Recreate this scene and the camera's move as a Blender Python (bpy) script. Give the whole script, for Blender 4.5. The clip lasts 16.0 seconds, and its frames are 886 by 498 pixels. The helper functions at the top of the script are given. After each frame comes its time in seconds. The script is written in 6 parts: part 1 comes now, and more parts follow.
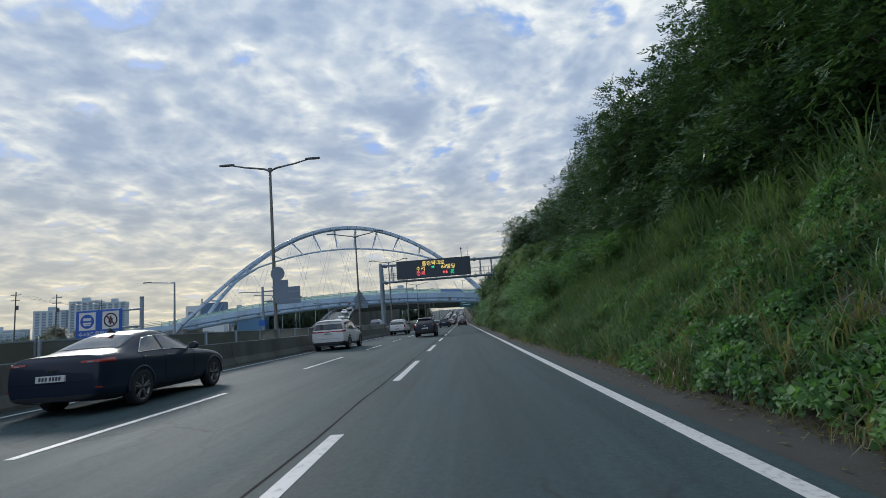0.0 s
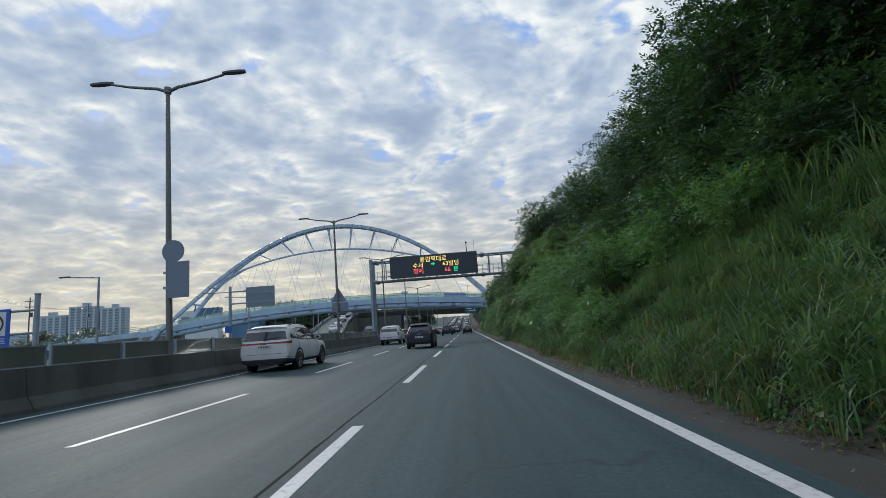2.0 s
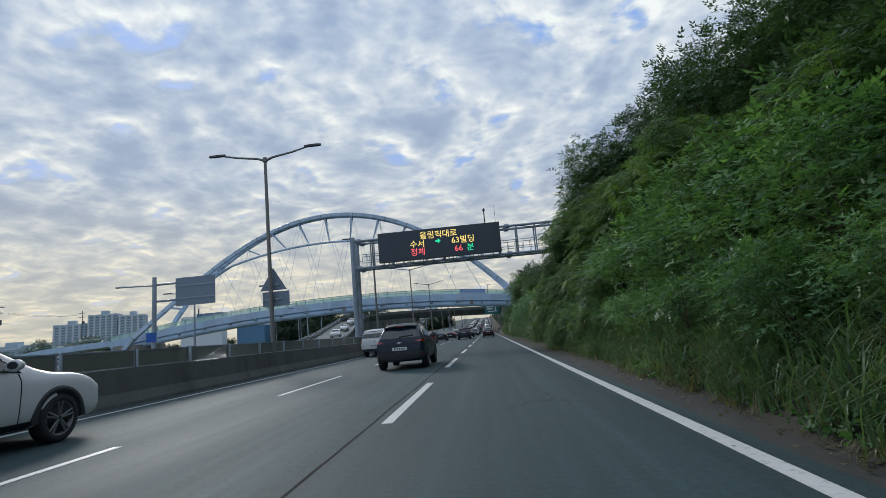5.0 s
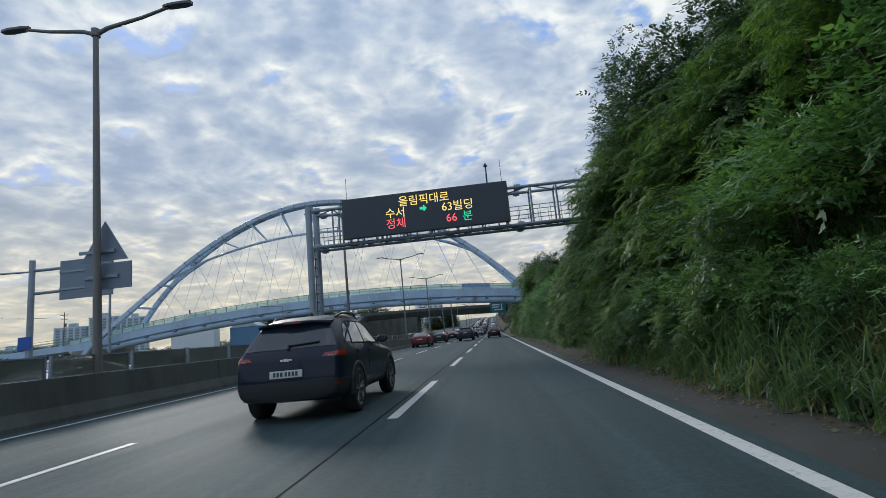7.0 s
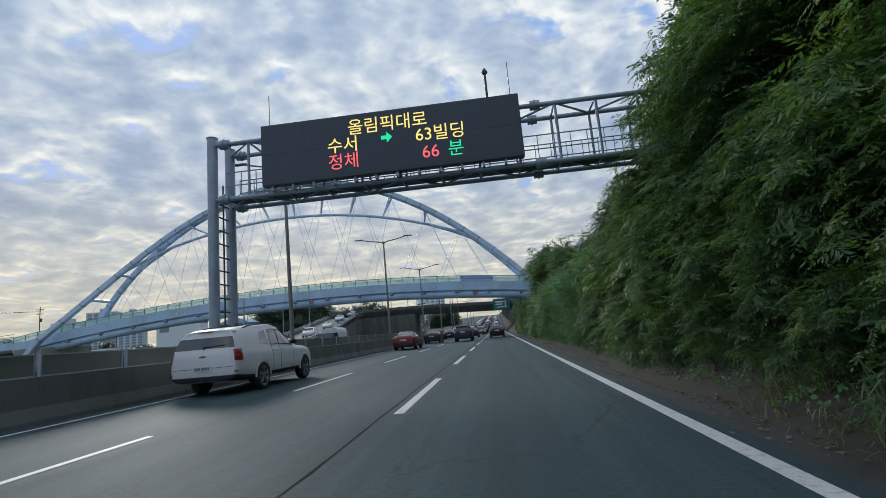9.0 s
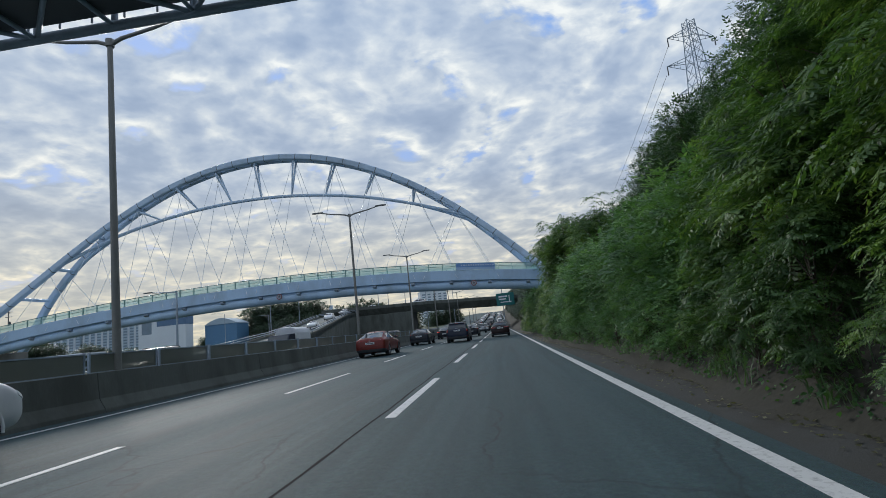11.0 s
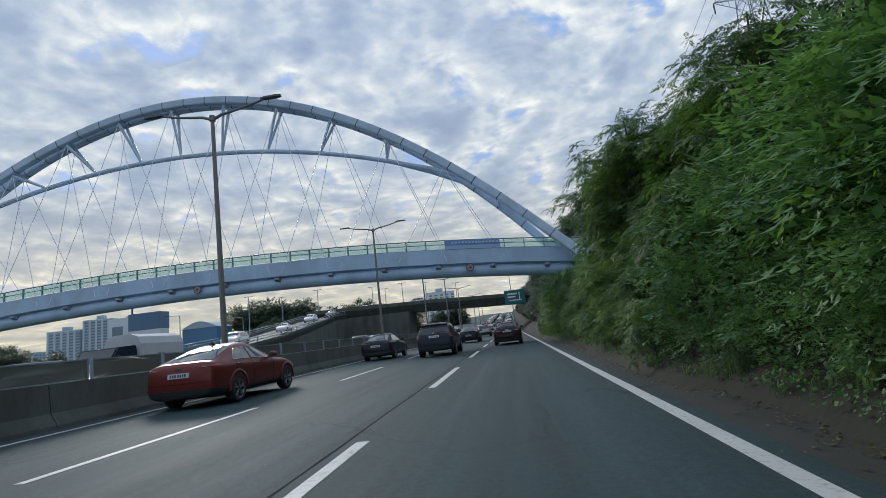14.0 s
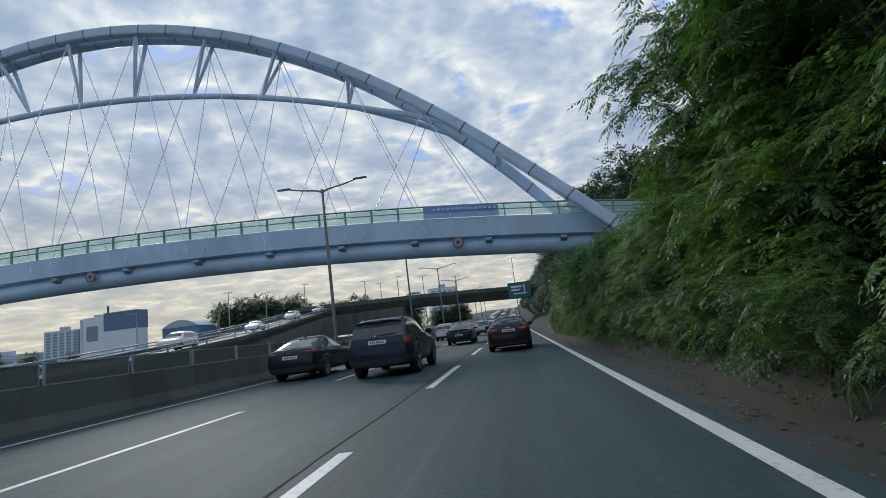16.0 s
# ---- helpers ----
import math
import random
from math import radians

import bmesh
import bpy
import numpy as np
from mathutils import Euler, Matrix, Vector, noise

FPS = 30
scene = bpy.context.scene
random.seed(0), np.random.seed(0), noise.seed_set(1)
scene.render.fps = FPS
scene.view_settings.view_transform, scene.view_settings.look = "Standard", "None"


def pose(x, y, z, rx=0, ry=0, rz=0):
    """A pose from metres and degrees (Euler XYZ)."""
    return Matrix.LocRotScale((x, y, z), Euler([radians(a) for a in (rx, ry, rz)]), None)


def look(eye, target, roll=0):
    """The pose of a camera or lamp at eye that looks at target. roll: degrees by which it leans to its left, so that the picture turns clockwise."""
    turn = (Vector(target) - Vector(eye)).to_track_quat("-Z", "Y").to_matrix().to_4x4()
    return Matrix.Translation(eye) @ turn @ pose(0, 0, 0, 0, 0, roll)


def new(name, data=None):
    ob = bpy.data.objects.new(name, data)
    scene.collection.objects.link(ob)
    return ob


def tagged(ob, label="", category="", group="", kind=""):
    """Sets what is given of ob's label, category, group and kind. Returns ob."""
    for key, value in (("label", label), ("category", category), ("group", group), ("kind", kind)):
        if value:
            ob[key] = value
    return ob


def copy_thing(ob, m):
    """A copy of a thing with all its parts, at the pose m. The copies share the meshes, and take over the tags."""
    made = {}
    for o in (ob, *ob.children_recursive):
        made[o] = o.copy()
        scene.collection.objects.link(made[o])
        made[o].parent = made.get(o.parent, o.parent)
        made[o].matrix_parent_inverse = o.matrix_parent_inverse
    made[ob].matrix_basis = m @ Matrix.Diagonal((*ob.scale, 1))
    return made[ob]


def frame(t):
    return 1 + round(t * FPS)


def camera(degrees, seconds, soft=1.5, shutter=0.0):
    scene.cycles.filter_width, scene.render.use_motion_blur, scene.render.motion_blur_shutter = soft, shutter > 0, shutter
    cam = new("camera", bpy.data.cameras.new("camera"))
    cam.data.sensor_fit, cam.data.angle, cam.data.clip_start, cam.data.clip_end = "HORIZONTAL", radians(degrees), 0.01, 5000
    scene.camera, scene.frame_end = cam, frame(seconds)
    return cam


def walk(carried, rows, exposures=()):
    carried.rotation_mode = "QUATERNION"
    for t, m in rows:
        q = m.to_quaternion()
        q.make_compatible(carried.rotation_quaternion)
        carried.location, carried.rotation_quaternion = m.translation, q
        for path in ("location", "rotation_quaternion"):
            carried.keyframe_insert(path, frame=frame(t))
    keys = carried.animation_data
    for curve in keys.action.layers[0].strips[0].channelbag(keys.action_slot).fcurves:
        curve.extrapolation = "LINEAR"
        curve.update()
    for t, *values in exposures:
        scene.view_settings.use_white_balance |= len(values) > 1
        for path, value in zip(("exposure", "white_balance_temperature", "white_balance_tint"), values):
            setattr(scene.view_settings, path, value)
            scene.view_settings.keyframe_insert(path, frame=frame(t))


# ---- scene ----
cam = camera(82.6, 16.0, soft=0.6)

PATH = [
    (0, (-0.281, -4.228, 1.202), (-0.332, -2.249, 1.487), -4.4),
    (0.5, (-0.239, -1.792, 1.196), (-0.288, 0.187, 1.483), -4.5),
    (1, (-0.251, 0.629, 1.167), (-0.308, 2.606, 1.464), -4.3),
    (1.5, (-0.261, 3.066, 1.16), (-0.324, 5.041, 1.467), -4.1),
    (2, (-0.291, 5.589, 1.184), (-0.36, 7.563, 1.497), -4.2),
    (2.5, (-0.255, 8.052, 1.191), (-0.334, 10.024, 1.514), -4.0),
    (3, (-0.28, 10.575, 1.167), (-0.371, 12.545, 1.497), -4.2),
    (3.5, (-0.298, 13.257, 1.166), (-0.418, 15.225, 1.502), -4.2),
    (4, (-0.304, 15.901, 1.19), (-0.43, 17.869, 1.521), -4.6),
    (6.5, (-0.214, 28.77, 1.158), (-0.375, 30.736, 1.488), -5.5),
    (7, (-0.201, 31.392, 1.157), (-0.365, 33.358, 1.488), -5.5),
    (7.5, (-0.201, 33.954, 1.159), (-0.368, 35.919, 1.489), -5.2),
    (8, (-0.224, 36.496, 1.174), (-0.396, 38.462, 1.498), -5.1),
    (8.5, (-0.162, 39.061, 1.191), (-0.34, 41.026, 1.517), -4.8),
    (9, (-0.177, 41.674, 1.184), (-0.356, 43.64, 1.509), -5.1),
    (9.5, (-0.17, 44.403, 1.191), (-0.351, 46.369, 1.514), -5.4),
    (11.8, (0.006, 57.492, 1.164), (-0.191, 59.457, 1.48), -6.1),
    (12.5, (0.068, 61.589, 1.178), (-0.139, 63.551, 1.503), -6.0),
    (13, (0.071, 64.531, 1.176), (-0.14, 66.492, 1.506), -5.9),
    (13.5, (0.085, 67.474, 1.17), (-0.134, 69.434, 1.505), -5.7),
    (14, (0.063, 70.38, 1.153), (-0.162, 72.34, 1.481), -6.4),
    (14.5, (0.108, 73.15, 1.139), (-0.12, 75.11, 1.468), -6.7),
    (15, (0.128, 75.928, 1.152), (-0.105, 77.888, 1.478), -6.9),
    (15.5, (0.141, 78.752, 1.164), (-0.1, 80.711, 1.485), -6.9),
    (16, (0.131, 81.663, 1.158), (-0.111, 83.623, 1.474), -6.9),
]
walk(cam, [(t, look(eye, target, roll)) for t, eye, target, roll in PATH],
     exposures=[(0.0, 0.18, 5960.0, 10.0), (16.0, 0.18, 5960.0, 10.0)])

# ---- world, sun ----
SUN_AZ, SUN_EL = -34.0, 24.0          # degrees left of the road's heading, above the horizon
world = bpy.data.worlds.new("sky")
scene.world = world
world.use_nodes = True


class Nodes:
    """A short way to write node trees."""

    def __init__(self, tree):
        self.t = tree
        tree.nodes.clear()

    def n(self, kind, props=None, **inputs):
        node = self.t.nodes.new(kind)
        p = props or {}
        if "operation" in p:
            node.operation, node.use_clamp = p["operation"], p.get("use_clamp", False)
        if "data_type" in p:
            node.data_type = p["data_type"]
        if "blend_type" in p:
            node.blend_type = p["blend_type"]
        if "sky_type" in p:
            node.sky_type, node.sun_disc, node.sun_elevation, node.sun_rotation = p["sky_type"], p["sun_disc"], p["sun_elevation"], p["sun_rotation"]
            node.altitude, node.dust_density = p["altitude"], p["dust_density"]
        for k, v in inputs.items():
            key = int(k[1:]) if k[0] == "i" and k[1:].isdigit() else k.replace("_", " ")
            self.set(node.inputs[key], v)
        return node

    def set(self, sock, v):
        if isinstance(v, bpy.types.NodeSocket):
            self.t.links.new(v, sock)
        elif isinstance(v, bpy.types.Node):
            self.t.links.new(v.outputs[0], sock)
        else:
            sock.default_value = v

    def math(self, op, a, b=0.0, clamp=False):
        return self.n("ShaderNodeMath", {"operation": op, "use_clamp": clamp}, i0=a, i1=b).outputs[0]

    def ramp(self, fac, stops):
        node = self.n("ShaderNodeValToRGB", None, i0=fac)
        el = node.color_ramp.elements
        while len(el) < len(stops):
            el.new(0.5)
        for e, (p, c) in zip(el, stops):
            e.position, e.color = p, (*c, 1) if len(c) == 3 else c
        return node.outputs[0]

    def mix(self, fac, a, b, blend="MIX"):
        node = self.n("ShaderNodeMix", {"data_type": "RGBA", "blend_type": blend})
        self.set(node.inputs[0], fac), self.set(node.inputs[6], a), self.set(node.inputs[7], b)
        return node.outputs[2]

    def noise(self, vec, scale, detail=4.0, rough=0.5, **more):
        return self.n("ShaderNodeTexNoise", None, Vector=vec, Scale=scale, Detail=detail, Roughness=rough, **more).outputs[0]


def grey(v):
    return (v, v, v, 1)


def build_sky():
    k = Nodes(world.node_tree)
    sky = k.n("ShaderNodeTexSky", {"sky_type": "NISHITA", "sun_disc": False, "sun_elevation": radians(SUN_EL),
                                   "sun_rotation": radians(SUN_AZ), "altitude": 50.0, "dust_density": 2.0})
    co = k.n("ShaderNodeTexCoord").outputs["Generated"]
    xyz = k.n("ShaderNodeSeparateXYZ", None, i0=co)
    z = k.math("MAXIMUM", xyz.outputs[2], 0.0)
    # the cloud sheet: a flat layer seen in perspective, lit from the sun's side
    lift = k.math("ADD", z, 0.17)
    u, v = k.math("DIVIDE", xyz.outputs[0], lift), k.math("DIVIDE", xyz.outputs[1], lift)
    sheet = k.n("ShaderNodeCombineXYZ", None, X=u, Y=v, Z=0.37).outputs[0]
    warp = k.n("ShaderNodeTexNoise", None, Vector=sheet, Scale=1.4, Detail=3.0).outputs[1]
    bent = k.n("ShaderNodeMix", {"data_type": "VECTOR"})
    k.set(bent.inputs[0], 0.20), k.set(bent.inputs[4], sheet), k.set(bent.inputs[5], warp)
    bent = bent.outputs[1]
    az = radians(SUN_AZ)
    ahead = k.n("ShaderNodeMapping", None, Vector=bent, Location=(0.036 * math.sin(az), 0.036 * math.cos(az), 0.0)).outputs[0]

    def density(co):
        heap = k.noise(co, 5.2, 9.0, 0.54)
        cells = k.n("ShaderNodeTexVoronoi")
        cells.feature = "SMOOTH_F1"
        for key, value in (("Vector", co), ("Scale", 8.5), ("Smoothness", 0.85), ("Detail", 2.0), ("Roughness", 0.6)):
            k.set(cells.inputs[key], value)
        return k.math("ADD", heap, k.math("MULTIPLY", k.math("SUBTRACT", 0.42, cells.outputs[0]), 0.24))
    here, there = density(bent), density(ahead)
    lit_side = k.math("ADD", k.math("MULTIPLY", k.math("SUBTRACT", here, there), 3.4), 0.5, True)
    thin = k.ramp(here, [(0.34, (1, 1, 1)), (0.60, (0, 0, 0))])
    broad = k.noise(sheet, 0.9, 2.0, 0.5)
    light = k.math("ADD", k.math("MULTIPLY", lit_side, 0.40), k.math("ADD", k.math("MULTIPLY", thin, 0.42), k.math("MULTIPLY", broad, 0.24)))
    cover = k.ramp(here, [(0.18, (0, 0, 0)), (0.27, (1, 1, 1))])
    tone = k.ramp(light, [(0.16, (0.255, 0.325, 0.440)), (0.48, (0.335, 0.405, 0.510)), (0.64, (0.440, 0.500, 0.575)), (0.78, (0.600, 0.635, 0.650)), (0.92, (0.84, 0.83, 0.76))])
    # towards the veiled sun and the horizon the sheet is brighter and warmer
    low = k.ramp(z, [(0.0, (1, 1, 1)), (0.10, (0.75, 0.75, 0.75)), (0.30, (0.16, 0.16, 0.16)), (0.55, (0, 0, 0))])
    toward = k.math("ADD", k.math("MULTIPLY", xyz.outputs[0], math.sin(az)), k.math("MULTIPLY", xyz.outputs[1], math.cos(az)))
    toward = k.ramp(toward, [(0.1, (0.12, 0.12, 0.12)), (0.9, (1, 1, 1))])
    glow = k.math("MULTIPLY", low, toward)
    warm = k.mix(glow, tone, k.mix(0.42, k.mix(1.0, tone, (1.18, 1.0, 0.70, 1), "MULTIPLY"), (0.68, 0.56, 0.36, 1)))
    clear = k.mix(0.93, k.mix(1.0, sky.outputs[0], grey(0.06), "MULTIPLY"), (0.27, 0.41, 0.70, 1))
    clear = k.mix(k.math("MULTIPLY", glow, 0.85), clear, (0.70, 0.62, 0.46, 1))
    final = k.mix(cover, clear, warm)
    back = k.n("ShaderNodeBackground", None, Color=final, Strength=1.0)
    k.n("ShaderNodeOutputWorld", None, Surface=back.outputs[0])


build_sky()
sun = new("sun", bpy.data.lights.new("sun", "SUN"))
sun.data.energy, sun.data.angle, sun.data.color = 1.5, radians(14), (1.0, 0.93, 0.82)
_d = Vector((math.sin(radians(SUN_AZ)) * math.cos(radians(SUN_EL)), math.cos(radians(SUN_AZ)) * math.cos(radians(SUN_EL)), math.sin(radians(SUN_EL))))
sun.matrix_world = look(_d * 300, (0, 0, 0))

# ---- materials ----


def surface(name, color, rough=0.6, metal=0.0, vary=0.25, scale=3.0, fine=40.0, bump=0.1, bump_scale=60.0, spec=0.5, coat=0.0, island=0.0, stretch=(1, 1, 1), dirt=None, dirt_amount=0.0, dirt_scale=0.6):
    """A plain surface with variation at two scales, wear and fine relief, in metres."""
    m = bpy.data.materials.new(name)
    m.use_nodes = True
    k = Nodes(m.node_tree)
    pos = k.n("ShaderNodeNewGeometry").outputs["Position"]
    co = k.n("ShaderNodeMapping", None, Vector=pos, Scale=stretch).outputs[0]
    a, b = k.noise(co, scale, 4.0), k.noise(co, fine, 3.0)
    f = k.math("ADD", k.math("MULTIPLY", a, 0.6), k.math("MULTIPLY", b, 0.4))
    f = k.math("ADD", k.math("MULTIPLY", k.math("SUBTRACT", f, 0.5), 4 * vary), 1.0)
    if island:
        r = k.n("ShaderNodeObjectInfo").outputs["Random"]
        f = k.math("MULTIPLY", f, k.math("ADD", k.math("MULTIPLY", r, 2 * island), 1 - island))
    f3 = k.n("ShaderNodeCombineXYZ", None, X=f, Y=f, Z=f).outputs[0]
    c = k.mix(1.0, (*color, 1), f3, "MULTIPLY")
    if dirt:
        c = k.mix(k.math("MULTIPLY", k.ramp(k.noise(co, dirt_scale, 6.0, 0.62), [(0.45, (0, 0, 0)), (0.68, (1, 1, 1))]), dirt_amount), c, (*dirt, 1))
    bs = k.n("ShaderNodeBsdfPrincipled", None, Base_Color=c, Metallic=metal, Coat_Weight=coat, Coat_Roughness=0.035)
    bs.inputs["Specular IOR Level"].default_value = spec
    k.set(bs.inputs["Roughness"], k.math("ADD", k.math("MULTIPLY", k.math("SUBTRACT", a, 0.5), 0.3), rough, True))
    if bump:
        k.set(bs.inputs["Normal"], k.n("ShaderNodeBump", None, Strength=bump, Distance=0.02, Height=k.noise(co, bump_scale, 4.0)).outputs[0])
    k.n("ShaderNodeOutputMaterial", None, Surface=bs.outputs[0])
    return m


def leaf_material(name, dark, light, tip=None, rough=0.40, through_it=0.38):
    """Leaves: colour from leaf to leaf and from bough to bough, some light through them."""
    m = bpy.data.materials.new(name)
    m.use_nodes = True
    k = Nodes(m.node_tree)
    geo = k.n("ShaderNodeNewGeometry")
    patch = k.ramp(k.noise(geo.outputs["Position"], 0.6, 2.0), [(0.35, (0, 0, 0)), (0.65, (1, 1, 1))])
    spray = k.ramp(k.noise(geo.outputs["Position"], 2.6, 2.0), [(0.36, (0, 0, 0)), (0.66, (1, 1, 1))])
    f = k.math("ADD", k.math("MULTIPLY", geo.outputs["Random Per Island"], 0.22), k.math("ADD", k.math("MULTIPLY", patch, 0.38), k.math("MULTIPLY", spray, 0.40)))
    c = k.ramp(f, [(0.0, dark), (0.5, light), (0.88, tip or light), (1.0, tip or light)])
    bs = k.n("ShaderNodeBsdfPrincipled", None, Base_Color=c, Roughness=rough)
    bs.inputs["Specular IOR Level"].default_value = 0.42
    tr = k.n("ShaderNodeBsdfTranslucent", None, Color=k.mix(1.0, c, (1.1, 1.25, 0.5, 1), "MULTIPLY"))
    mx = k.n("ShaderNodeMixShader", None, i0=through_it, i1=bs.outputs[0], i2=tr.outputs[0])
    k.n("ShaderNodeOutputMaterial", None, Surface=mx.outputs[0])
    return m


def glowing(name, color, strength):
    m = bpy.data.materials.new(name)
    m.use_nodes = True
    k = Nodes(m.node_tree)
    k.n("ShaderNodeOutputMaterial", None, Surface=k.n("ShaderNodeEmission", None, Color=(*color, 1), Strength=strength).outputs[0])
    return m


def glass_material(name, tint, alpha, rough=0.05):
    """Thin glass: partly clear, partly glossy."""
    m = bpy.data.materials.new(name)
    m.use_nodes = True
    k = Nodes(m.node_tree)
    gl = k.n("ShaderNodeBsdfPrincipled", None, Base_Color=(*tint, 1), Roughness=rough)
    tr = k.n("ShaderNodeBsdfTransparent", None, Color=(*[0.5 + 0.5 * v for v in tint], 1))
    f = k.math("ADD", k.math("MULTIPLY", k.noise(k.n("ShaderNodeNewGeometry").outputs["Position"], 1.3, 4.0), 0.2), alpha - 0.1, True)
    mx = k.n("ShaderNodeMixShader", None, i0=f, i1=tr.outputs[0], i2=gl.outputs[0])
    k.n("ShaderNodeOutputMaterial", None, Surface=mx.outputs[0])
    return m


def asphalt_material():
    m = bpy.data.materials.new("asphalt")
    m.use_nodes = True
    k = Nodes(m.node_tree)
    pos = k.n("ShaderNodeNewGeometry").outputs["Position"]
    x = k.n("ShaderNodeSeparateXYZ", None, i0=pos).outputs[0]
    long = k.n("ShaderNodeMapping", None, Vector=pos, Scale=(1.0, 0.06, 1.0)).outputs[0]
    # wheel tracks polished along each lane
    lane = k.math("FRACT", k.math("DIVIDE", k.math("ADD", x, 19.8), 3.6))
    track = k.math("ABSOLUTE", k.math("SUBTRACT", k.math("ABSOLUTE", k.math("SUBTRACT", lane, 0.5)), 0.24))
    track = k.ramp(track, [(0.0, (1, 1, 1)), (0.16, (0, 0, 0))])
    patch = k.noise(long, 0.9, 5.0, 0.6)
    stone = k.n("ShaderNodeTexVoronoi", None, Vector=pos, Scale=95.0).outputs[1]
    grain = k.noise(pos, 160.0, 2.0)
    c = k.ramp(patch, [(0.3, (0.0315, 0.054, 0.060)), (0.7, (0.0475, 0.080, 0.087))])
    c = k.mix(k.math("MULTIPLY", track, 0.42), c, (0.058, 0.096, 0.103, 1))
    c = k.mix(0.4, c, k.mix(1.0, c, k.ramp(grain, [(0.3, (0.35, 0.35, 0.35)), (0.7, (1.65, 1.65, 1.65))]), "MULTIPLY"))
    mottle = k.ramp(k.noise(pos, 18.0, 4.0, 0.65), [(0.3, (0.80, 0.80, 0.80)), (0.7, (1.20, 1.20, 1.20))])
    c = k.mix(1.0, c, mottle, "MULTIPLY")
    streak = k.noise(k.n("ShaderNodeMapping", None, Vector=pos, Scale=(5.0, 0.10, 1.0)).outputs[0], 1.0, 4.0)
    c = k.mix(1.0, c, k.ramp(streak, [(0.3, (0.86, 0.86, 0.86)), (0.7, (1.14, 1.14, 1.14))]), "MULTIPLY")
    c = k.mix(0.12, c, stone, "OVERLAY")
    oil = k.ramp(k.noise(k.n("ShaderNodeMapping", None, Vector=pos, Scale=(1.0, 0.18, 1.0)).outputs[0], 1.6, 5.0), [(0.60, (0, 0, 0)), (0.74, (1, 1, 1))])
    c = k.mix(k.math("MULTIPLY", oil, 0.4), c, (0.045, 0.045, 0.048, 1))
    # fine wandering cracks, only where the surface has aged, and faint repairs
    sway = k.n("ShaderNodeMix", {"data_type": "VECTOR"})
    k.set(sway.inputs[0], 0.25), k.set(sway.inputs[4], k.n("ShaderNodeMapping", None, Vector=pos, Scale=(0.55, 0.22, 1.0)).outputs[0])
    k.set(sway.inputs[5], k.n("ShaderNodeTexNoise", None, Vector=pos, Scale=1.3, Detail=5.0).outputs[1])
    cell = k.n("ShaderNodeTexVoronoi", None, Vector=sway.outputs[1], Scale=1.0)
    cell.feature = "DISTANCE_TO_EDGE"
    crack = k.ramp(cell.outputs[0], [(0.0, (1, 1, 1)), (0.011, (0, 0, 0))])
    aged = k.ramp(k.noise(pos, 0.16, 3.0), [(0.48, (0, 0, 0)), (0.62, (1, 1, 1))])
    c = k.mix(k.math("MULTIPLY", k.math("MULTIPLY", crack, aged), 0.7), c, (0.022, 0.023, 0.025, 1))
    bs = k.n("ShaderNodeBsdfPrincipled", None, Base_Color=c)
    k.set(bs.inputs["Roughness"], k.math("ADD", k.math("MULTIPLY", patch, 0.25), 0.60))
    bs.inputs["Specular IOR Level"].default_value = 0.24
    k.set(bs.inputs["Normal"], k.n("ShaderNodeBump", None, Strength=0.35, Distance=0.012, Height=grain).outputs[0])
    k.n("ShaderNodeOutputMaterial", None, Surface=bs.outputs[0])
    return m


def worn_paint(name, color):
    """Road paint, rubbed through in spots."""
    m = bpy.data.materials.new(name)
    m.use_nodes = True
    k = Nodes(m.node_tree)
    pos = k.n("ShaderNodeNewGeometry").outputs["Position"]
    wear = k.ramp(k.noise(pos, 14.0, 6.0, 0.7), [(0.52, (0, 0, 0)), (0.72, (1, 1, 1))])
    soil = k.noise(pos, 1.1, 3.0)
    c = k.mix(k.math("MULTIPLY", soil, 0.35), (*color, 1), (0.30, 0.29, 0.28, 1))
    c = k.mix(k.math("MULTIPLY", wear, 0.6), c, (0.11, 0.11, 0.11, 1))
    bs = k.n("ShaderNodeBsdfPrincipled", None, Base_Color=c, Roughness=0.6)
    k.n("ShaderNodeOutputMaterial", None, Surface=bs.outputs[0])
    return m


ASPHALT = asphalt_material()
PAINT = worn_paint("road_paint", (0.72, 0.72, 0.71))
SEAM = surface("tar_seam", (0.018, 0.018, 0.02), 0.9, scale=6.0, spec=0.1)
SOIL = surface("soil", (0.036, 0.034, 0.025), 0.95, vary=0.4, scale=1.2, fine=18.0, bump=0.6, bump_scale=12.0)
GUTTER = surface("shoulder", (0.048, 0.049, 0.046), 0.9, vary=0.35, scale=1.5, fine=30.0, bump=0.4, dirt=(0.034, 0.028, 0.021), dirt_amount=0.7, dirt_scale=0.9)
MEADOW = surface("far_ground", (0.05, 0.065, 0.03), 0.95, vary=0.4, scale=0.08, fine=0.7)
CONCRETE = surface("concrete", (0.30, 0.29, 0.275), 0.85, vary=0.18, scale=1.2, fine=25.0, bump=0.25, dirt=(0.10, 0.095, 0.085), dirt_amount=0.6, dirt_scale=0.5, stretch=(1, 1, 0.35))
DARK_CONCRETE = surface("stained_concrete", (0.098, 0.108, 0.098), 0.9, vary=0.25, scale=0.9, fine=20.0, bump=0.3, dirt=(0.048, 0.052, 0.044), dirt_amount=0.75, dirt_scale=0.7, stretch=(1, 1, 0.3))
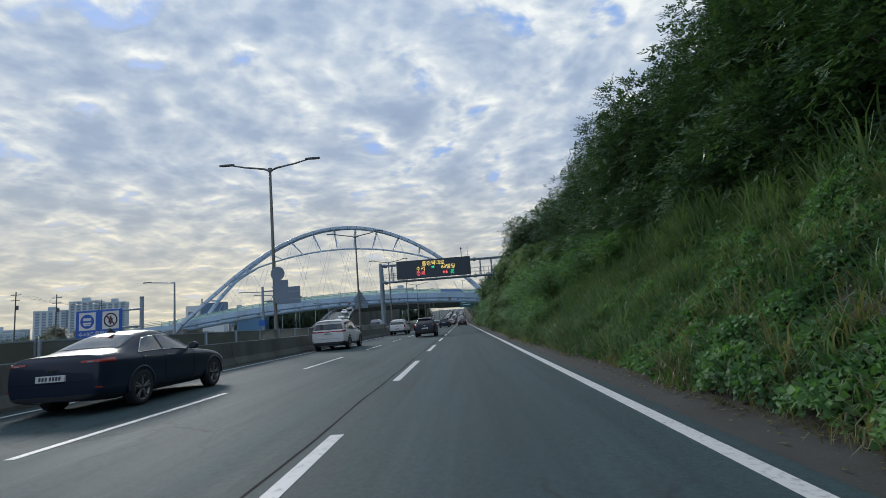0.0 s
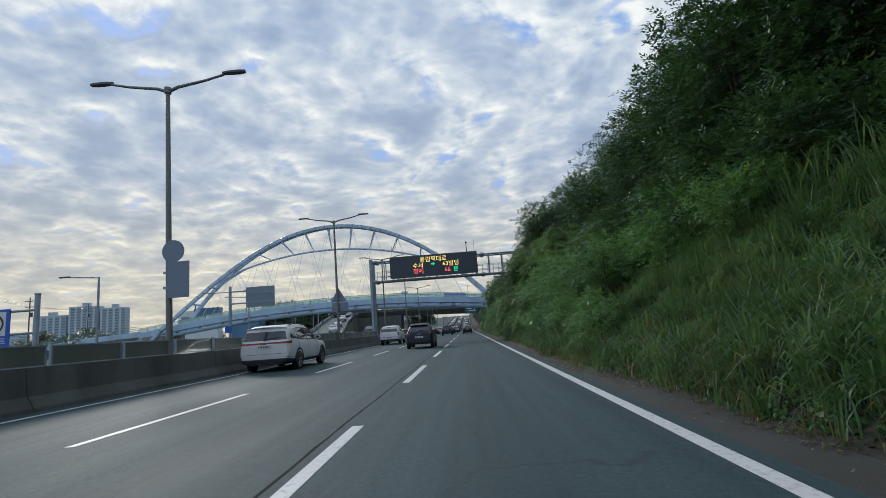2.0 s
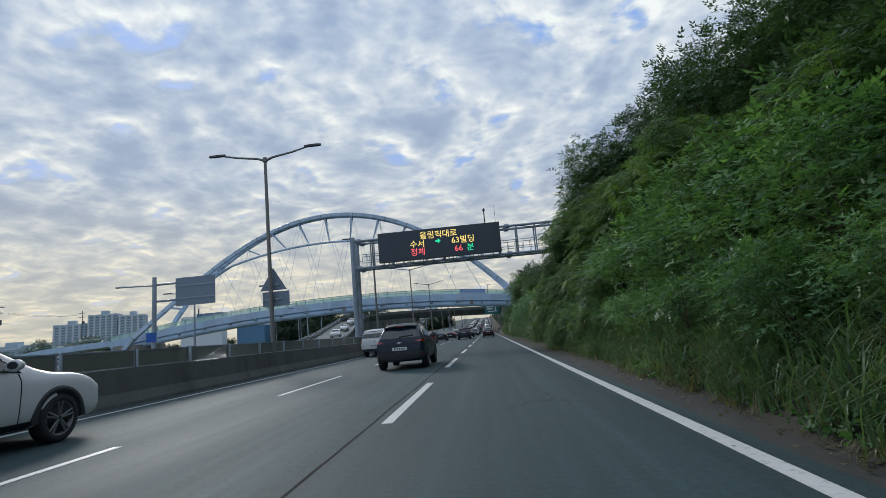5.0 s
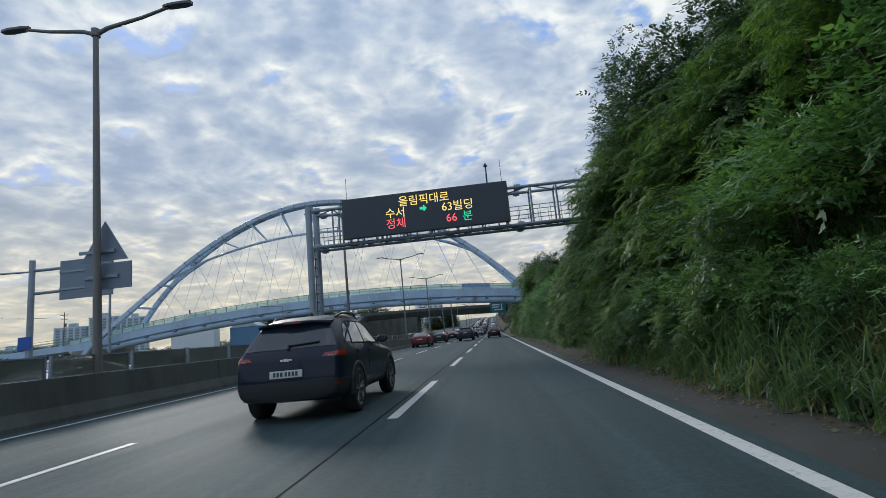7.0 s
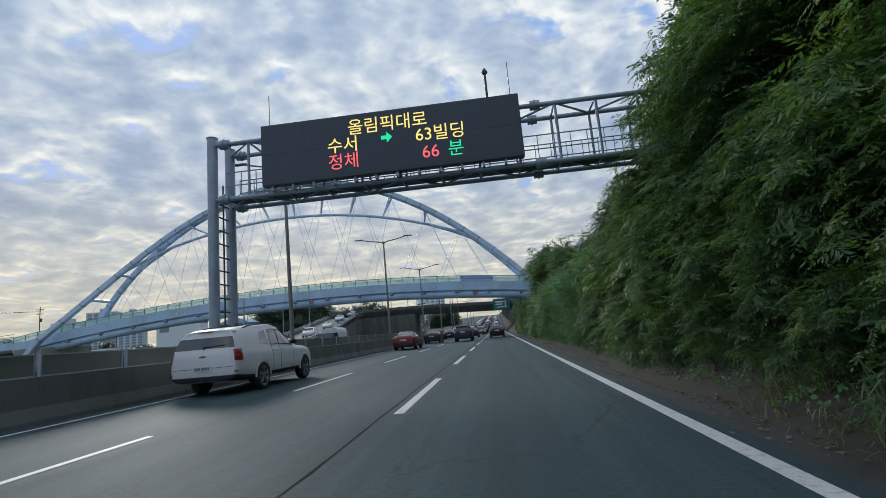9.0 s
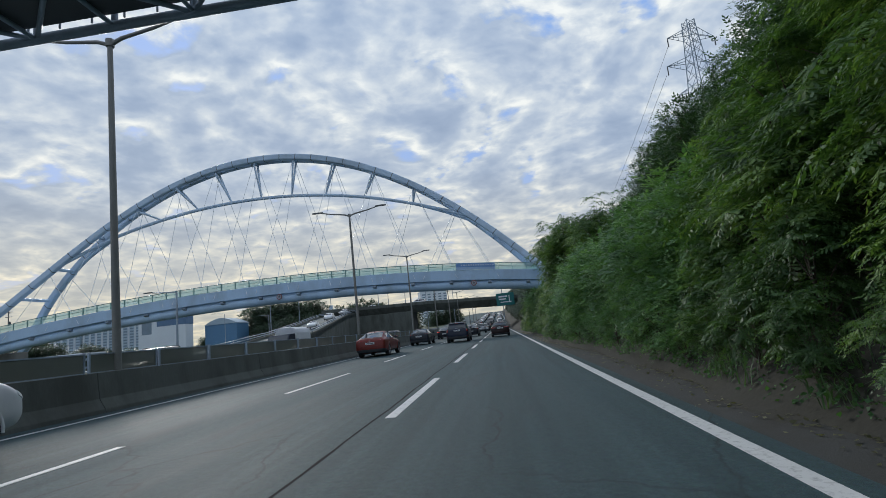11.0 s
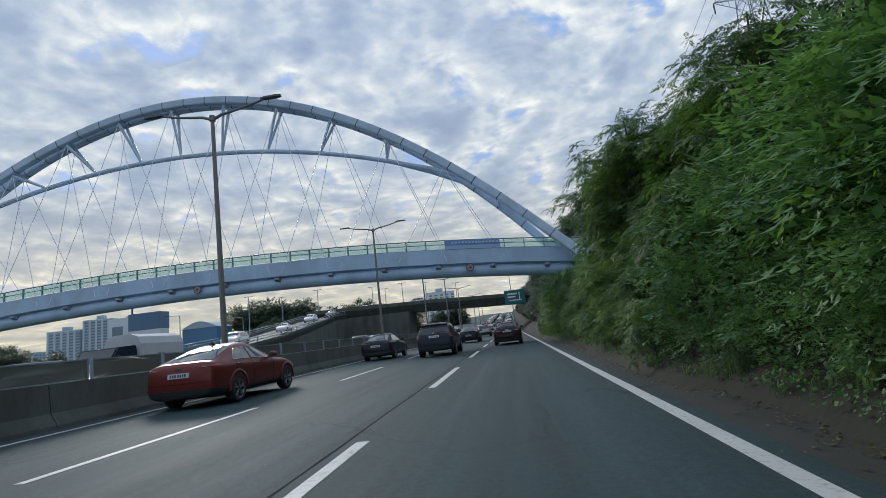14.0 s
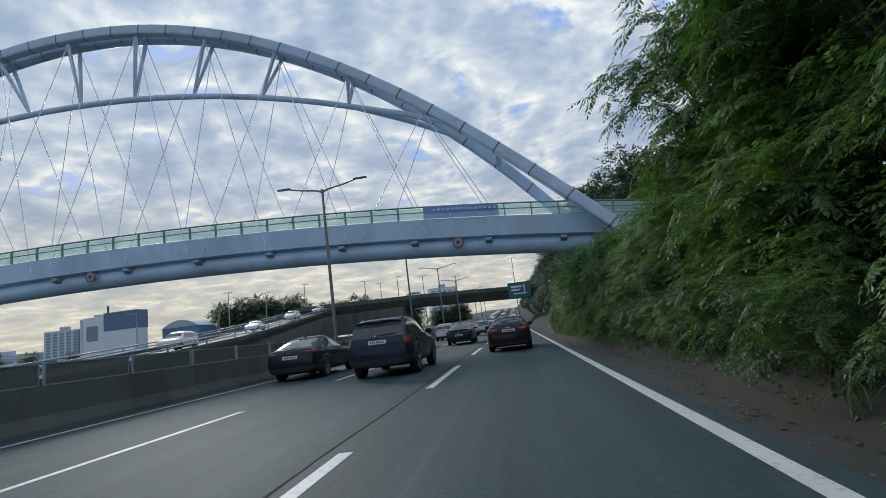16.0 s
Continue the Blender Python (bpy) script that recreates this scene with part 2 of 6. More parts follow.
GALV = surface("galvanised_steel", (0.29, 0.35, 0.42), 0.5, metal=0.35, vary=0.12, scale=2.0, fine=25.0, bump=0.05, dirt=(0.16, 0.15, 0.14), dirt_amount=0.4, dirt_scale=1.2)
# brown-grey lamp steel, kept darker than GALV: the poles' backlit shade is in the colour
LAMP_STEEL = surface("weathered_lamp_steel", (0.195, 0.195, 0.185), 0.55, metal=0.2, vary=0.15, scale=2.0, fine=25.0, bump=0.05)
DARK_STEEL = surface("dark_steel", (0.075, 0.08, 0.085), 0.5, metal=0.3, vary=0.2, scale=2.0)
BRIDGE_BLUE = surface("pale_blue_bridge_paint", (0.42, 0.57, 0.75), 0.42, vary=0.07, scale=0.4, fine=6.0, bump=0.02, dirt=(0.24, 0.29, 0.35), dirt_amount=0.5, dirt_scale=0.35, stretch=(1, 1, 0.5))
ARCH_GREY = surface("blue_grey_arch_paint", (0.44, 0.56, 0.71), 0.4, vary=0.07, scale=0.5, fine=8.0, bump=0.02, dirt=(0.24, 0.27, 0.31), dirt_amount=0.45, dirt_scale=0.4)
SEAM_GREY = surface("arch_seam", (0.13, 0.14, 0.16), 0.6)
CABLE = surface("cable_sheath", (0.78, 0.80, 0.83), 0.4, bump=0)
RAIL_GREEN = surface("green_rail_paint", (0.13, 0.25, 0.24), 0.45, vary=0.1)
RAIL_GLASS = glass_material("green_parapet_glass", (0.74, 0.90, 0.86), 0.40, 0.2)
SCREEN_GLASS = glass_material("dusty_screen", (0.185, 0.200, 0.170), 0.60, 0.35)
BOARD = surface("display_face", (0.040, 0.056, 0.078), 0.45, vary=0.15, scale=1.5, bump=0.02)
BOARD_FRAME = surface("display_frame", (0.055, 0.066, 0.082), 0.5, vary=0.1)
LED_YELLOW = glowing("led_yellow", (1.0, 0.74, 0.20), 1.05)
LED_RED = glowing("led_red", (1.0, 0.14, 0.14), 1.05)
LED_GREEN = glowing("led_green", (0.05, 0.75, 0.33), 0.95)
SIGN_BLUE = surface("blue_sign_sheet", (0.015, 0.10, 0.46), 0.4, vary=0.08, scale=2.0, bump=0)
SIGN_WHITE = surface("white_sign_sheet", (0.66, 0.67, 0.69), 0.4, vary=0.05, bump=0)
SIGN_RED = surface("red_sign_sheet", (0.17, 0.055, 0.06), 0.4, vary=0.05, bump=0)
SIGN_FADED = surface("faded_sign_sheet", (0.30, 0.31, 0.34), 0.5, vary=0.12, bump=0)
SIGN_BLACK = surface("black_sign_sheet", (0.03, 0.03, 0.035), 0.5, bump=0)
SIGN_GREEN = surface("green_sign_sheet", (0.009, 0.13, 0.13), 0.4, vary=0.08, bump=0)
SIGN_BACK = surface("sign_back", (0.19, 0.24, 0.31), 0.5, metal=0.2, vary=0.12, scale=1.5)
BARK = surface("bark", (0.085, 0.066, 0.05), 0.95, vary=0.4, scale=4.0, fine=30.0, bump=0.8, bump_scale=18.0, stretch=(1, 1, 0.25))
LEAF_PINNATE = leaf_material("pinnate_leaf", (0.022, 0.054, 0.024), (0.088, 0.164, 0.056), (0.215, 0.315, 0.092), rough=0.52, through_it=0.40)
LEAF_DARK = leaf_material("dark_leaf", (0.028, 0.060, 0.036), (0.070, 0.130, 0.066), (0.120, 0.195, 0.090), through_it=0.27)
LEAF_BUSH = leaf_material("bush_leaf", (0.034, 0.082, 0.042), (0.125, 0.240, 0.100), (0.250, 0.400, 0.160))
# distant leaves: colour lightened to stand in for the haze
LEAF_FAR = leaf_material("far_leaf", (0.040, 0.064, 0.050), (0.078, 0.116, 0.080), through_it=0.2)
VINE = leaf_material("vine_leaf", (0.036, 0.088, 0.038), (0.092, 0.200, 0.070), (0.150, 0.290, 0.095), rough=0.62)
GRASS = leaf_material("grass_blade", (0.042, 0.086, 0.042), (0.112, 0.190, 0.092), (0.230, 0.300, 0.165), rough=0.5)
STRAW = leaf_material("dry_grass", (0.09, 0.095, 0.055), (0.19, 0.18, 0.10), (0.27, 0.25, 0.15))
TYRE = surface("tyre_rubber", (0.024, 0.025, 0.027), 0.8, vary=0.15, scale=8.0)
RIM = surface("alloy", (0.20, 0.205, 0.215), 0.35, metal=0.5, vary=0.1)
TRIM = surface("black_plastic", (0.026, 0.029, 0.034), 0.55, vary=0.15, scale=6.0)
CAR_GLASS = surface("tinted_car_glass", (0.026, 0.034, 0.044), 0.05, vary=0.03, bump=0, spec=0.6, coat=0.6)
TAIL = surface("tail_lamp_red", (0.30, 0.018, 0.018), 0.18, vary=0.15, scale=20.0, bump=0.0, coat=0.5)
TAIL_LIT = glowing("tail_lamp_lit", (1.0, 0.06, 0.03), 0.9)
PLATE = surface("plate_white", (0.62, 0.64, 0.66), 0.45, vary=0.04, bump=0)
PLATE_INK = surface("plate_ink", (0.06, 0.065, 0.08), 0.6, bump=0)
CHROME = surface("chrome", (0.62, 0.63, 0.65), 0.15, metal=1.0, vary=0.04, bump=0)


def car_paint(name, color, metal=0.3):
    return surface(name, color, 0.45, metal=metal, vary=0.05, scale=1.2, fine=200.0, bump=0, coat=0.34, spec=0.2, dirt=tuple(0.7 * v + 0.006 for v in color), dirt_amount=0.25, dirt_scale=1.5)


NAVY = car_paint("dark_navy_paint", (0.011, 0.019, 0.040), 0.0)
BLACK = car_paint("black_paint", (0.011, 0.015, 0.024), 0.0)
WHITE = car_paint("white_paint", (0.70, 0.71, 0.72), 0.0)
RED = car_paint("orange_red_paint", (0.165, 0.028, 0.022))
MAROON = car_paint("maroon_black_paint", (0.017, 0.006, 0.007), 0.0)
SILVER = car_paint("silver_paint", (0.38, 0.39, 0.41), 0.5)

# ---- mesh building ----


class Shape:
    """Gathers simple solids into one mesh."""

    def __init__(self):
        self.v, self.f, self.smooth, self.weld = [], [], [], False

    def add(self, verts, faces, smooth=False):
        o = len(self.v)
        self.v += [tuple(p) for p in verts]
        self.f += [tuple(i + o for i in f) for f in faces]
        self.smooth += [smooth] * len(faces)
        return self

    def box(self, lo, hi, bevel=0.0, soft=False):
        (a, b, c), (d, e, g) = lo, hi
        if not bevel:
            return self.add([(x, y, z) for z in (c, g) for y in (b, e) for x in (a, d)], [(0, 2, 3, 1), (4, 5, 7, 6), (0, 1, 5, 4), (1, 3, 7, 5), (3, 2, 6, 7), (2, 0, 4, 6)])
        bm = bmesh.new()
        bmesh.ops.create_cube(bm, size=1.0)
        bmesh.ops.transform(bm, verts=bm.verts, matrix=Matrix.Translation(((a + d) / 2, (b + e) / 2, (c + g) / 2)) @ Matrix.Diagonal((d - a, e - b, g - c, 1)))
        bmesh.ops.bevel(bm, geom=bm.edges, offset=bevel, segments=2, affect="EDGES", profile=0.6)
        self.take(bm, soft)
        return self

    def take(self, bm, smooth=False):
        bm.verts.index_update()
        self.add([v.co[:] for v in bm.verts], [[v.index for v in f.verts] for f in bm.faces], smooth)
        bm.free()
        return self

    def tube(self, path, radii, sides=10, caps=True):
        """A round bar along points; radii: one number or one for each point."""
        pts = [Vector(p) for p in path]
        rs = [radii] * len(pts) if isinstance(radii, (int, float)) else radii
        verts, faces = [], []
        up = Vector((0.013, 0.021, 1))
        for i, (p, r) in enumerate(zip(pts, rs)):
            d = (pts[min(i + 1, len(pts) - 1)] - pts[max(i - 1, 0)]).normalized()
            ref = up if abs(d.z) < 0.95 else Vector((0, 1, 0.01))
            s = d.cross(ref).normalized()
            w = s.cross(d)
            verts += [p + r * (math.cos(a) * s + math.sin(a) * w) for a in (2 * math.pi * j / sides for j in range(sides))]
        for i in range(len(pts) - 1):
            for j in range(sides):
                a, b = i * sides + j, i * sides + (j + 1) % sides
                faces.append((a, b, b + sides, a + sides))
        self.add(verts, faces, True)
        if caps:
            n = len(pts) - 1
            self.add(verts[:sides], [tuple(range(sides))[::-1]])
            self.add(verts[n * sides:], [tuple(range(sides))])
        return self

    def prism(self, outline, axis, lo, hi):
        """A flat outline pushed along an axis. outline: pairs in the other two axes, in order x, y, z."""
        n = len(outline)

        def put(p, d):
            q = list(p)
            q.insert(axis, d)
            return q
        verts = [put(p, lo) for p in outline] + [put(p, hi) for p in outline]
        faces = [tuple(range(n))[::-1], tuple(range(n, 2 * n))] + [(i, (i + 1) % n, n + (i + 1) % n, n + i) for i in range(n)]
        return self.add(verts, faces)

    def loft(self, rings, closed=True, smooth=True, caps=True):
        n = len(rings[0])
        verts = [p for r in rings for p in r]
        faces = []
        for i in range(len(rings) - 1):
            for j in range(n if closed else n - 1):
                a, b = i * n + j, i * n + (j + 1) % n
                faces.append((a, b, b + n, a + n))
        self.add(verts, faces, smooth)
        if caps:
            self.add(rings[0], [tuple(range(n))[::-1]]).add(rings[-1], [tuple(range(n))])
        return self

    def mesh(self, name, material):
        me = bpy.data.meshes.new(name)
        me.from_pydata(self.v, [], self.f)
        me.polygons.foreach_set("use_smooth", self.smooth)
        me.materials.append(material)
        bm = bmesh.new()
        bm.from_mesh(me)
        if self.weld:
            bmesh.ops.remove_doubles(bm, verts=bm.verts, dist=1e-4)
        bmesh.ops.recalc_face_normals(bm, faces=bm.faces)
        bm.to_mesh(me)
        bm.free()
        return me


def thing(name, label, category, group="", at=None):
    """An empty at a thing's base, which parents its parts."""
    ob = tagged(new(name), label, category, group)
    ob.empty_display_size = 0.2
    if at is not None:
        ob.matrix_basis = at
    return ob


def part(name, shape, material, parent=None, label=""):
    """One mesh object under a thing or a part, in that thing's own axes."""
    ob = new(name, shape.mesh(name, material) if isinstance(shape, Shape) else shape)
    ob.parent = parent
    return tagged(ob, label)


def solid(name, shape, material, label, category, kind="", group=""):
    return tagged(new(name, shape.mesh(name, material)), label, category, group, kind)


def leaf_mesh(name, verts, quads, material, smooth=False):
    """A mesh of many four-cornered faces from arrays."""
    me = bpy.data.meshes.new(name)
    me.vertices.add(len(verts))
    me.vertices.foreach_set("co", np.ascontiguousarray(verts, dtype=np.float32).ravel())
    me.loops.add(4 * len(quads))
    me.loops.foreach_set("vertex_index", np.ascontiguousarray(quads, dtype=np.int32).ravel())
    me.polygons.add(len(quads))
    me.polygons.foreach_set("loop_start", np.arange(0, 4 * len(quads), 4, dtype=np.int32))
    me.polygons.foreach_set("loop_total", np.full(len(quads), 4, dtype=np.int32))
    me.update(calc_edges=True)
    me.materials.append(material)
    return me


def lettering(text, size, material, name, parent, m, depth=0.004, label=""):
    """Text in the built-in font, as a mesh that stands upright and faces -y before the pose m."""
    cu = bpy.data.curves.new(name, "FONT")
    cu.body, cu.size, cu.align_x, cu.align_y, cu.extrude = text, size, "CENTER", "CENTER", depth
    cu.resolution_u = 3
    tmp = new("lettering", cu)
    dg = bpy.context.evaluated_depsgraph_get()
    me = bpy.data.meshes.new_from_object(tmp.evaluated_get(dg))
    bpy.data.objects.remove(tmp)
    me.transform(m @ pose(0, 0, 0, 90))
    me.materials.clear()
    me.materials.append(material)
    return part(name, me, material, parent, label)

# ---- the large structure: ground, road, median, embankment ----


def rise(y):
    """Height of the road's axis: level, then climbing far ahead."""
    a = max(0.0, y - 170.0)
    return 0.04 * a * a / (a + 30.0) if a < 360 else 0.04 * 360 * 360 / 390.0


def road_z(x, y):
    return rise(y) - 0.01 * x


def bank_z(x, y):
    """Height of the embankment to the right of the road."""
    d = x - foot_x(y)
    if d <= 0:
        return -0.05
    steep = min(d, 4.2) * 0.74
    top = max(0.0, min(d - 4.2, 14.0)) * 0.16
    return steep + top + 0.12 * math.sin(1.3 * y + 2.0 * x) * min(1, d) + rise(y)


def foot_x(y):
    return 2.75 + 0.18 * math.sin(y * 0.21) + 0.10 * math.sin(y * 0.9 + 1)


def grid(name, xs, ys, height, material, label, category, smooth=True):
    s = Shape()
    verts = [(x, y, height(x, y)) for y in ys for x in xs]
    n = len(xs)
    faces = [(j * n + i, j * n + i + 1, (j + 1) * n + i + 1, (j + 1) * n + i) for j in range(len(ys) - 1) for i in range(n - 1)]
    s.add(verts, faces, smooth)
    return solid(name, s, material, label, category, "structure")


def far_z(x, y):
    side = max(0.0, 1.0 - max(0.0, abs(x + 6) - 30) / 60.0)
    return -0.22 + rise(y) * side - (0.0 if abs(x + 6) < 22 else 0.25)


steps = [-3000, -900, -300, -120, -60] + list(range(-30, 540, 15)) + [560, 640, 800, 1200, 2000, 3000, 4500]
grid("ground", [-4000, -1500, -700, -400, -250, -150, -100, -70, -50, -38, -29, -24, 0, 2, 20, 40, 80, 200, 700, 4000], steps, far_z, MEADOW, "flat green and brown land out to the horizon", "ground")
road_ys = list(range(-60, 560, 10))
grid("road", [-9.45, -5.4, -1.8, 2.1], road_ys, road_z, ASPHALT, "grey worn asphalt carriageway with three lanes", "road")
grid("road_opposite", [-24.0, -17.0, -10.25], road_ys, lambda x, y: rise(y) + 0.095, ASPHALT, "grey asphalt carriageway behind the median barrier", "road")
grid("shoulder", [2.1, 2.6, 3.6], road_ys, lambda x, y: road_z(2.1, y) - 0.012 + 0.03 * max(0, x - 2.5), GUTTER, "dirty brown paved shoulder along the grass slope", "shoulder")
bank_xs = [2.4, 2.7, 3.0, 3.3, 3.7, 4.2, 4.8, 5.5, 6.3, 7.0, 8.0, 10.0, 13.0, 17.0, 22.0, 30.0, 60.0]
grid("embankment", bank_xs, [-60 + 1.0 * i for i in range(0, 220)] + list(range(160, 560, 10)), bank_z, SOIL, "dark earth embankment rising beside the road", "embankment")

# painted lines, each a worn strip of its own
def strip(name, x, w, y0, y1, z_of, step=10.0, up=0.004, material=PAINT, label="worn white painted line on asphalt", group="lane lines"):
    s = Shape()
    n = max(1, int((y1 - y0) / step))
    ys = [y0 + (y1 - y0) * i / n for i in range(n + 1)]
    rings = [[(x - w / 2, y, z_of(x, y) + up), (x + w / 2, y, z_of(x, y) + up), (x + w / 2, y, z_of(x, y) - 0.01), (x - w / 2, y, z_of(x, y) - 0.01)] for y in ys]
    s.loft(rings, smooth=False)
    return solid(name, s, material, label, "road marking", "structure", group)


strip("edge_line", 1.8, 0.17, -40, 500, road_z, label="solid white edge line beside the shoulder")
strip("edge_line", -8.78, 0.13, -40, 500, road_z, label="solid white edge line beside the median barrier")
for i in range(-3, 34):
    y1 = 12.38 + 10.66 * i
    strip("lane_dash", -1.8, 0.16, y1 - 5.45, y1, road_z)
    y2 = 17.22 + 10.58 * i
    strip("lane_dash", -5.4, 0.13, y2 - 5.2, y2, road_z)
seam = Shape()
for a in range(-40, 300, 10):
    rows = []
    for i in range(26):
        y = a + 0.4 * i
        x = -2.02 + 0.035 * noise.noise(Vector((y * 0.35, 0, 0))) + 0.012 * noise.noise(Vector((y * 2.1, 4, 0)))
        w = 0.017 + 0.012 * noise.noise(Vector((y * 1.3, 9, 0)))
        z = road_z(x, y)
        rows.append([(x - w, y, z + 0.002), (x + w, y, z + 0.002), (x + w, y, z - 0.01), (x - w, y, z - 0.01)])
    seam.loft(rows, smooth=False)
solid("tar_seam", seam, SEAM, "thin dark tar seam between two asphalt lanes", "road marking", "structure")
for i in range(-2, 16):
    strip("lane_dash", -17.2, 0.13, 10.6 * i, 10.6 * i + 5.4, lambda x, y: rise(y) + 0.095, group="opposite lane lines")

# the median: a concrete barrier with a dusty clear screen on posts
MEDIAN = thing("median_barrier", "stained dark concrete median barrier with a clear screen on top", "barrier")
MEDIAN["kind"] = "structure"
MEDIAN.location.x = 0.2
PROFILE = [(-9.52, -0.05), (-9.55, 0.10), (-9.70, 0.34), (-9.76, 0.93), (-10.04, 0.93), (-10.10, 0.34), (-10.25, 0.10), (-10.28, -0.05)]
for a in range(-40, 480, 8):
    s = Shape()
    s.loft([[(x, y, z + rise(y) + 0.08) for x, z in PROFILE] for y in (a + 0.012, a + 4, a + 7.988)], smooth=False)
    part("barrier_block", s, DARK_CONCRETE, MEDIAN)
post, pane, rail = Shape(), Shape(), Shape()
for dy in (-0.075, 0.075):
    post.box((-9.93, dy - 0.020, 0.98), (-9.87, dy + 0.020, 1.50)).box((-9.97, dy - 0.05, 0.985), (-9.83, dy + 0.05, 1.01))
pane.box((-9.905, 0.10, 1.03), (-9.893, 2.38, 1.45))
rail.box((-9.92, 0.096, 1.445), (-9.88, 2.384, 1.475)).box((-9.92, 0.096, 1.015), (-9.88, 2.384, 1.04))
post_me, pane_me, rail_me = post.mesh("screen_post", GALV), pane.mesh("screen_pane", SCREEN_GLASS), rail.mesh("screen_rail", GALV)
for i in range(-12, 76):
    y = 9.27 + 2.48 * i
    for nm, me in (("screen_post", post_me), ("screen_pane", pane_me), ("screen_rail", rail_me)):
        ob = part(nm, me, None, MEDIAN)
        ob.location = (0, y, rise(y) + 0.0)

# ---- the arched footbridge ----
BRIDGE = thing("footbridge", "pale blue steel arch footbridge with cable stays over the road", "bridge")


def axis_y(x, off=0.0):
    """The bridge crosses the road at a slight skew; off: metres across the deck."""
    return 113.4 + 0.1 * (x + 10) + off


def deck_z(x):
    """The walkway's edge beam, top side."""
    return 8.52 - 0.00194 * (x + 22) ** 2


def arch_z(x):
    return 24.75 - 0.0171 * (x + 26.6) ** 2


def rib_off(x):
    """The ribs lean together towards the crown."""
    h = max(0.0, min(1.0, (arch_z(x) - 5.0) / 19.0))
    return 0.50 + 3.9 * (1 - h) ** 2.6


def chord_z(x):
    return 19.75 - 0.0083 * (x + 27) ** 2


def span(a, b, n):
    return [a + (b - a) * i / n for i in range(n + 1)]


D0, D1 = -66.0, 12.4
xs = span(D0, D1, 48)
s = Shape()
s.loft([[(x, axis_y(x, -2.5), deck_z(x)), (x, axis_y(x, -2.5), deck_z(x) - 1.18), (x, axis_y(x, -2.1), deck_z(x) - 1.30), (x, axis_y(x, 1.2), deck_z(x) - 1.10),
         (x, axis_y(x, 2.5), deck_z(x) - 0.50), (x, axis_y(x, 2.5), deck_z(x)), (x, axis_y(x, 2.2), deck_z(x) + 0.02), (x, axis_y(x, -2.2), deck_z(x) + 0.02)] for x in xs], smooth=False)
part("deck_beam", s, BRIDGE_BLUE, BRIDGE)
for off in (-1.75,):
    s = Shape()
    s.tube([(x, axis_y(x, off), deck_z(x) - 1.72) for x in xs], 0.56, 20)
    part("pipe_girder", s, BRIDGE_BLUE, BRIDGE)
# glass parapets: posts, a hand rail, a middle rail, one pane a bay
bay = 1.62
for side in (-1, 1):
    off = side * 2.42
    for z0, r, nm in ((0.80, 0.05, "hand_rail"), (0.46, 0.03, "middle_rail")):
        s = Shape()
        s.tube([(x, axis_y(x, off), deck_z(x) + z0) for x in xs], r, 8)
        part(nm, s, RAIL_GREEN, BRIDGE)
    for i in range(int((D1 - D0) / bay) + 1):
        x = D0 + bay * i
        s = Shape()
        s.box((x - 0.045, axis_y(x, off) - 0.06, deck_z(x)), (x + 0.045, axis_y(x, off) + 0.06, deck_z(x) + 0.78))
        part("parapet_post", s, RAIL_GREEN, BRIDGE)
        if x + bay > D1:
            continue
        e = x + bay
        s = Shape()
        s.loft([[(q, axis_y(q, off) - 0.012, deck_z(q) + 0.06), (q, axis_y(q, off) + 0.012, deck_z(q) + 0.06), (q, axis_y(q, off) + 0.012, deck_z(q) + 0.72), (q, axis_y(q, off) - 0.012, deck_z(q) + 0.72)] for q in (x + 0.06, e - 0.06)], smooth=False)
        part("glass_pane", s, RAIL_GLASS, BRIDGE)
# two ribs that lean together, with segment seams
A0, A1 = -62.6, 8.4
BOX_SECTION = [(1, 0.6), (0.86, 0.92), (0.6, 1), (-0.6, 1), (-0.86, 0.92), (-1, 0.6), (-1, -0.6), (-0.86, -0.92), (-0.6, -1), (0.6, -1), (0.86, -0.92), (1, -0.6)]
NODES = [-8.85 - 4.9 * i for i in range(9)][::-1]
for side in (-1, 1):
    s = Shape()
    ax = span(A0, A1, 72)
    rings = []
    for x in ax:
        c = Vector((x, axis_y(x, side * rib_off(x)), arch_z(x)))
        t = Vector((1, 0.1, -0.035 * (x + 27.3))).normalized()
        w = Vector((0, 1, 0))
        u = t.cross(w).normalized()
        u = -u if u.z < 0 else u
        wide = 0.31 + 0.12 * max(0, (20 - arch_z(x)) / 20)
        rings.append([c + u * (0.37 * p) + w * (wide * q) for p, q in BOX_SECTION])
    s.loft(rings, smooth=False)
    rib = part("arch_rib", s, ARCH_GREY, BRIDGE)
    for j in range(2, 72, 2):
        seam = Shape()
        r0 = [Vector(rings[j][k]) for k in range(12)]
        c = sum(r0, Vector()) / 12
        out = [c + (p - c) * 1.02 for p in r0]
        d = Vector((0.04, 0.004, -0.0014 * (ax[j] + 27.3)))
        seam.loft([[p - d for p in out], [p + d for p in out]], smooth=False, caps=False)
        part("seam", seam, SEAM_GREY, rib)
    # cross members between the ribs are shared: built once
for x in [-56, -52.5] + NODES + [-4.0, 0.5]:
    s = Shape()
    s.tube([(x, axis_y(x, -rib_off(x)), arch_z(x) - 0.1), (x, axis_y(x, rib_off(x)), arch_z(x) - 0.1)], 0.2, 8)
    part("cross_member", s, ARCH_GREY, BRIDGE)
# the lower chord under the crown
s = Shape()
lo = [(x, axis_y(x), chord_z(x)) for x in span(-46.0, -8.6, 30)]
s.tube(lo, 0.20, 12)
part("lower_chord", s, ARCH_GREY, BRIDGE)
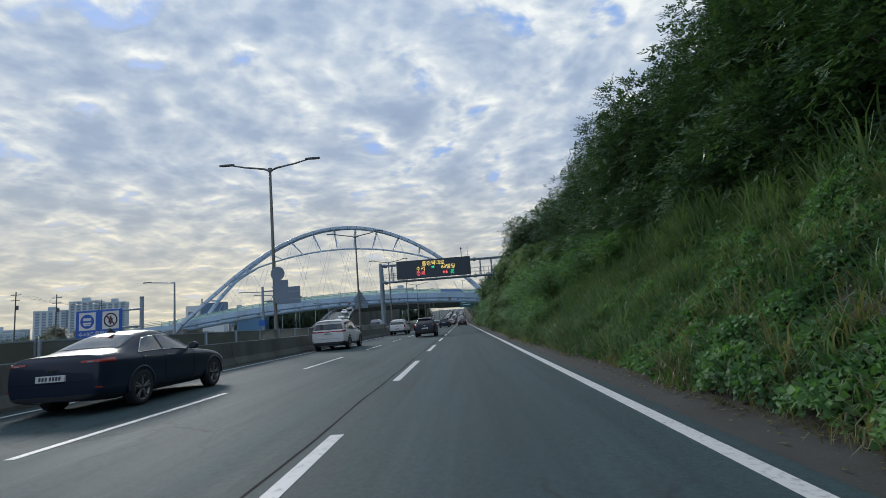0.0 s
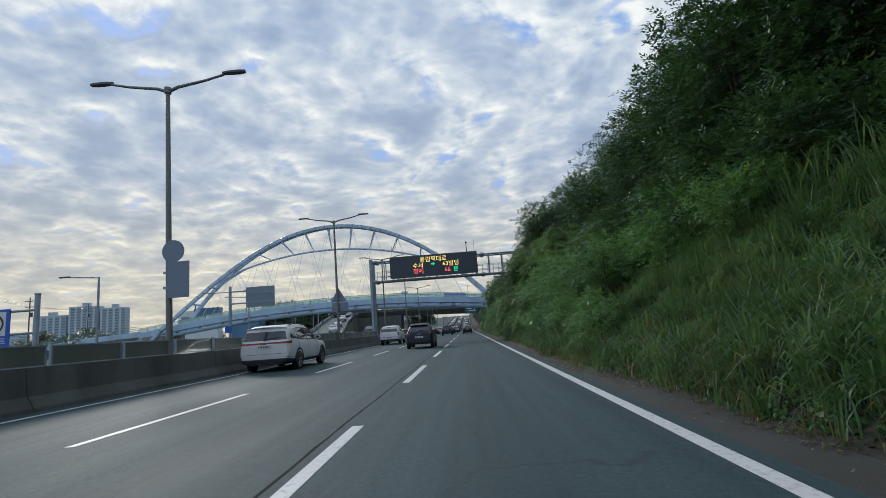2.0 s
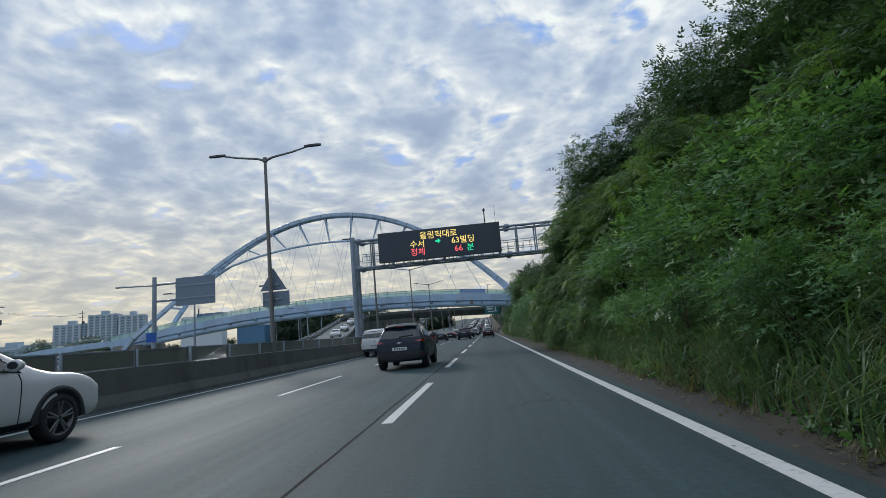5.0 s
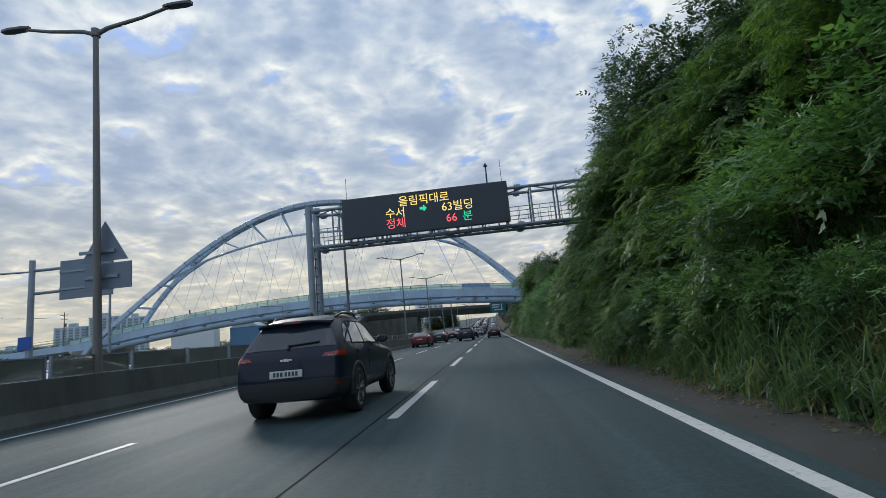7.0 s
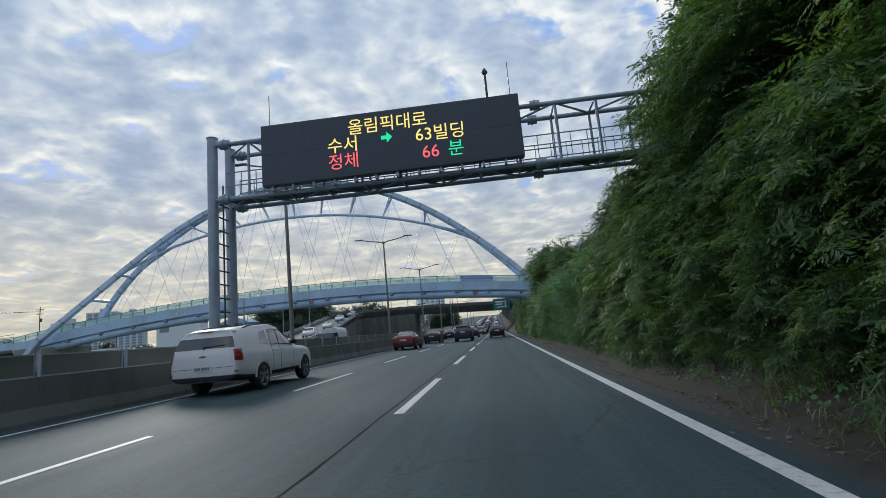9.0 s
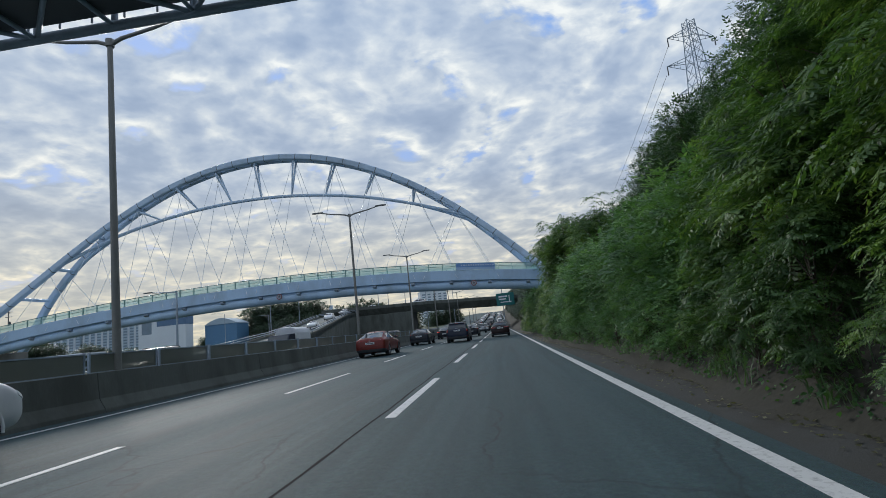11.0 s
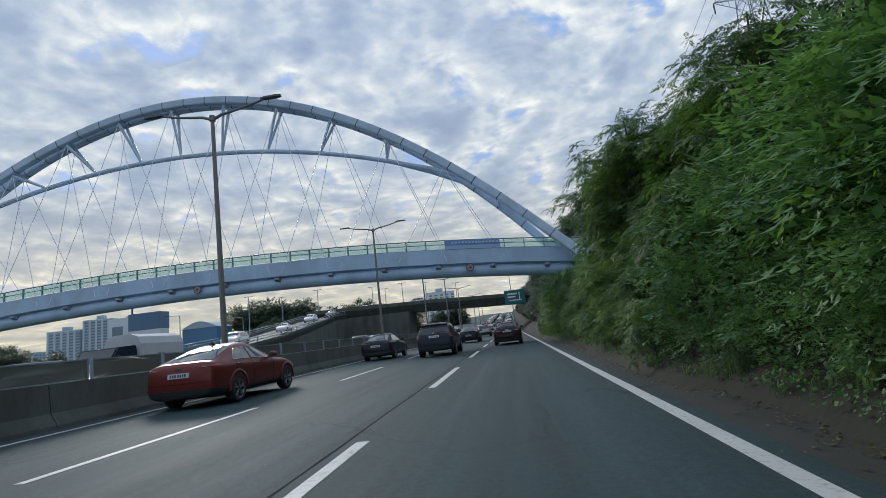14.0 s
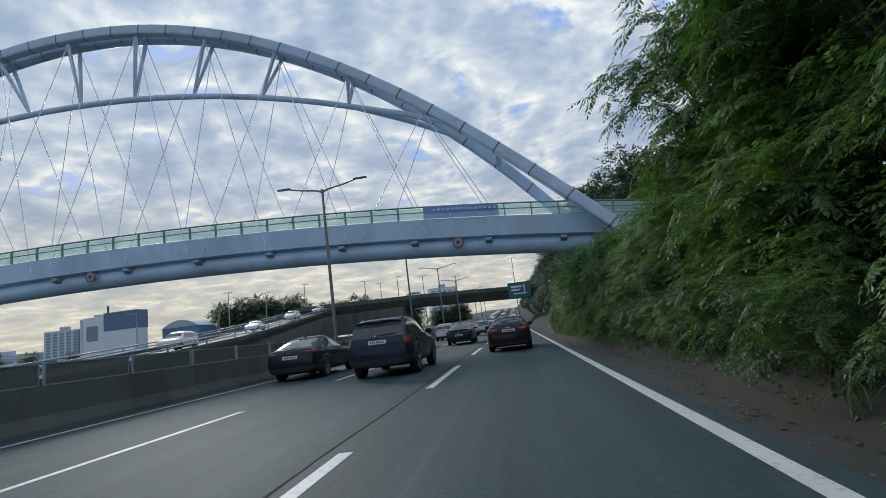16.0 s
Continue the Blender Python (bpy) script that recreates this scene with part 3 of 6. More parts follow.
# at both ends the chord forks and runs into the ribs
for a, e in ((-46.0, -52.6), (-8.6, -1.9)):
    for side in (-1, 1):
        m = 0.5 * (a + e)
        s = Shape().tube([(a, axis_y(a), chord_z(a)), (m, axis_y(m, side * 0.45 * rib_off(e)), 0.5 * (chord_z(a) + arch_z(e)) + 0.12), (e, axis_y(e, side * rib_off(e)), arch_z(e))], [0.20, 0.20, 0.19], 12)
        part("chord_fork", s, ARCH_GREY, BRIDGE)
FEET = [-45.2, -40.4, -35.8, -31.6, -27.9, -24.1, -19.9, -15.1, -9.1]
for x, f in zip(NODES, FEET):
    for side in (-1, 1):
        if chord_z(f) > arch_z(x) - 0.4:
            continue
        s = Shape()
        s.tube([(x, axis_y(x, side * rib_off(x)), arch_z(x) - 0.45), (f, axis_y(f), chord_z(f))], [0.14, 0.095], 8)
        part("strut", s, ARCH_GREY, BRIDGE)
# stays that cross in pairs, and their anchors on the pipe girder
for x in [-53.0] + NODES + [-4.0]:
    for side in (-1, 1):
        for lean in (-4.4, 4.4):
            e = x + lean
            s = Shape()
            s.tube([(x, axis_y(x, side * rib_off(x)), arch_z(x) - 0.4), (e, axis_y(e, side * 2.56), deck_z(e) - 0.9)], 0.027, 5)
            part("stay_cable", s, CABLE, BRIDGE)
for i in range(15):
    x = -58.6 + 4.45 * i
    s = Shape()
    y = axis_y(x, -2.55)
    s.prism([(y - 0.12, deck_z(x) - 1.32), (y + 0.5, deck_z(x) - 1.2), (y + 0.5, deck_z(x) - 1.75), (y - 0.12, deck_z(x) - 1.48)], 0, x - 0.2, x + 0.2)
    part("anchor_bracket", s, GALV, BRIDGE)
# abutment in the bank, the far leg's block and the stair ramp
s = Shape()
s.box((9.2, 112.0, 0.5), (12.2, 119.0, 4.6), 0.08)
part("abutment", s, CONCRETE, BRIDGE)
s = Shape()
s.box((-64.5, 104.0, -0.4), (-60.5, 112.5, 3.9), 0.1)
part("pier", s, CONCRETE, BRIDGE)
s = Shape()
s.loft([[(x, axis_y(x, -2.4), z), (x, axis_y(x, 2.4), z), (x, axis_y(x, 2.4), z - 1.0), (x, axis_y(x, -2.4), z - 1.0)] for x, z in ((-66, 5.0), (-78, 4.4), (-104, 0.8))], smooth=False)
part("approach_ramp", s, BRIDGE_BLUE, BRIDGE)
for side in (-1, 1):
    s = Shape()
    for h in (0.35, 0.7, 1.05):
        s.tube([(x, axis_y(x, side * 2.35), z + h) for x, z in ((-66, 5.0), (-78, 4.4), (-104, 0.8))], 0.04, 6)
    part("ramp_rail", s, RAIL_GREEN, BRIDGE)
s = Shape()
for h in (0.45, 0.95):
    s.tube([(12.6, axis_y(12.6, -2.4), 5.6 + h), (18.0, axis_y(18.0, -2.4), 5.4 + h)], 0.05, 6)
for x in (12.7, 14.4, 16.2, 17.9):
    s.tube([(x, axis_y(x, -2.4), 4.4), (x, axis_y(x, -2.4), 6.6)], 0.05, 6)
part("bank_rail", s, GALV, BRIDGE)
s = Shape()
s.box((12.42, axis_y(12.4, -2.62), deck_z(12.4) - 1.2), (12.66, axis_y(12.4, 2.62), deck_z(12.4) + 0.9))
part("end_post", s, DARK_STEEL, BRIDGE)

# the banner tied to the parapet
banner = thing("banner", "pale blue and white cloth banner on the bridge parapet", "banner")
def on_deck(x0, x1, z0, z1, off, n=8):
    q = Shape()
    q.loft([[(x, axis_y(x, off) - 0.01 - 0.02 * math.sin(3 * x), deck_z(x) + z0), (x, axis_y(x, off) + 0.01, deck_z(x) + z0), (x, axis_y(x, off) + 0.01, deck_z(x) + z1), (x, axis_y(x, off) - 0.01 - 0.02 * math.sin(3 * x), deck_z(x) + z1)] for x in span(x0, x1, n)], smooth=False)
    return q
BAN_TOP = surface("banner_blue_cloth", (0.17, 0.30, 0.56), 0.8, vary=0.1, scale=2.0)
BAN_LOW = surface("banner_pale_cloth", (0.34, 0.46, 0.66), 0.8, vary=0.1, scale=2.0)
BAN_INK = surface("banner_ink", (0.50, 0.56, 0.68), 0.8)
part("upper_cloth", on_deck(-4.45, 0.05, 0.32, 0.80, -2.56), BAN_TOP, banner, "blue upper band with small pale writing")
part("lower_band", on_deck(-4.45, 0.05, 0.02, 0.32, -2.56), BAN_LOW, banner, "paler blue lower band")
for i in range(14):
    x = -3.9 + 0.28 * i
    q = Shape().box((x, axis_y(x, -2.615), deck_z(x) + 0.47), (x + 0.19, axis_y(x, -2.60), deck_z(x) + 0.62))
    part("writing_bar", q, BAN_INK, banner)

# round height-limit plates on the girder
def limit_sign(x):
    ob = thing("height_limit_sign", "round white limit sign with red rim on the girder", "sign", "limit signs", pose(x, axis_y(x, -2.62), deck_z(x) - 1.55))
    q = Shape().tube([(0, 0.03, 0), (0, 0, 0)], 0.34, 24)
    part("rim", q, SIGN_RED, ob)
    q = Shape().tube([(0, 0.02, 0), (0, -0.006, 0)], 0.25, 24)
    part("disc", q, SIGN_FADED, ob)
    q = Shape().box((-0.13, -0.016, -0.06), (0.13, -0.008, 0.06)).box((-0.05, -0.016, 0.1), (0.05, -0.008, 0.16)).box((-0.05, -0.016, -0.16), (0.05, -0.008, -0.1))
    part("writing_bars", q, SIGN_BLACK, ob)
    q = Shape().box((-0.05, 0.02, -0.05), (0.05, 0.75, 0.05))
    part("bracket", q, GALV, ob)
for x in (-2.6, -25.2):
    limit_sign(x)

# ---- the message gantry ----
GY = 58.45
gantry = thing("message_gantry", "grey steel truss gantry with walkway carrying a message board", "gantry", at=pose(0, GY, 0))
GX0, GX1, GZ0, GZ1, GD = -9.95, 9.6, 6.62, 8.72, 1.25
for y in (0.15, 0.15 + GD):
    for x, base in ((GX0, 0.9), (GX1, 2.5)):
        s = Shape().tube([(x, y, base), (x, y, 9.0)], 0.185, 16).tube([(x, y, 9.0), (x, y, 9.03)], 0.205, 16)
        part("post", s, GALV, gantry)
    for z in (GZ0, GZ1):
        s = Shape().tube([(GX0, y, z), (GX1, y, z)], 0.085, 10)
        part("chord", s, GALV, gantry)
        for x in (GX0 + 0.3, 1.75):
            s = Shape().tube([(x, y, z), (x + 0.35, y, z)], 0.17, 10).tube([(x + 0.14, y, z), (x + 0.2, y, z)], 0.2, 10)
            part("coupling", s, GALV, gantry)
n = 14
for i in range(n):
    a, b = GX0 + (GX1 - GX0) * i / n, GX0 + (GX1 - GX0) * (i + 1) / n
    s = Shape()
    for y in (0.15, 0.15 + GD):
        s.tube([(b, y, GZ0), (b, y, GZ1)], 0.055, 6)
    for z in (GZ0, GZ1):
        p, q = (0.15, 0.15 + GD) if i % 2 else (0.15 + GD, 0.15)
        s.tube([(a, p, z), (b, q, z)], 0.04, 6).tube([(b, 0.15, z), (b, 0.15 + GD, z)], 0.04, 6)
    part("truss_bay", s, GALV, gantry)
s = Shape()
s.box((GX0 + 0.4, 0.35, GZ0 + 0.06), (GX1 - 0.3, 0.15 + GD - 0.2, GZ0 + 0.10))
part("walkway", s, DARK_STEEL, gantry)
for y in (0.3, 0.15 + GD - 0.1):
    s = Shape()
    for h in (0.55, 1.05):
        s.tube([(GX0 + 0.45, y, GZ0 + h), (GX1 - 0.3, y, GZ0 + h)], 0.022, 6)
    for i in range(33):
        x = GX0 + 0.45 + 0.57 * i
        s.tube([(x, y, GZ0 + 0.05), (x, y, GZ0 + 1.05)], 0.018, 5)
    part("walkway_rail", s, GALV, gantry)
s = Shape()
for i in range(11):
    s.tube([(GX0, 0.36, 1.6 + 0.5 * i), (GX0, GD - 0.05, 1.6 + 0.5 * i)], 0.03, 6)
s.tube([(GX0, 0.85, 1.0), (GX0, 0.85, 7.4)], 0.035, 6)
part("ladder", s, DARK_STEEL, gantry)
s = Shape().box((GX0 - 0.45, -0.3, 0.85), (GX0 + 0.45, GD + 0.6, 1.15), 0.03)
part("footing", s, CONCRETE, gantry)

# the message board hangs on the gantry's front
board = thing("message_board", "black LED message board with yellow, red and green lettering", "display board", at=pose(-3.25, GY, 7.93))
BW, BH = 9.24, 2.26
s = Shape().box((-BW / 2, -0.28, -BH / 2), (BW / 2, 0.06, BH / 2), 0.03)
part("cabinet", s, BOARD_FRAME, board)
for i in range(6):
    for j in range(2):
        x, z = -BW / 2 + 0.1 + (BW - 0.2) / 6 * i, -BH / 2 + 0.08 + (BH - 0.16) / 2 * j
        part("led_module", Shape().box((x + 0.004, -0.288, z + 0.004), (x + (BW - 0.2) / 6 - 0.004, -0.281, z + (BH - 0.16) / 2 - 0.004)), BOARD, board)
for i in range(12):
    part("hanger", Shape().box((-BW / 2 + 0.3 + 0.75 * i, -0.2, -BH / 2 - 0.16), (-BW / 2 + 0.38 + 0.75 * i, 0.1, -BH / 2)), GALV, board)
for text, x, z, mat, nm in (("올림픽대로", 0.0, 0.60, LED_YELLOW, "line_of_text"), ("수서", -1.62, 0.0, LED_YELLOW, "line_of_text"), ("63빌딩", 1.83, 0.04, LED_YELLOW, "line_of_text"),
                            ("정체", -1.62, -0.60, LED_RED, "line_of_text"), ("66", 1.45, -0.60, LED_RED, "line_of_text"), ("분", 2.33, -0.60, LED_GREEN, "line_of_text")):
    lettering(text, 0.62, mat, nm, board, pose(x, -0.293, z), 0.003)
s = Shape().prism([(-0.2, -0.07), (0.0, -0.07), (0.0, -0.2), (0.2, 0.0), (0.0, 0.2), (0.0, 0.07), (-0.2, 0.07)], 1, -0.297, -0.290)
arrow = part("arrow", s, LED_GREEN, board)
arrow.location = (-0.05, 0, 0.12)
for x, h, top in ((-BW / 2 + 0.25, 1.25, False), (BW / 2 - 0.25, 1.3, False), (BW / 2 - 1.05, 0.95, True)):
    s = Shape().tube([(x, -0.05, BH / 2), (x, -0.05, BH / 2 + h)], 0.045 if top else 0.014, 6)
    if top:
        s.tube([(x, -0.05, BH / 2 + h), (x, -0.05, BH / 2 + h + 0.08), (x, -0.05, BH / 2 + h + 0.22)], [0.06, 0.12, 0.04], 10)
    part("camera_mast" if top else "lightning_rod", s, DARK_STEEL, board)

# ---- median street lamps: two arms each ----
def street_lamp(y, h=9.75, arm=2.62, lift=0.42):
    ob = thing("street_lamp", "tall grey double-arm street lamp on the median barrier", "street lamp", "median lamps", pose(-9.7, y + 0.2, 0.98 + rise(y), 1.8))
    part("pole", Shape().tube([(0, 0, 0), (0, 0, 2.0), (0, 0, h - 0.9)], [0.105, 0.095, 0.066], 12), LAMP_STEEL, ob)
    part("base_flange", Shape().box((-0.13, -0.2, 0), (0.13, 0.2, 0.05), 0.01), LAMP_STEEL, ob)
    part("collar", Shape().tube([(0, 0, h - 1.05), (0, 0, h - 0.85)], 0.11, 10), LAMP_STEEL, ob)
    for side in (-1, 1):
        part("arm", Shape().tube([(0, 0, h - 1.0), (side * 0.35, 0, h - 0.86), (side * arm * 0.5, 0, h - 0.9 + lift * 0.45), (side * (arm - 0.6), 0, h - 0.9 + lift * 0.85)], [0.06, 0.055, 0.045, 0.04], 8), LAMP_STEEL, ob)
        x, z = side * (arm - 0.35), h - 0.9 + lift * 0.9
        part("lamp_head", Shape().loft([[(x + side * u, v, z + w) for v, w in ((-0.10 * k, -0.03), (0.10 * k, -0.03), (0.08 * k, 0.05), (-0.08 * k, 0.05))] for u, k in ((-0.38, 0.5), (-0.2, 1.0), (0.2, 1.1), (0.4, 0.6))], smooth=False), DARK_STEEL, ob)
    return ob


for y in (21.2, 42.7, 64.6, 86.7, 108.6, 130.4, 152.2, 174.0, 217.0, 240.0, 262.0):
    street_lamp(y)

# plates on the first lamp: a disc and a board seen from behind; a warning triangle on the second
ob = thing("round_sign", "grey back of a round traffic sign on the lamp post", "sign", at=pose(-9.47, 21.17, 4.27))
part("disc", Shape().tube([(0, -0.03, 0), (0, 0, 0)], 0.36, 24), SIGN_BACK, ob)
part("bracket", Shape().box((-0.32, 0.0, -0.04), (0.1, 0.05, 0.04)), GALV, ob)
ob = thing("sign_board", "grey back of a rectangular sign on the lamp post", "sign", at=pose(-9.30, 21.17, 3.35))
part("panel", Shape().box((-0.36, -0.03, -0.58), (0.36, 0.0, 0.58), 0.008), SIGN_BACK, ob)
part("bracket", Shape().box((-0.5, 0.0, 0.2), (0.3, 0.05, 0.28)).box((-0.5, 0.0, -0.28), (0.3, 0.05, -0.2)), GALV, ob)
ob = thing("warning_sign", "grey back of a triangular warning sign on the lamp post", "sign", at=pose(-9.65, 43.02, 4.05))
part("panel", Shape().prism([(-0.62, -0.3), (0.62, -0.3), (0.0, 0.72)], 1, -0.03, 0.0), SIGN_BACK, ob)
part("bracket", Shape().box((-0.65, -0.08, -0.1), (0.3, -0.03, -0.02)), GALV, ob)
ob = thing("sign_board", "grey back of a small rectangular sign on the lamp post", "sign", at=pose(-9.55, 43.02, 3.35))
part("panel", Shape().box((-0.62, -0.03, -0.32), (0.62, 0.0, 0.34), 0.008), SIGN_BACK, ob)
part("bracket", Shape().box((-0.6, -0.08, -0.04), (0.3, -0.03, 0.04)), GALV, ob)

# ---- vehicles ----


class Skin:
    """A car's outer skin: a smooth surface over its length (u) and half its girth (v, 0 under the floor, 3 widest, 5 belt line, 6 roof edge, 8 roof middle).
    stations: y low, y at the belt, y at the roof, belt height, top height, width factor, half width of the top; from the tail to the nose, rear axle at 0."""

    def __init__(self, w, low, stations):
        self.w, self.low = w, low
        rows = []
        for i, (yl, yb, yt, zb, zt, k, wr) in enumerate(stations):
            e = low + (0.07 if i == 0 else 0.05 if i == len(stations) - 1 else 0.0)
            x, c = w * k, max(0.12, min(1.0, (zt - zb) / 0.35))
            rows.append([(0, yl, e), (0.80 * x, yl, e), (0.955 * x, yl, e + 0.13), (x, yl, e + 0.42 * (zb - e)), (0.99 * x, 0.5 * (yl + yb), e + 0.82 * (zb - e)),
                         (0.935 * x, yb, zb), (wr, yt, zt - 0.075 * c), (0.62 * wr, yt, zt - 0.014 * c), (0, yt, zt)])
        c = np.array(rows, dtype=float)
        tail, nose = c[0], c[-1]
        full = np.array([0.05, 0.06, 0.075, 0.08, 0.065, 0.05, 0.02, 0.03, 0.03])

        def inner(ring, f, d, sign):
            q = ring.copy()
            q[:, 0] *= f
            q[:, 1] += sign * d * full
            return q
        c = np.concatenate([[inner(tail, f, d, -1) for f, d in ((0.0, 1.25), (0.45, 1.15), (0.86, 0.8))], c, [inner(nose, f, d, 1) for f, d in ((0.80, 0.9), (0.40, 1.3), (0.0, 1.4))]])
        self.c = c
        base = np.array([[self.raw(i, j) for j in range(9)] for i in range(len(c))])
        self.c = c + 0.75 * (c - base)
        self.nu = len(c) - 1
        self.edge = 3                       # the ring where the tail turns into the sides

    def node(self, i, j):
        s = 1.0
        if i < 0:
            i, s = -i, -s
        if i >= len(self.c):
            i, s = 2 * (len(self.c) - 1) - i, -s
        if j < 0:
            j, s = -j, -s
        if j > 8:
            j, s = 16 - j, -s
        p = self.c[i, j]
        return np.array((s * p[0], p[1], p[2]))

    def raw(self, u, v):
        i, j = int(math.floor(u)), int(math.floor(v))
        f, g = u - i, v - j

        def weights(t):
            return ((1 - t) ** 3 / 6, (3 * t ** 3 - 6 * t * t + 4) / 6, (-3 * t ** 3 + 3 * t * t + 3 * t + 1) / 6, t ** 3 / 6)
        p = np.zeros(3)
        for a, wa in enumerate(weights(f)):
            for b, wb in enumerate(weights(g)):
                if wa * wb > 1e-9:
                    p += wa * wb * self.node(i + a - 1, j + b - 1)
        return p

    def at(self, u, v, side=1, out=0.0):
        """A point of the skin, moved outwards by out."""
        p = self.raw(u, v)
        if out:
            d = 0.04
            a, b = self.raw(min(u + d, self.nu), v) - self.raw(max(u - d, 0), v), self.raw(u, min(v + d, 8)) - self.raw(u, max(v - d, 0))
            n = np.cross(a, b)
            n /= np.linalg.norm(n) + 1e-9
            if np.dot(n, p - np.array((0, 1.2, 0.8))) < 0:
                n = -n
            p = p + out * n
        return Vector((side * p[0], p[1], p[2]))

    def u_at(self, y, v):
        us = np.linspace(self.edge - 0.5, self.nu - 2.5, 60)
        return float(np.interp(y, [self.raw(u, v)[1] for u in us], us))

    def tail_v(self, z, u=0.0):
        vs = np.linspace(1.2, 7.9, 50)
        zs = [self.raw(u, v)[2] for v in vs]
        return float(np.interp(z, zs, vs))

    def body(self, du, dv):
        s = Shape()
        us, vs = np.linspace(0, self.nu, int(self.nu * du) + 1), np.linspace(0, 8, int(8 * dv) + 1)
        half = [[self.raw(u, v) for v in vs] for u in us]
        s.loft([[(p[0], p[1], p[2]) for p in ring] + [(-p[0], p[1], p[2]) for p in ring[-2:0:-1]] for ring in half], caps=False)
        s.weld = True
        return s

    def sheet(self, place, nu, nv, out=0.006, deep=0.02):
        """A thin plate on the skin; place(a, b) gives u, v, side for a and b from 0 to 1."""
        top = [[self.at(*place(i / nu, j / nv), out=out) for j in range(nv + 1)] for i in range(nu + 1)]
        s = Shape().loft(top, closed=False, caps=False)
        rim = [(i, 0) for i in range(nu)] + [(nu, j) for j in range(nv)] + [(i, nv) for i in range(nu, 0, -1)] + [(0, j) for j in range(nv, 0, -1)]
        up = [top[i][j] for i, j in rim]
        mid = Vector((0, 1.2, 0.8))
        dn = [p - (p - mid).normalized() * deep for p in up]
        return s.loft([up, dn], closed=True, smooth=False, caps=False)

    def patch(self, corners, side=1, nu=6, nv=4, out=0.006):
        """Between four (u, v) corners on one side of the car."""
        (a, b, c, d) = corners

        def place(f, g):
            u = (a[0] * (1 - f) + b[0] * f) * (1 - g) + (d[0] * (1 - f) + c[0] * f) * g
            v = (a[1] * (1 - f) + b[1] * f) * (1 - g) + (d[1] * (1 - f) + c[1] * f) * g
            return u, v, side
        return self.sheet(place, nu, nv, out)

    def across(self, u_low, u_high, v0, v1, n=12, nv=5, out=0.006):
        """Across the tail from side to side, out to u_low at v0 and u_high at v1."""
        def place(f, g):
            s = 2 * f - 1
            return abs(s) * (u_low * (1 - g) + u_high * g), v0 + (v1 - v0) * g, 1 if s >= 0 else -1
        return self.sheet(place, n, nv, out)

    def over(self, y0, y1, v0, v1, n=8, nv=10, out=0.006):
        """Across the top from y0 to y1, out to v0 at y0 and v1 at y1."""
        a, b = self.u_at(y0, 8), self.u_at(y1, 8)

        def place(f, g):
            s = 2 * g - 1
            edge = v0 + (v1 - v0) * f
            return a + (b - a) * f, 8 - abs(s) * (8 - edge), 1 if s >= 0 else -1
        return self.sheet(place, n, nv, out)


def wheel_meshes(r, wide):
    def ring(profile, n=28):
        return [[(x, q * math.cos(a), q * math.sin(a)) for x, q in profile] for a in (2 * math.pi * i / n for i in range(n + 1))]
    tyre = Shape().loft(ring([(-wide, 0.66 * r), (-wide, 0.93 * r), (-0.8 * wide, r), (0.8 * wide, r), (wide, 0.93 * r), (0.98 * wide, 0.72 * r), (0.9 * wide, 0.70 * r)]), caps=False)
    rim = Shape().loft(ring([(0.45 * wide, 0.62 * r), (0.86 * wide, 0.68 * r), (0.97 * wide, 0.70 * r), (0.97 * wide, 0.73 * r)]), closed=False, caps=False)
    rim.tube([(0.4 * wide, 0, 0), (0.82 * wide, 0, 0)], 0.15 * r, 12)
    for i in range(10):
        a = 2 * math.pi * (i // 2) / 5 + 0.3 + (0.15 if i % 2 else -0.15)
        rim.tube([(0.76 * wide, 0.08 * r * math.cos(a), 0.08 * r * math.sin(a)), (0.88 * wide, 0.70 * r * math.cos(a), 0.70 * r * math.sin(a))], [0.06 * r, 0.045 * r], 6)
    hub = Shape().tube([(-0.9 * wide, 0, 0), (0.35 * wide, 0, 0)], 0.66 * r, 16)
    return tyre.mesh("tyre", TYRE), rim.mesh("rim", RIM), hub.mesh("brake_disc", TRIM)


WHEELS = {0.33: wheel_meshes(0.33, 0.11), 0.35: wheel_meshes(0.35, 0.115), 0.38: wheel_meshes(0.38, 0.125)}

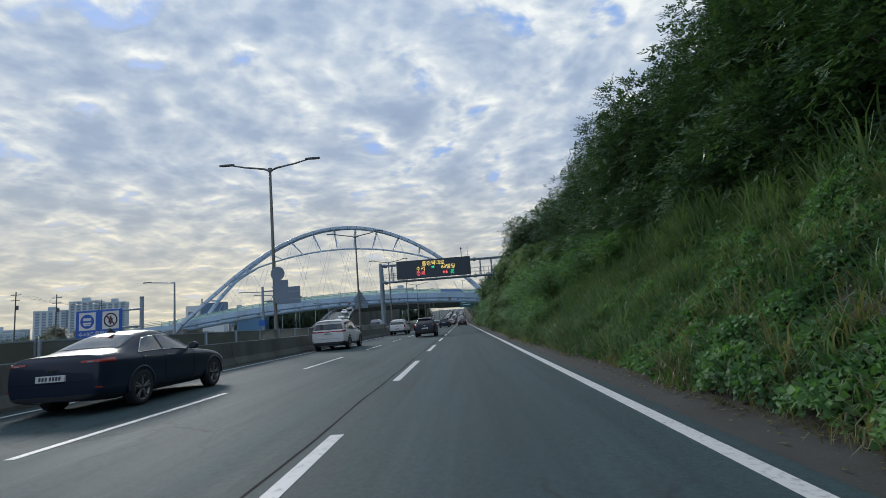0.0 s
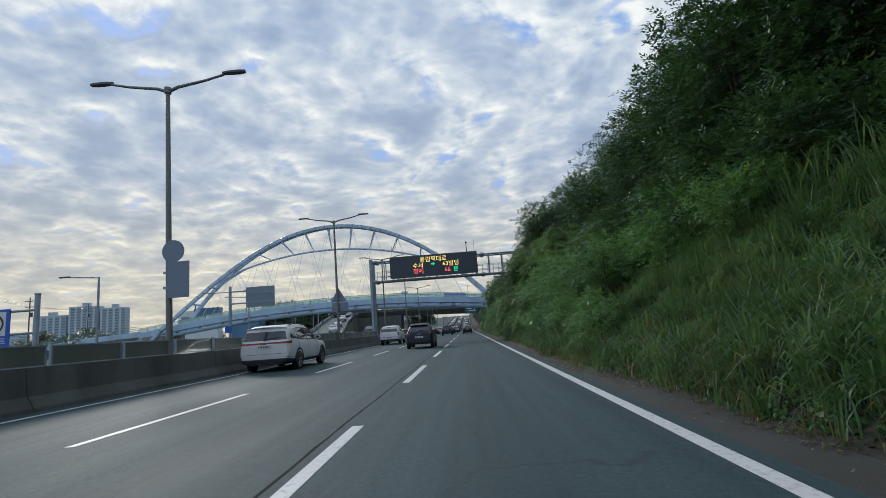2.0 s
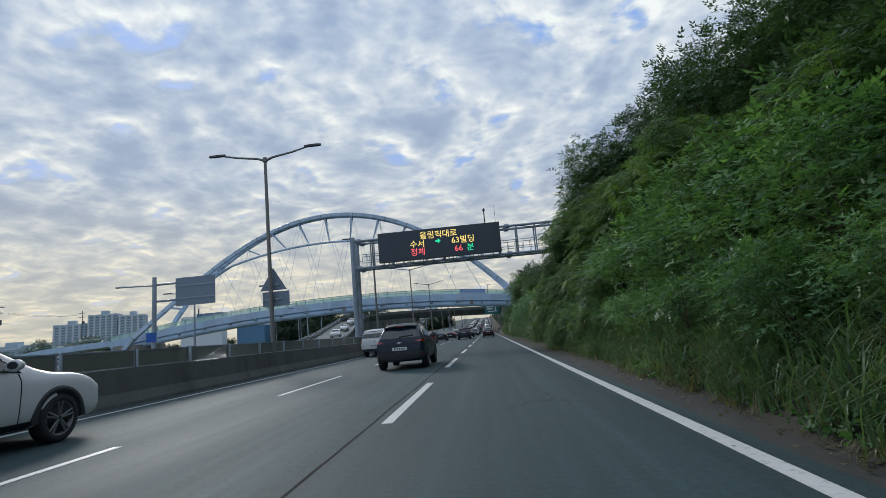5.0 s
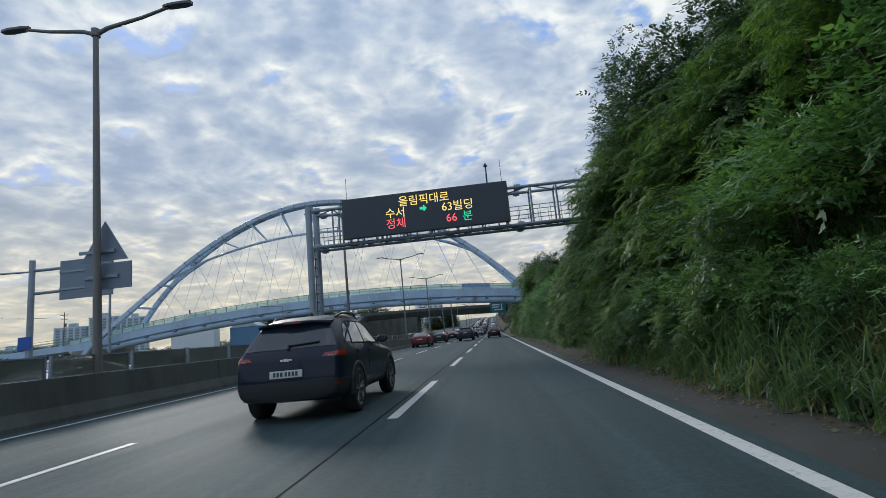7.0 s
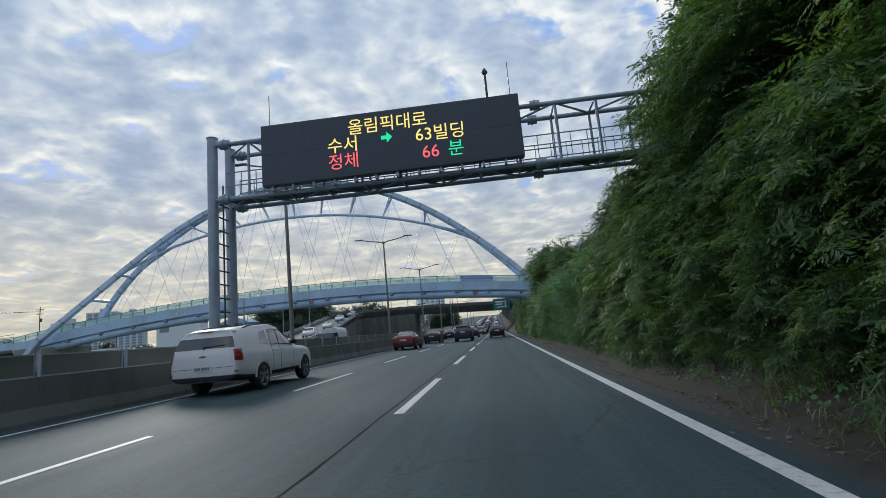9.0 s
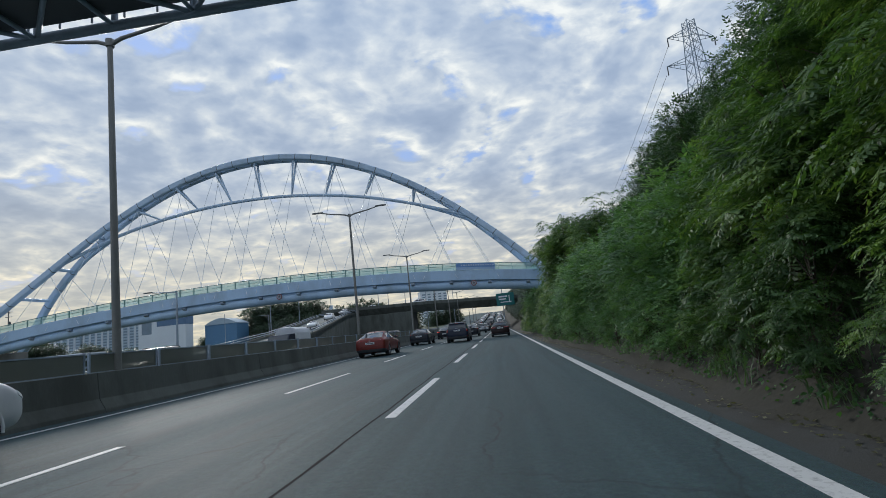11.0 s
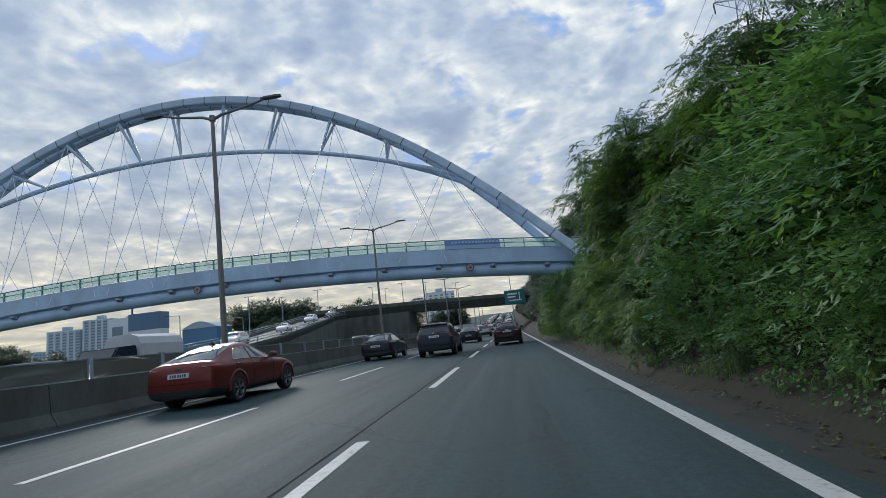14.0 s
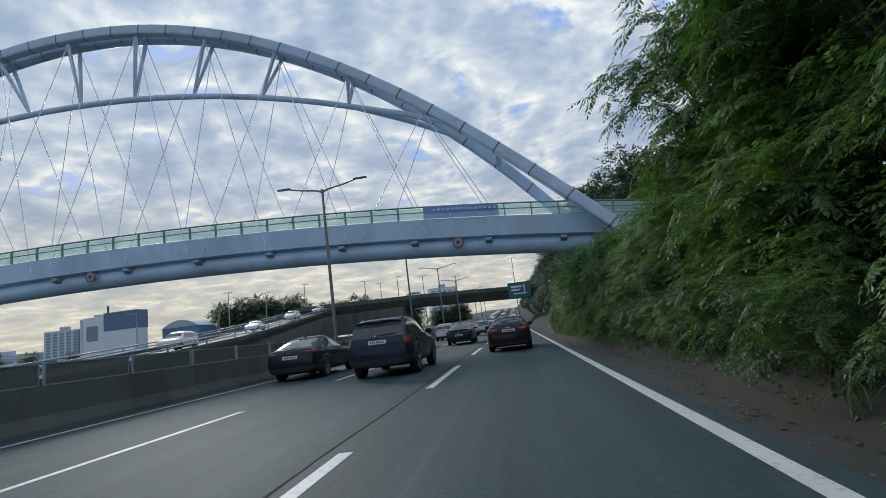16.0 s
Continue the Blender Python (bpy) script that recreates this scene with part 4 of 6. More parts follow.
# rear: "tail" = upright rear window (u at its foot, u at its head, v, v), "top" = sloping one (y, y, v, v); glass: side panes by y at the foot and the head;
# lamp: corners on the tail and round its corner; plate: height
KINDS = {
    "suv": dict(w=0.905, low=0.27, base=2.64, r=0.35, st=[
        (-0.80, -0.76, -0.40, 1.04, 1.56, 0.93, 0.60), (-0.45, -0.42, -0.08, 1.06, 1.64, 0.985, 0.63), (0.35, 0.30, 0.45, 1.05, 1.665, 1.0, 0.645), (0.95, 0.95, 0.95, 1.03, 1.66, 1.0, 0.64),
        (1.65, 1.65, 1.50, 1.02, 1.60, 1.0, 0.61), (2.10, 2.30, 2.28, 1.00, 1.06, 1.0, 0.72), (2.70, 2.80, 2.80, 0.97, 1.02, 0.99, 0.66), (3.15, 3.20, 3.20, 0.88, 0.93, 0.95, 0.60), (3.40, 3.40, 3.38, 0.74, 0.78, 0.84, 0.52)],
        rear=("tail", 2.85, 2.75, 5.12, 5.82), front=(1.58, 2.22), glass=((-0.02, 0.72, 0.72, 0.16), (0.80, 1.90, 1.42, 0.80)), quarter=(-0.42, -0.08, 0.06, -0.10),
        lamp=((1.55, 4.42), (3.75, 4.30), (3.75, 4.86), (1.75, 4.72)), plate=0.74, cladding=2.9, rails=True, spoiler=0.17, badge=0.0),
    "big_suv": dict(w=0.95, low=0.27, base=2.82, r=0.38, st=[
        (-0.96, -0.95, -0.72, 1.06, 1.62, 0.94, 0.68), (-0.55, -0.55, -0.38, 1.07, 1.68, 0.99, 0.70), (0.4, 0.4, 0.5, 1.06, 1.71, 1.0, 0.71), (1.1, 1.1, 1.1, 1.05, 1.70, 1.0, 0.70),
        (1.75, 1.75, 1.62, 1.04, 1.63, 1.0, 0.67), (2.30, 2.45, 2.42, 1.03, 1.09, 1.0, 0.76), (2.9, 3.0, 3.0, 1.01, 1.06, 0.99, 0.70), (3.45, 3.5, 3.5, 0.92, 0.98, 0.96, 0.64), (3.76, 3.76, 3.74, 0.76, 0.80, 0.86, 0.56)],
        rear=("tail", 2.75, 2.65, 5.10, 5.80), front=(1.70, 2.36), glass=((0.0, 0.86, 0.86, 0.10), (0.94, 2.0, 1.56, 0.94)), quarter=(-0.66, -0.08, 0.02, -0.50),
        lamp=((2.28, 3.95), (3.55, 3.95), (3.55, 4.95), (2.28, 4.95)), plate=1.00, cladding=2.35, rails=True, spoiler=0.12, badge=1.18),
    "van": dict(w=0.99, low=0.24, base=3.09, r=0.35, st=[
        (-1.00, -0.99, -0.80, 1.08, 1.66, 0.94, 0.74), (-0.55, -0.55, -0.42, 1.09, 1.73, 0.99, 0.76), (0.6, 0.6, 0.7, 1.07, 1.755, 1.0, 0.765), (1.4, 1.4, 1.4, 1.05, 1.74, 1.0, 0.75),
        (2.15, 2.15, 2.0, 1.04, 1.66, 1.0, 0.72), (2.75, 2.9, 2.88, 1.02, 1.08, 1.0, 0.78), (3.3, 3.4, 3.4, 1.00, 1.05, 0.98, 0.72), (3.8, 3.85, 3.85, 0.90, 0.95, 0.94, 0.66), (4.05, 4.05, 4.03, 0.74, 0.78, 0.84, 0.56)],
        rear=("tail", 2.7, 2.6, 5.10, 5.82), front=(2.08, 2.80), glass=((-0.02, 1.10, 1.10, 0.05), (1.20, 2.45, 1.95, 1.20)), quarter=(-0.70, -0.10, -0.04, -0.56),
        lamp=((0.0, 4.62), (3.7, 4.50), (3.7, 4.92), (0.0, 4.82)), plate=0.93, cladding=2.2, rails=True, spoiler=0.12, badge=1.02),
    "pickup": dict(w=0.97, low=0.32, base=3.10, r=0.38, st=[
        (-1.32, -1.30, -1.14, 1.14, 1.68, 0.95, 0.72), (-0.75, -0.75, -0.62, 1.14, 1.76, 0.99, 0.73), (0.1, 0.1, 0.2, 1.13, 1.80, 1.0, 0.73), (1.0, 1.0, 1.1, 1.12, 1.84, 1.0, 0.72),
        (1.85, 1.85, 1.78, 1.11, 1.76, 1.0, 0.68), (2.40, 2.55, 2.52, 1.10, 1.16, 1.0, 0.77), (3.0, 3.1, 3.1, 1.08, 1.14, 0.99, 0.72), (3.6, 3.65, 3.65, 1.00, 1.06, 0.96, 0.66), (3.94, 3.94, 3.92, 0.82, 0.86, 0.88, 0.58)],
        rear=("tail", 2.65, 2.55, 5.10, 5.80), front=(1.84, 2.46), glass=((0.62, 1.16, 1.16, 0.70), (1.24, 2.2, 1.74, 1.24)), quarter=(-0.05, 0.48, 0.50, 0.12),
        lamp=((2.35, 3.55), (3.40, 3.55), (3.40, 4.92), (2.35, 4.92)), plate=0.72, cladding=2.0, rails=True, spoiler=0.06, badge=1.02),
    "sedan": dict(w=0.915, low=0.20, base=2.84, r=0.33, st=[
        (-1.03, -1.01, -0.97, 0.95, 1.04, 0.93, 0.70), (-0.62, -0.60, -0.58, 0.97, 1.08, 0.985, 0.69), (-0.2, -0.25, -0.32, 0.97, 1.12, 1.0, 0.67), (0.45, 0.40, 0.34, 0.96, 1.40, 1.0, 0.58), (0.95, 0.95, 0.90, 0.95, 1.45, 1.0, 0.59),
        (1.45, 1.45, 1.35, 0.94, 1.41, 1.0, 0.575), (2.05, 2.15, 2.16, 0.92, 0.98, 1.0, 0.70), (2.7, 2.8, 2.8, 0.88, 0.94, 0.99, 0.64), (3.25, 3.35, 3.33, 0.78, 0.83, 0.95, 0.56), (3.60, 3.62, 3.58, 0.62, 0.66, 0.83, 0.48)],
        rear=("top", -0.30, 0.28, 6.25, 6.25), front=(1.42, 2.08), glass=((-0.02, 0.74, 0.74, 0.34), (0.82, 1.95, 1.36, 0.82)), quarter=None,
        lamp=((1.35, 4.50), (3.75, 4.35), (3.75, 4.90), (1.35, 4.78)), plate=0.66, cladding=1.7, rails=False, spoiler=0.0, badge=0.80),
    "old_sedan": dict(w=0.90, low=0.20, base=2.72, r=0.33, st=[
        (-1.05, -1.04, -1.00, 0.95, 1.03, 0.95, 0.72), (-0.62, -0.60, -0.58, 0.96, 1.05, 0.99, 0.72), (-0.2, -0.25, -0.28, 0.96, 1.07, 1.0, 0.70), (0.38, 0.36, 0.30, 0.95, 1.38, 1.0, 0.60), (0.90, 0.90, 0.88, 0.94, 1.43, 1.0, 0.61),
        (1.40, 1.40, 1.30, 0.93, 1.39, 1.0, 0.59), (1.95, 2.02, 2.02, 0.92, 0.99, 1.0, 0.72), (2.6, 2.7, 2.7, 0.90, 0.96, 0.99, 0.68), (3.2, 3.25, 3.25, 0.82, 0.87, 0.96, 0.62), (3.50, 3.52, 3.50, 0.66, 0.70, 0.88, 0.55)],
        rear=("top", -0.22, 0.26, 6.2, 6.2), front=(1.36, 1.96), glass=((0.0, 0.70, 0.70, 0.30), (0.78, 1.85, 1.32, 0.78)), quarter=None,
        lamp=((1.20, 4.25), (3.5, 4.20), (3.5, 4.90), (1.20, 4.84)), plate=0.84, cladding=1.7, rails=False, spoiler=0.0, badge=0.96),
    "fastback": dict(w=0.90, low=0.21, base=2.70, r=0.33, st=[
        (-0.93, -0.90, -0.84, 0.97, 1.05, 0.93, 0.69), (-0.62, -0.60, -0.68, 0.98, 1.095, 0.985, 0.68), (0.0, 0.0, -0.02, 0.98, 1.345, 1.0, 0.59), (0.5, 0.5, 0.45, 0.97, 1.43, 1.0, 0.58), (0.95, 0.95, 0.90, 0.95, 1.455, 1.0, 0.585),
        (1.40, 1.40, 1.30, 0.94, 1.41, 1.0, 0.57), (1.95, 2.08, 2.10, 0.92, 0.98, 1.0, 0.70), (2.6, 2.7, 2.7, 0.88, 0.94, 0.99, 0.64), (3.1, 3.2, 3.18, 0.78, 0.83, 0.95, 0.56), (3.44, 3.46, 3.42, 0.62, 0.66, 0.83, 0.48)],
        rear=("top", -0.70, 0.20, 6.10, 6.22), front=(1.38, 2.02), glass=((-0.10, 0.70, 0.70, 0.22), (0.78, 1.90, 1.30, 0.78)), quarter=None,
        lamp=((1.25, 4.62), (3.75, 4.50), (3.75, 4.92), (1.25, 4.84)), plate=0.78, cladding=2.3, rails=False, spoiler=0.0, badge=0.92),
}


def build_car(name, kind, paint, label, at, group="traffic", fine=True, lit=False, chrome=False):
    """A car: painted skin, panes, lamps, plate, bumper, mirrors and four wheels."""
    q = KINDS[kind]
    b = Skin(q["w"], q["low"], q["st"])
    car = thing(name, label, "car", group, at)
    body = part("body", b.body(4 if fine else 2, 3 if fine else 1.5), paint, car)
    w, r, low = q["w"], q["r"], q["low"]
    kind_of, *span_of = q["rear"]
    if kind_of == "tail":
        part("rear_window", b.across(*span_of), CAR_GLASS, car)
    else:
        part("rear_window", b.over(*span_of), CAR_GLASS, car)
    part("windscreen", b.over(*q["front"], 6.2, 6.1), CAR_GLASS, car)
    for side in (-1, 1):
        for ya, yb, yc, yd in q["glass"]:
            part("side_window", b.patch(((b.u_at(ya, 5.1), 5.1), (b.u_at(yb, 5.1), 5.1), (b.u_at(yc, 5.88), 5.88), (b.u_at(yd, 5.88), 5.88)), side, 6, 4), CAR_GLASS, car)
        if q["quarter"]:
            ya, yb, yc, yd = q["quarter"]
            part("quarter_window", b.patch(((b.u_at(ya, 5.14), 5.14), (b.u_at(yb, 5.12), 5.12), (b.u_at(yc, 5.86), 5.86), (b.u_at(yd, 5.8), 5.8)), side, 4, 4), CAR_GLASS, car)
        lamp = part("tail_lamp", b.patch(q["lamp"], side, 12, 4, 0.012), TAIL_LIT if lit else TAIL, car)
        if fine:
            (ua, va), _, _, (ud, vd) = q["lamp"]
            vm = 0.5 * (va + vd)
            if ua > 0.5:
                part("reversing_lamp", b.patch(((ua + 0.35, vm - 0.16), (ua + 0.75, vm - 0.16), (ua + 0.75, vm - 0.02), (ua + 0.35, vm - 0.02)), side, 3, 2, 0.016), RIM, lamp)
            (f0, f1, f2, f3), (g0, g1, g2, g3) = q["glass"]
            part("door_pillar", b.patch(((b.u_at(f1, 5.1), 5.1), (b.u_at(g0, 5.1), 5.1), (b.u_at(g3, 5.88), 5.88), (b.u_at(f2, 5.88), 5.88)), side, 2, 4, 0.0045), TRIM, body)
            low_line = [b.at(b.u_at(y, 5.06), 5.06, side, 0.009) for y in np.linspace(f0 - 0.02, g1 + 0.02, 10)]
            top_line = [b.at(b.u_at(y, 5.91), 5.91, side, 0.009) for y in np.linspace(g2, f3, 8)]
            part("window_surround", Shape().tube(low_line + top_line + low_line[:1], 0.009, 5), CHROME if chrome else TRIM, body)
            gaps = Shape()
            for y in (g0 - 0.04, f0 + 0.04, g1 - 0.02):
                uu = b.u_at(y, 3.5)
                ut = b.u_at(y, 5.0)
                one = b.patch(((uu - 0.012, 1.7), (uu + 0.012, 1.7), (ut + 0.012, 5.0), (ut - 0.012, 5.0)), side, 1, 9, 0.0015)
                gaps.add(one.v, one.f)
            part("door_gap", gaps, SEAM, body)
            for y in (f0 + 0.10, g0 + 0.06):
                p = b.at(b.u_at(y + 0.1, 4.55), 4.55, side)
                part("door_handle", Shape().box((p.x - 0.018, y, p.z - 0.018), (p.x + 0.030, y + 0.2, p.z + 0.018), 0.014), CHROME if chrome else paint, body)
            part("sill", b.patch(((b.u_at(r + 0.1, 2), 1.15), (b.u_at(q["base"] - r - 0.1, 2), 1.15), (b.u_at(q["base"] - r - 0.1, 2), 2.05), (b.u_at(r + 0.1, 2), 2.05)), side, 6, 2, 0.006), TRIM, body)
            part("reflector", b.patch(((2.35, 2.42), (2.95, 2.42), (2.95, 2.56), (2.35, 2.56)), side, 2, 1, 0.014), TAIL, car)
        part("head_lamp", b.patch(((b.nu - 3.4, 4.2), (b.nu - 2.1, 4.1), (b.nu - 2.1, 4.7), (b.nu - 3.4, 4.8)), side, 5, 3, 0.010), PLATE, car)
    bumper = b.across(3.0, 3.0, 0.9, q["cladding"], 16, 5, 0.010)
    for side in (-1, 1):
        ue = b.u_at(-r - 0.06, 2.0)
        wrap = b.patch(((3.0, 0.9), (ue, 0.9), (ue, q["cladding"]), (3.0, q["cladding"])), side, 3, 5, 0.010)
        bumper.add(wrap.v, wrap.f, True)
    part("rear_bumper", bumper, TRIM, car, "black plastic bumper")
    zp = q["plate"]
    yp = b.at(0.0, b.tail_v(zp)).y
    tilt = b.at(0.0, b.tail_v(zp + 0.06)).y - b.at(0.0, b.tail_v(zp - 0.06)).y
    plate = part("number_plate", Shape().box((-0.26, -0.016, -0.056), (0.26, 0.02, 0.056), 0.006), PLATE, car, "white number plate with dark bars")
    plate.matrix_basis = pose(0, yp - 0.010, zp, -math.degrees(math.atan2(tilt, 0.12)))
    if fine:
        for i in range(7):
            x = -0.20 + 0.056 * i + (0.018 if i > 2 else 0)
            part("plate_bar", Shape().box((x, -0.020, -0.033), (x + 0.036, -0.0165, 0.033)), PLATE_INK, plate)
        if q["badge"] or kind == "suv":
            zb = q["badge"] or 0.95
            yb = b.at(0.0, b.tail_v(zb)).y
            part("badge", Shape().prism([(-0.10, -0.016), (-0.03, -0.016), (-0.02, -0.024), (0.04, -0.024), (0.05, -0.012), (0.10, -0.012), (0.09, 0.014), (0.03, 0.014), (0.02, 0.024), (-0.04, 0.024), (-0.05, 0.014), (-0.09, 0.014)], 1, -0.014, 0.02), CHROME, car).location = (0, yb, zb)
        # the seam round the tailgate or the boot lid
        gap = b.across(2.55, 2.55, 3.02, 3.06, 12, 1, 0.0015)
        for side in (-1, 1):
            one = b.patch(((2.53, 3.04), (2.57, 3.04), (2.57, 4.98), (2.53, 4.98)), side, 1, 8, 0.0015)
            gap.add(one.v, one.f)
        part("tailgate_gap", gap, SEAM, body)
        # wiper or high lamp, aerial
        if kind_of == "tail":
            v0, v1 = span_of[2], span_of[3]
            pts = [b.at(u, v0 + 0.10 + 0.05 * u, 1, 0.022) for u in (0.0, 0.8, 1.5)]
            part("wiper", Shape().tube(pts, 0.012, 5).tube([b.at(0, v0 - 0.06, 1, 0.01), b.at(0, v0 + 0.12, 1, 0.03)], 0.022, 6), TRIM, car)
        else:
            part("high_brake_lamp", b.over(span_of[1] - 0.10, span_of[1] - 0.04, 7.6, 7.6, 2, 4, 0.010), TAIL, car)
        top = max(z for *_, z, _, _ in q["st"])
        part("aerial", Shape().prism([(0.25, top - 0.03), (0.50, top - 0.03), (0.33, top + 0.065)], 0, -0.018, 0.018), TRIM, car)
    if q["spoiler"]:
        y, z, x = q["st"][0][2], q["st"][0][4], q["st"][0][6]
        d = q["spoiler"]
        s = Shape().loft([[(f * x, y + 0.16, z + 0.012 - 0.03 * abs(f) ** 3), (f * x, y - d + 0.05 * abs(f), z - 0.005 - 0.04 * abs(f) ** 3), (f * x, y - d + 0.02 + 0.05 * abs(f), z - 0.045 - 0.04 * abs(f) ** 3), (f * x, y + 0.10, z - 0.07 - 0.03 * abs(f) ** 3)] for f in np.linspace(-1, 1, 11)])
        part("spoiler", s, TRIM if kind == "suv" else paint, car)
        if fine:
            part("high_brake_lamp", Shape().box((-0.14, y - d + 0.006, z - 0.044), (0.14, y - d + 0.03, z - 0.020), 0.004), TAIL, car)
    if q["rails"]:
        for side in (-1, 1):
            ys = np.linspace(q["st"][1][2] + 0.05, q["front"][0] - 0.30, 8)
            pts = [b.at(b.u_at(y, 6.35), 6.35, side, e) for y, e in zip(ys, (0.0, 0.045, 0.055, 0.055, 0.055, 0.055, 0.045, 0.0))]
            part("roof_rail", Shape().tube(pts, 0.02, 6), TRIM, car)
    for side in (-1, 1):
        ya = q["glass"][1][1] - 0.22
        p = b.at(b.u_at(ya, 5.1), 5.1, side)
        m = Shape().loft([[(p.x + side * (0.16 + a * math.cos(t)), ya + o, p.z + 0.07 + c * math.sin(t)) for t in (2 * math.pi * i / 12 for i in range(12))] for o, a, c in ((-0.045, 0.095, 0.062), (-0.03, 0.115, 0.078), (0.02, 0.115, 0.080), (0.07, 0.085, 0.060), (0.095, 0.04, 0.03))])
        m.box((min(p.x, p.x + side * 0.09), ya - 0.0, p.z + 0.005), (max(p.x, p.x + side * 0.09), ya + 0.05, p.z + 0.04), 0.01)
        mir = part("mirror", m, TRIM if kind == "pickup" else paint, car)
        if fine:
            part("mirror_glass", Shape().loft([[(p.x + side * (0.16 + a * math.cos(t)), ya + o, p.z + 0.07 + c * math.sin(t)) for t in (2 * math.pi * i / 12 for i in range(12))] for o, a, c in ((-0.052, 0.080, 0.050), (-0.046, 0.085, 0.054))]), CAR_GLASS, mir)
    tyre, rim, hub = WHEELS[r]
    for side in (-1, 1):
        for y in (0.0, q["base"]):
            wheel = part("tyre", tyre, None, car)
            wheel.matrix_basis = pose(side * (w - 0.105), y, r, 0, 0, 0 if side > 0 else 180)
            part("rim", rim, None, wheel)
            xs_ = w * 0.988 + 0.004
            arc = [(y + (r + 0.055) * math.cos(a), r + (r + 0.055) * math.sin(a)) for a in np.linspace(-0.08, math.pi + 0.08, 18)]
            part("wheel_well", Shape().prism(arc, 0, min(side * xs_, side * (w - 0.30)), max(side * xs_, side * (w - 0.30))), TYRE, body)
            if not fine:
                continue
            part("brake_disc", hub, None, wheel)
            k = 0.035 if q["cladding"] < 2.2 else 0.075
            ang = np.linspace(-0.06, math.pi + 0.06, 18)
            lip = [[(side * xs, y + q2 * math.cos(a), r + q2 * math.sin(a)) for xs, q2 in ((w * 0.97, r + 0.055 + k), (w + 0.008, r + 0.05 + k), (w + 0.010, r + 0.045), (w * 0.97, r + 0.04))] for a in ang]
            part("wheel_arch", Shape().loft(lip), TRIM if q["cladding"] >= 2.2 and kind != "fastback" else paint, body)
    return car


def on_road(x, y, turn=0.0):
    return pose(x, y, road_z(x, y), 0, 0, turn)


build_car("compact_suv", "suv", NAVY, "dark navy compact SUV with red tail lamps in the middle lane", on_road(-3.45, 40.0))
build_car("large_suv", "big_suv", NAVY, "dark navy large SUV with roof rails in the middle lane", on_road(-3.8, 96.8))
build_car("old_sedan", "old_sedan", MAROON, "dark maroon older sedan ahead in the slow lane", on_road(-0.2, 103.6))
build_car("black_sedan", "sedan", NAVY, "glossy dark navy sedan beside the median barrier", on_road(-7.45, 5.6), chrome=True)
build_car("white_van", "van", WHITE, "white minivan with tinted rear window near the median", on_road(-7.85, 25.4))
build_car("white_pickup", "pickup", WHITE, "white pickup with canopy and black mirrors near the median", on_road(-7.75, 55.6))
build_car("red_fastback", "fastback", RED, "orange-red fastback sedan near the median", on_road(-7.55, 82.3), chrome=True)
build_car("black_fastback", "fastback", BLACK, "black fastback sedan near the median barrier", on_road(-7.45, 99.0), chrome=True)
build_car("black_sedan", "sedan", BLACK, "black sedan far ahead in the middle lane", on_road(-3.8, 117.5))

# the queue far ahead and on the other roads: a few cars, copied
QUEUE = []
for kind, paint, nm, lb in (("sedan", WHITE, "queued_sedan", "white sedan standing in the far queue"), ("suv", SILVER, "queued_suv", "silver SUV standing in the far queue"),
                            ("sedan", BLACK, "queued_sedan", "black sedan standing in the far queue"), ("van", WHITE, "queued_van", "white van standing in the far queue"),
                            ("suv", NAVY, "queued_suv", "dark blue SUV standing in the far queue")):
    QUEUE.append(build_car(nm, kind, paint, lb, on_road(-3.6 * len(QUEUE) + 3.4 if len(QUEUE) < 3 else -3.6, 150 + 17.0 * len(QUEUE)), "queue ahead", fine=False, lit=len(QUEUE) == 2))
for c, (x, y) in zip(QUEUE, ((-0.2, 132.0), (-3.6, 141.0), (-7.3, 118.0), (-7.4, 136.0), (-0.1, 146.0))):
    c.matrix_basis = on_road(x, y)
rng = random.Random(4)
for lane in (-0.1, -3.6, -7.3):
    y = 155.0 + rng.random() * 6
    while y < 400:
        slope = math.degrees(math.atan((rise(y + 2) - rise(y)) / 2))
        copy_thing(rng.choice(QUEUE), pose(lane + rng.uniform(-0.2, 0.2), y, road_z(lane, y), slope))
        y += rng.uniform(6.6, 10.5)
for x, y in ((-12.6, 28.0), (-13.0, 44.0), (-16.5, 74.0), (-12.8, 84.0), (-13.1, 112.0), (-16.4, 128.0), (-12.9, 150.0)):
    c = copy_thing(rng.choice(QUEUE), pose(x, y + 2.7, 0.095, 0, 0, 180))
    tagged(c, "car on the opposite carriageway behind the median screen", group="opposite traffic")

# a small truck with a white canvas cover, coming the other way
truck = thing("canvas_truck", "small truck with a white canvas cover behind the median", "truck", "opposite traffic", pose(-16.4, 92.0, 0.095, 0, 0, 180))
CANVAS = surface("white_canvas", (0.55, 0.57, 0.60), 0.8, vary=0.15, scale=1.5, bump=0.3, bump_scale=5.0)
part("bed", Shape().box((-0.85, -1.2, 0.62), (0.85, 1.75, 1.02), 0.03), NAVY, truck)
part("canvas_cover", Shape().prism([(-0.86, 1.0), (0.86, 1.0), (0.86, 2.05), (0.74, 2.36), (0.4, 2.5), (-0.4, 2.5), (-0.74, 2.36), (-0.86, 2.05)], 1, -1.15, 1.7), CANVAS, truck, "white canvas cover on hoops")
part("cab", Shape().prism([(1.85, 0.45), (3.45, 0.45), (3.5, 1.0), (3.35, 1.25), (2.85, 1.95), (1.95, 2.0), (1.85, 1.8)], 0, -0.82, 0.82), NAVY, truck)
part("windscreen", Shape().prism([(3.36, 1.28), (3.39, 1.29), (2.93, 1.90), (2.90, 1.88)], 0, -0.74, 0.74), CAR_GLASS, truck)
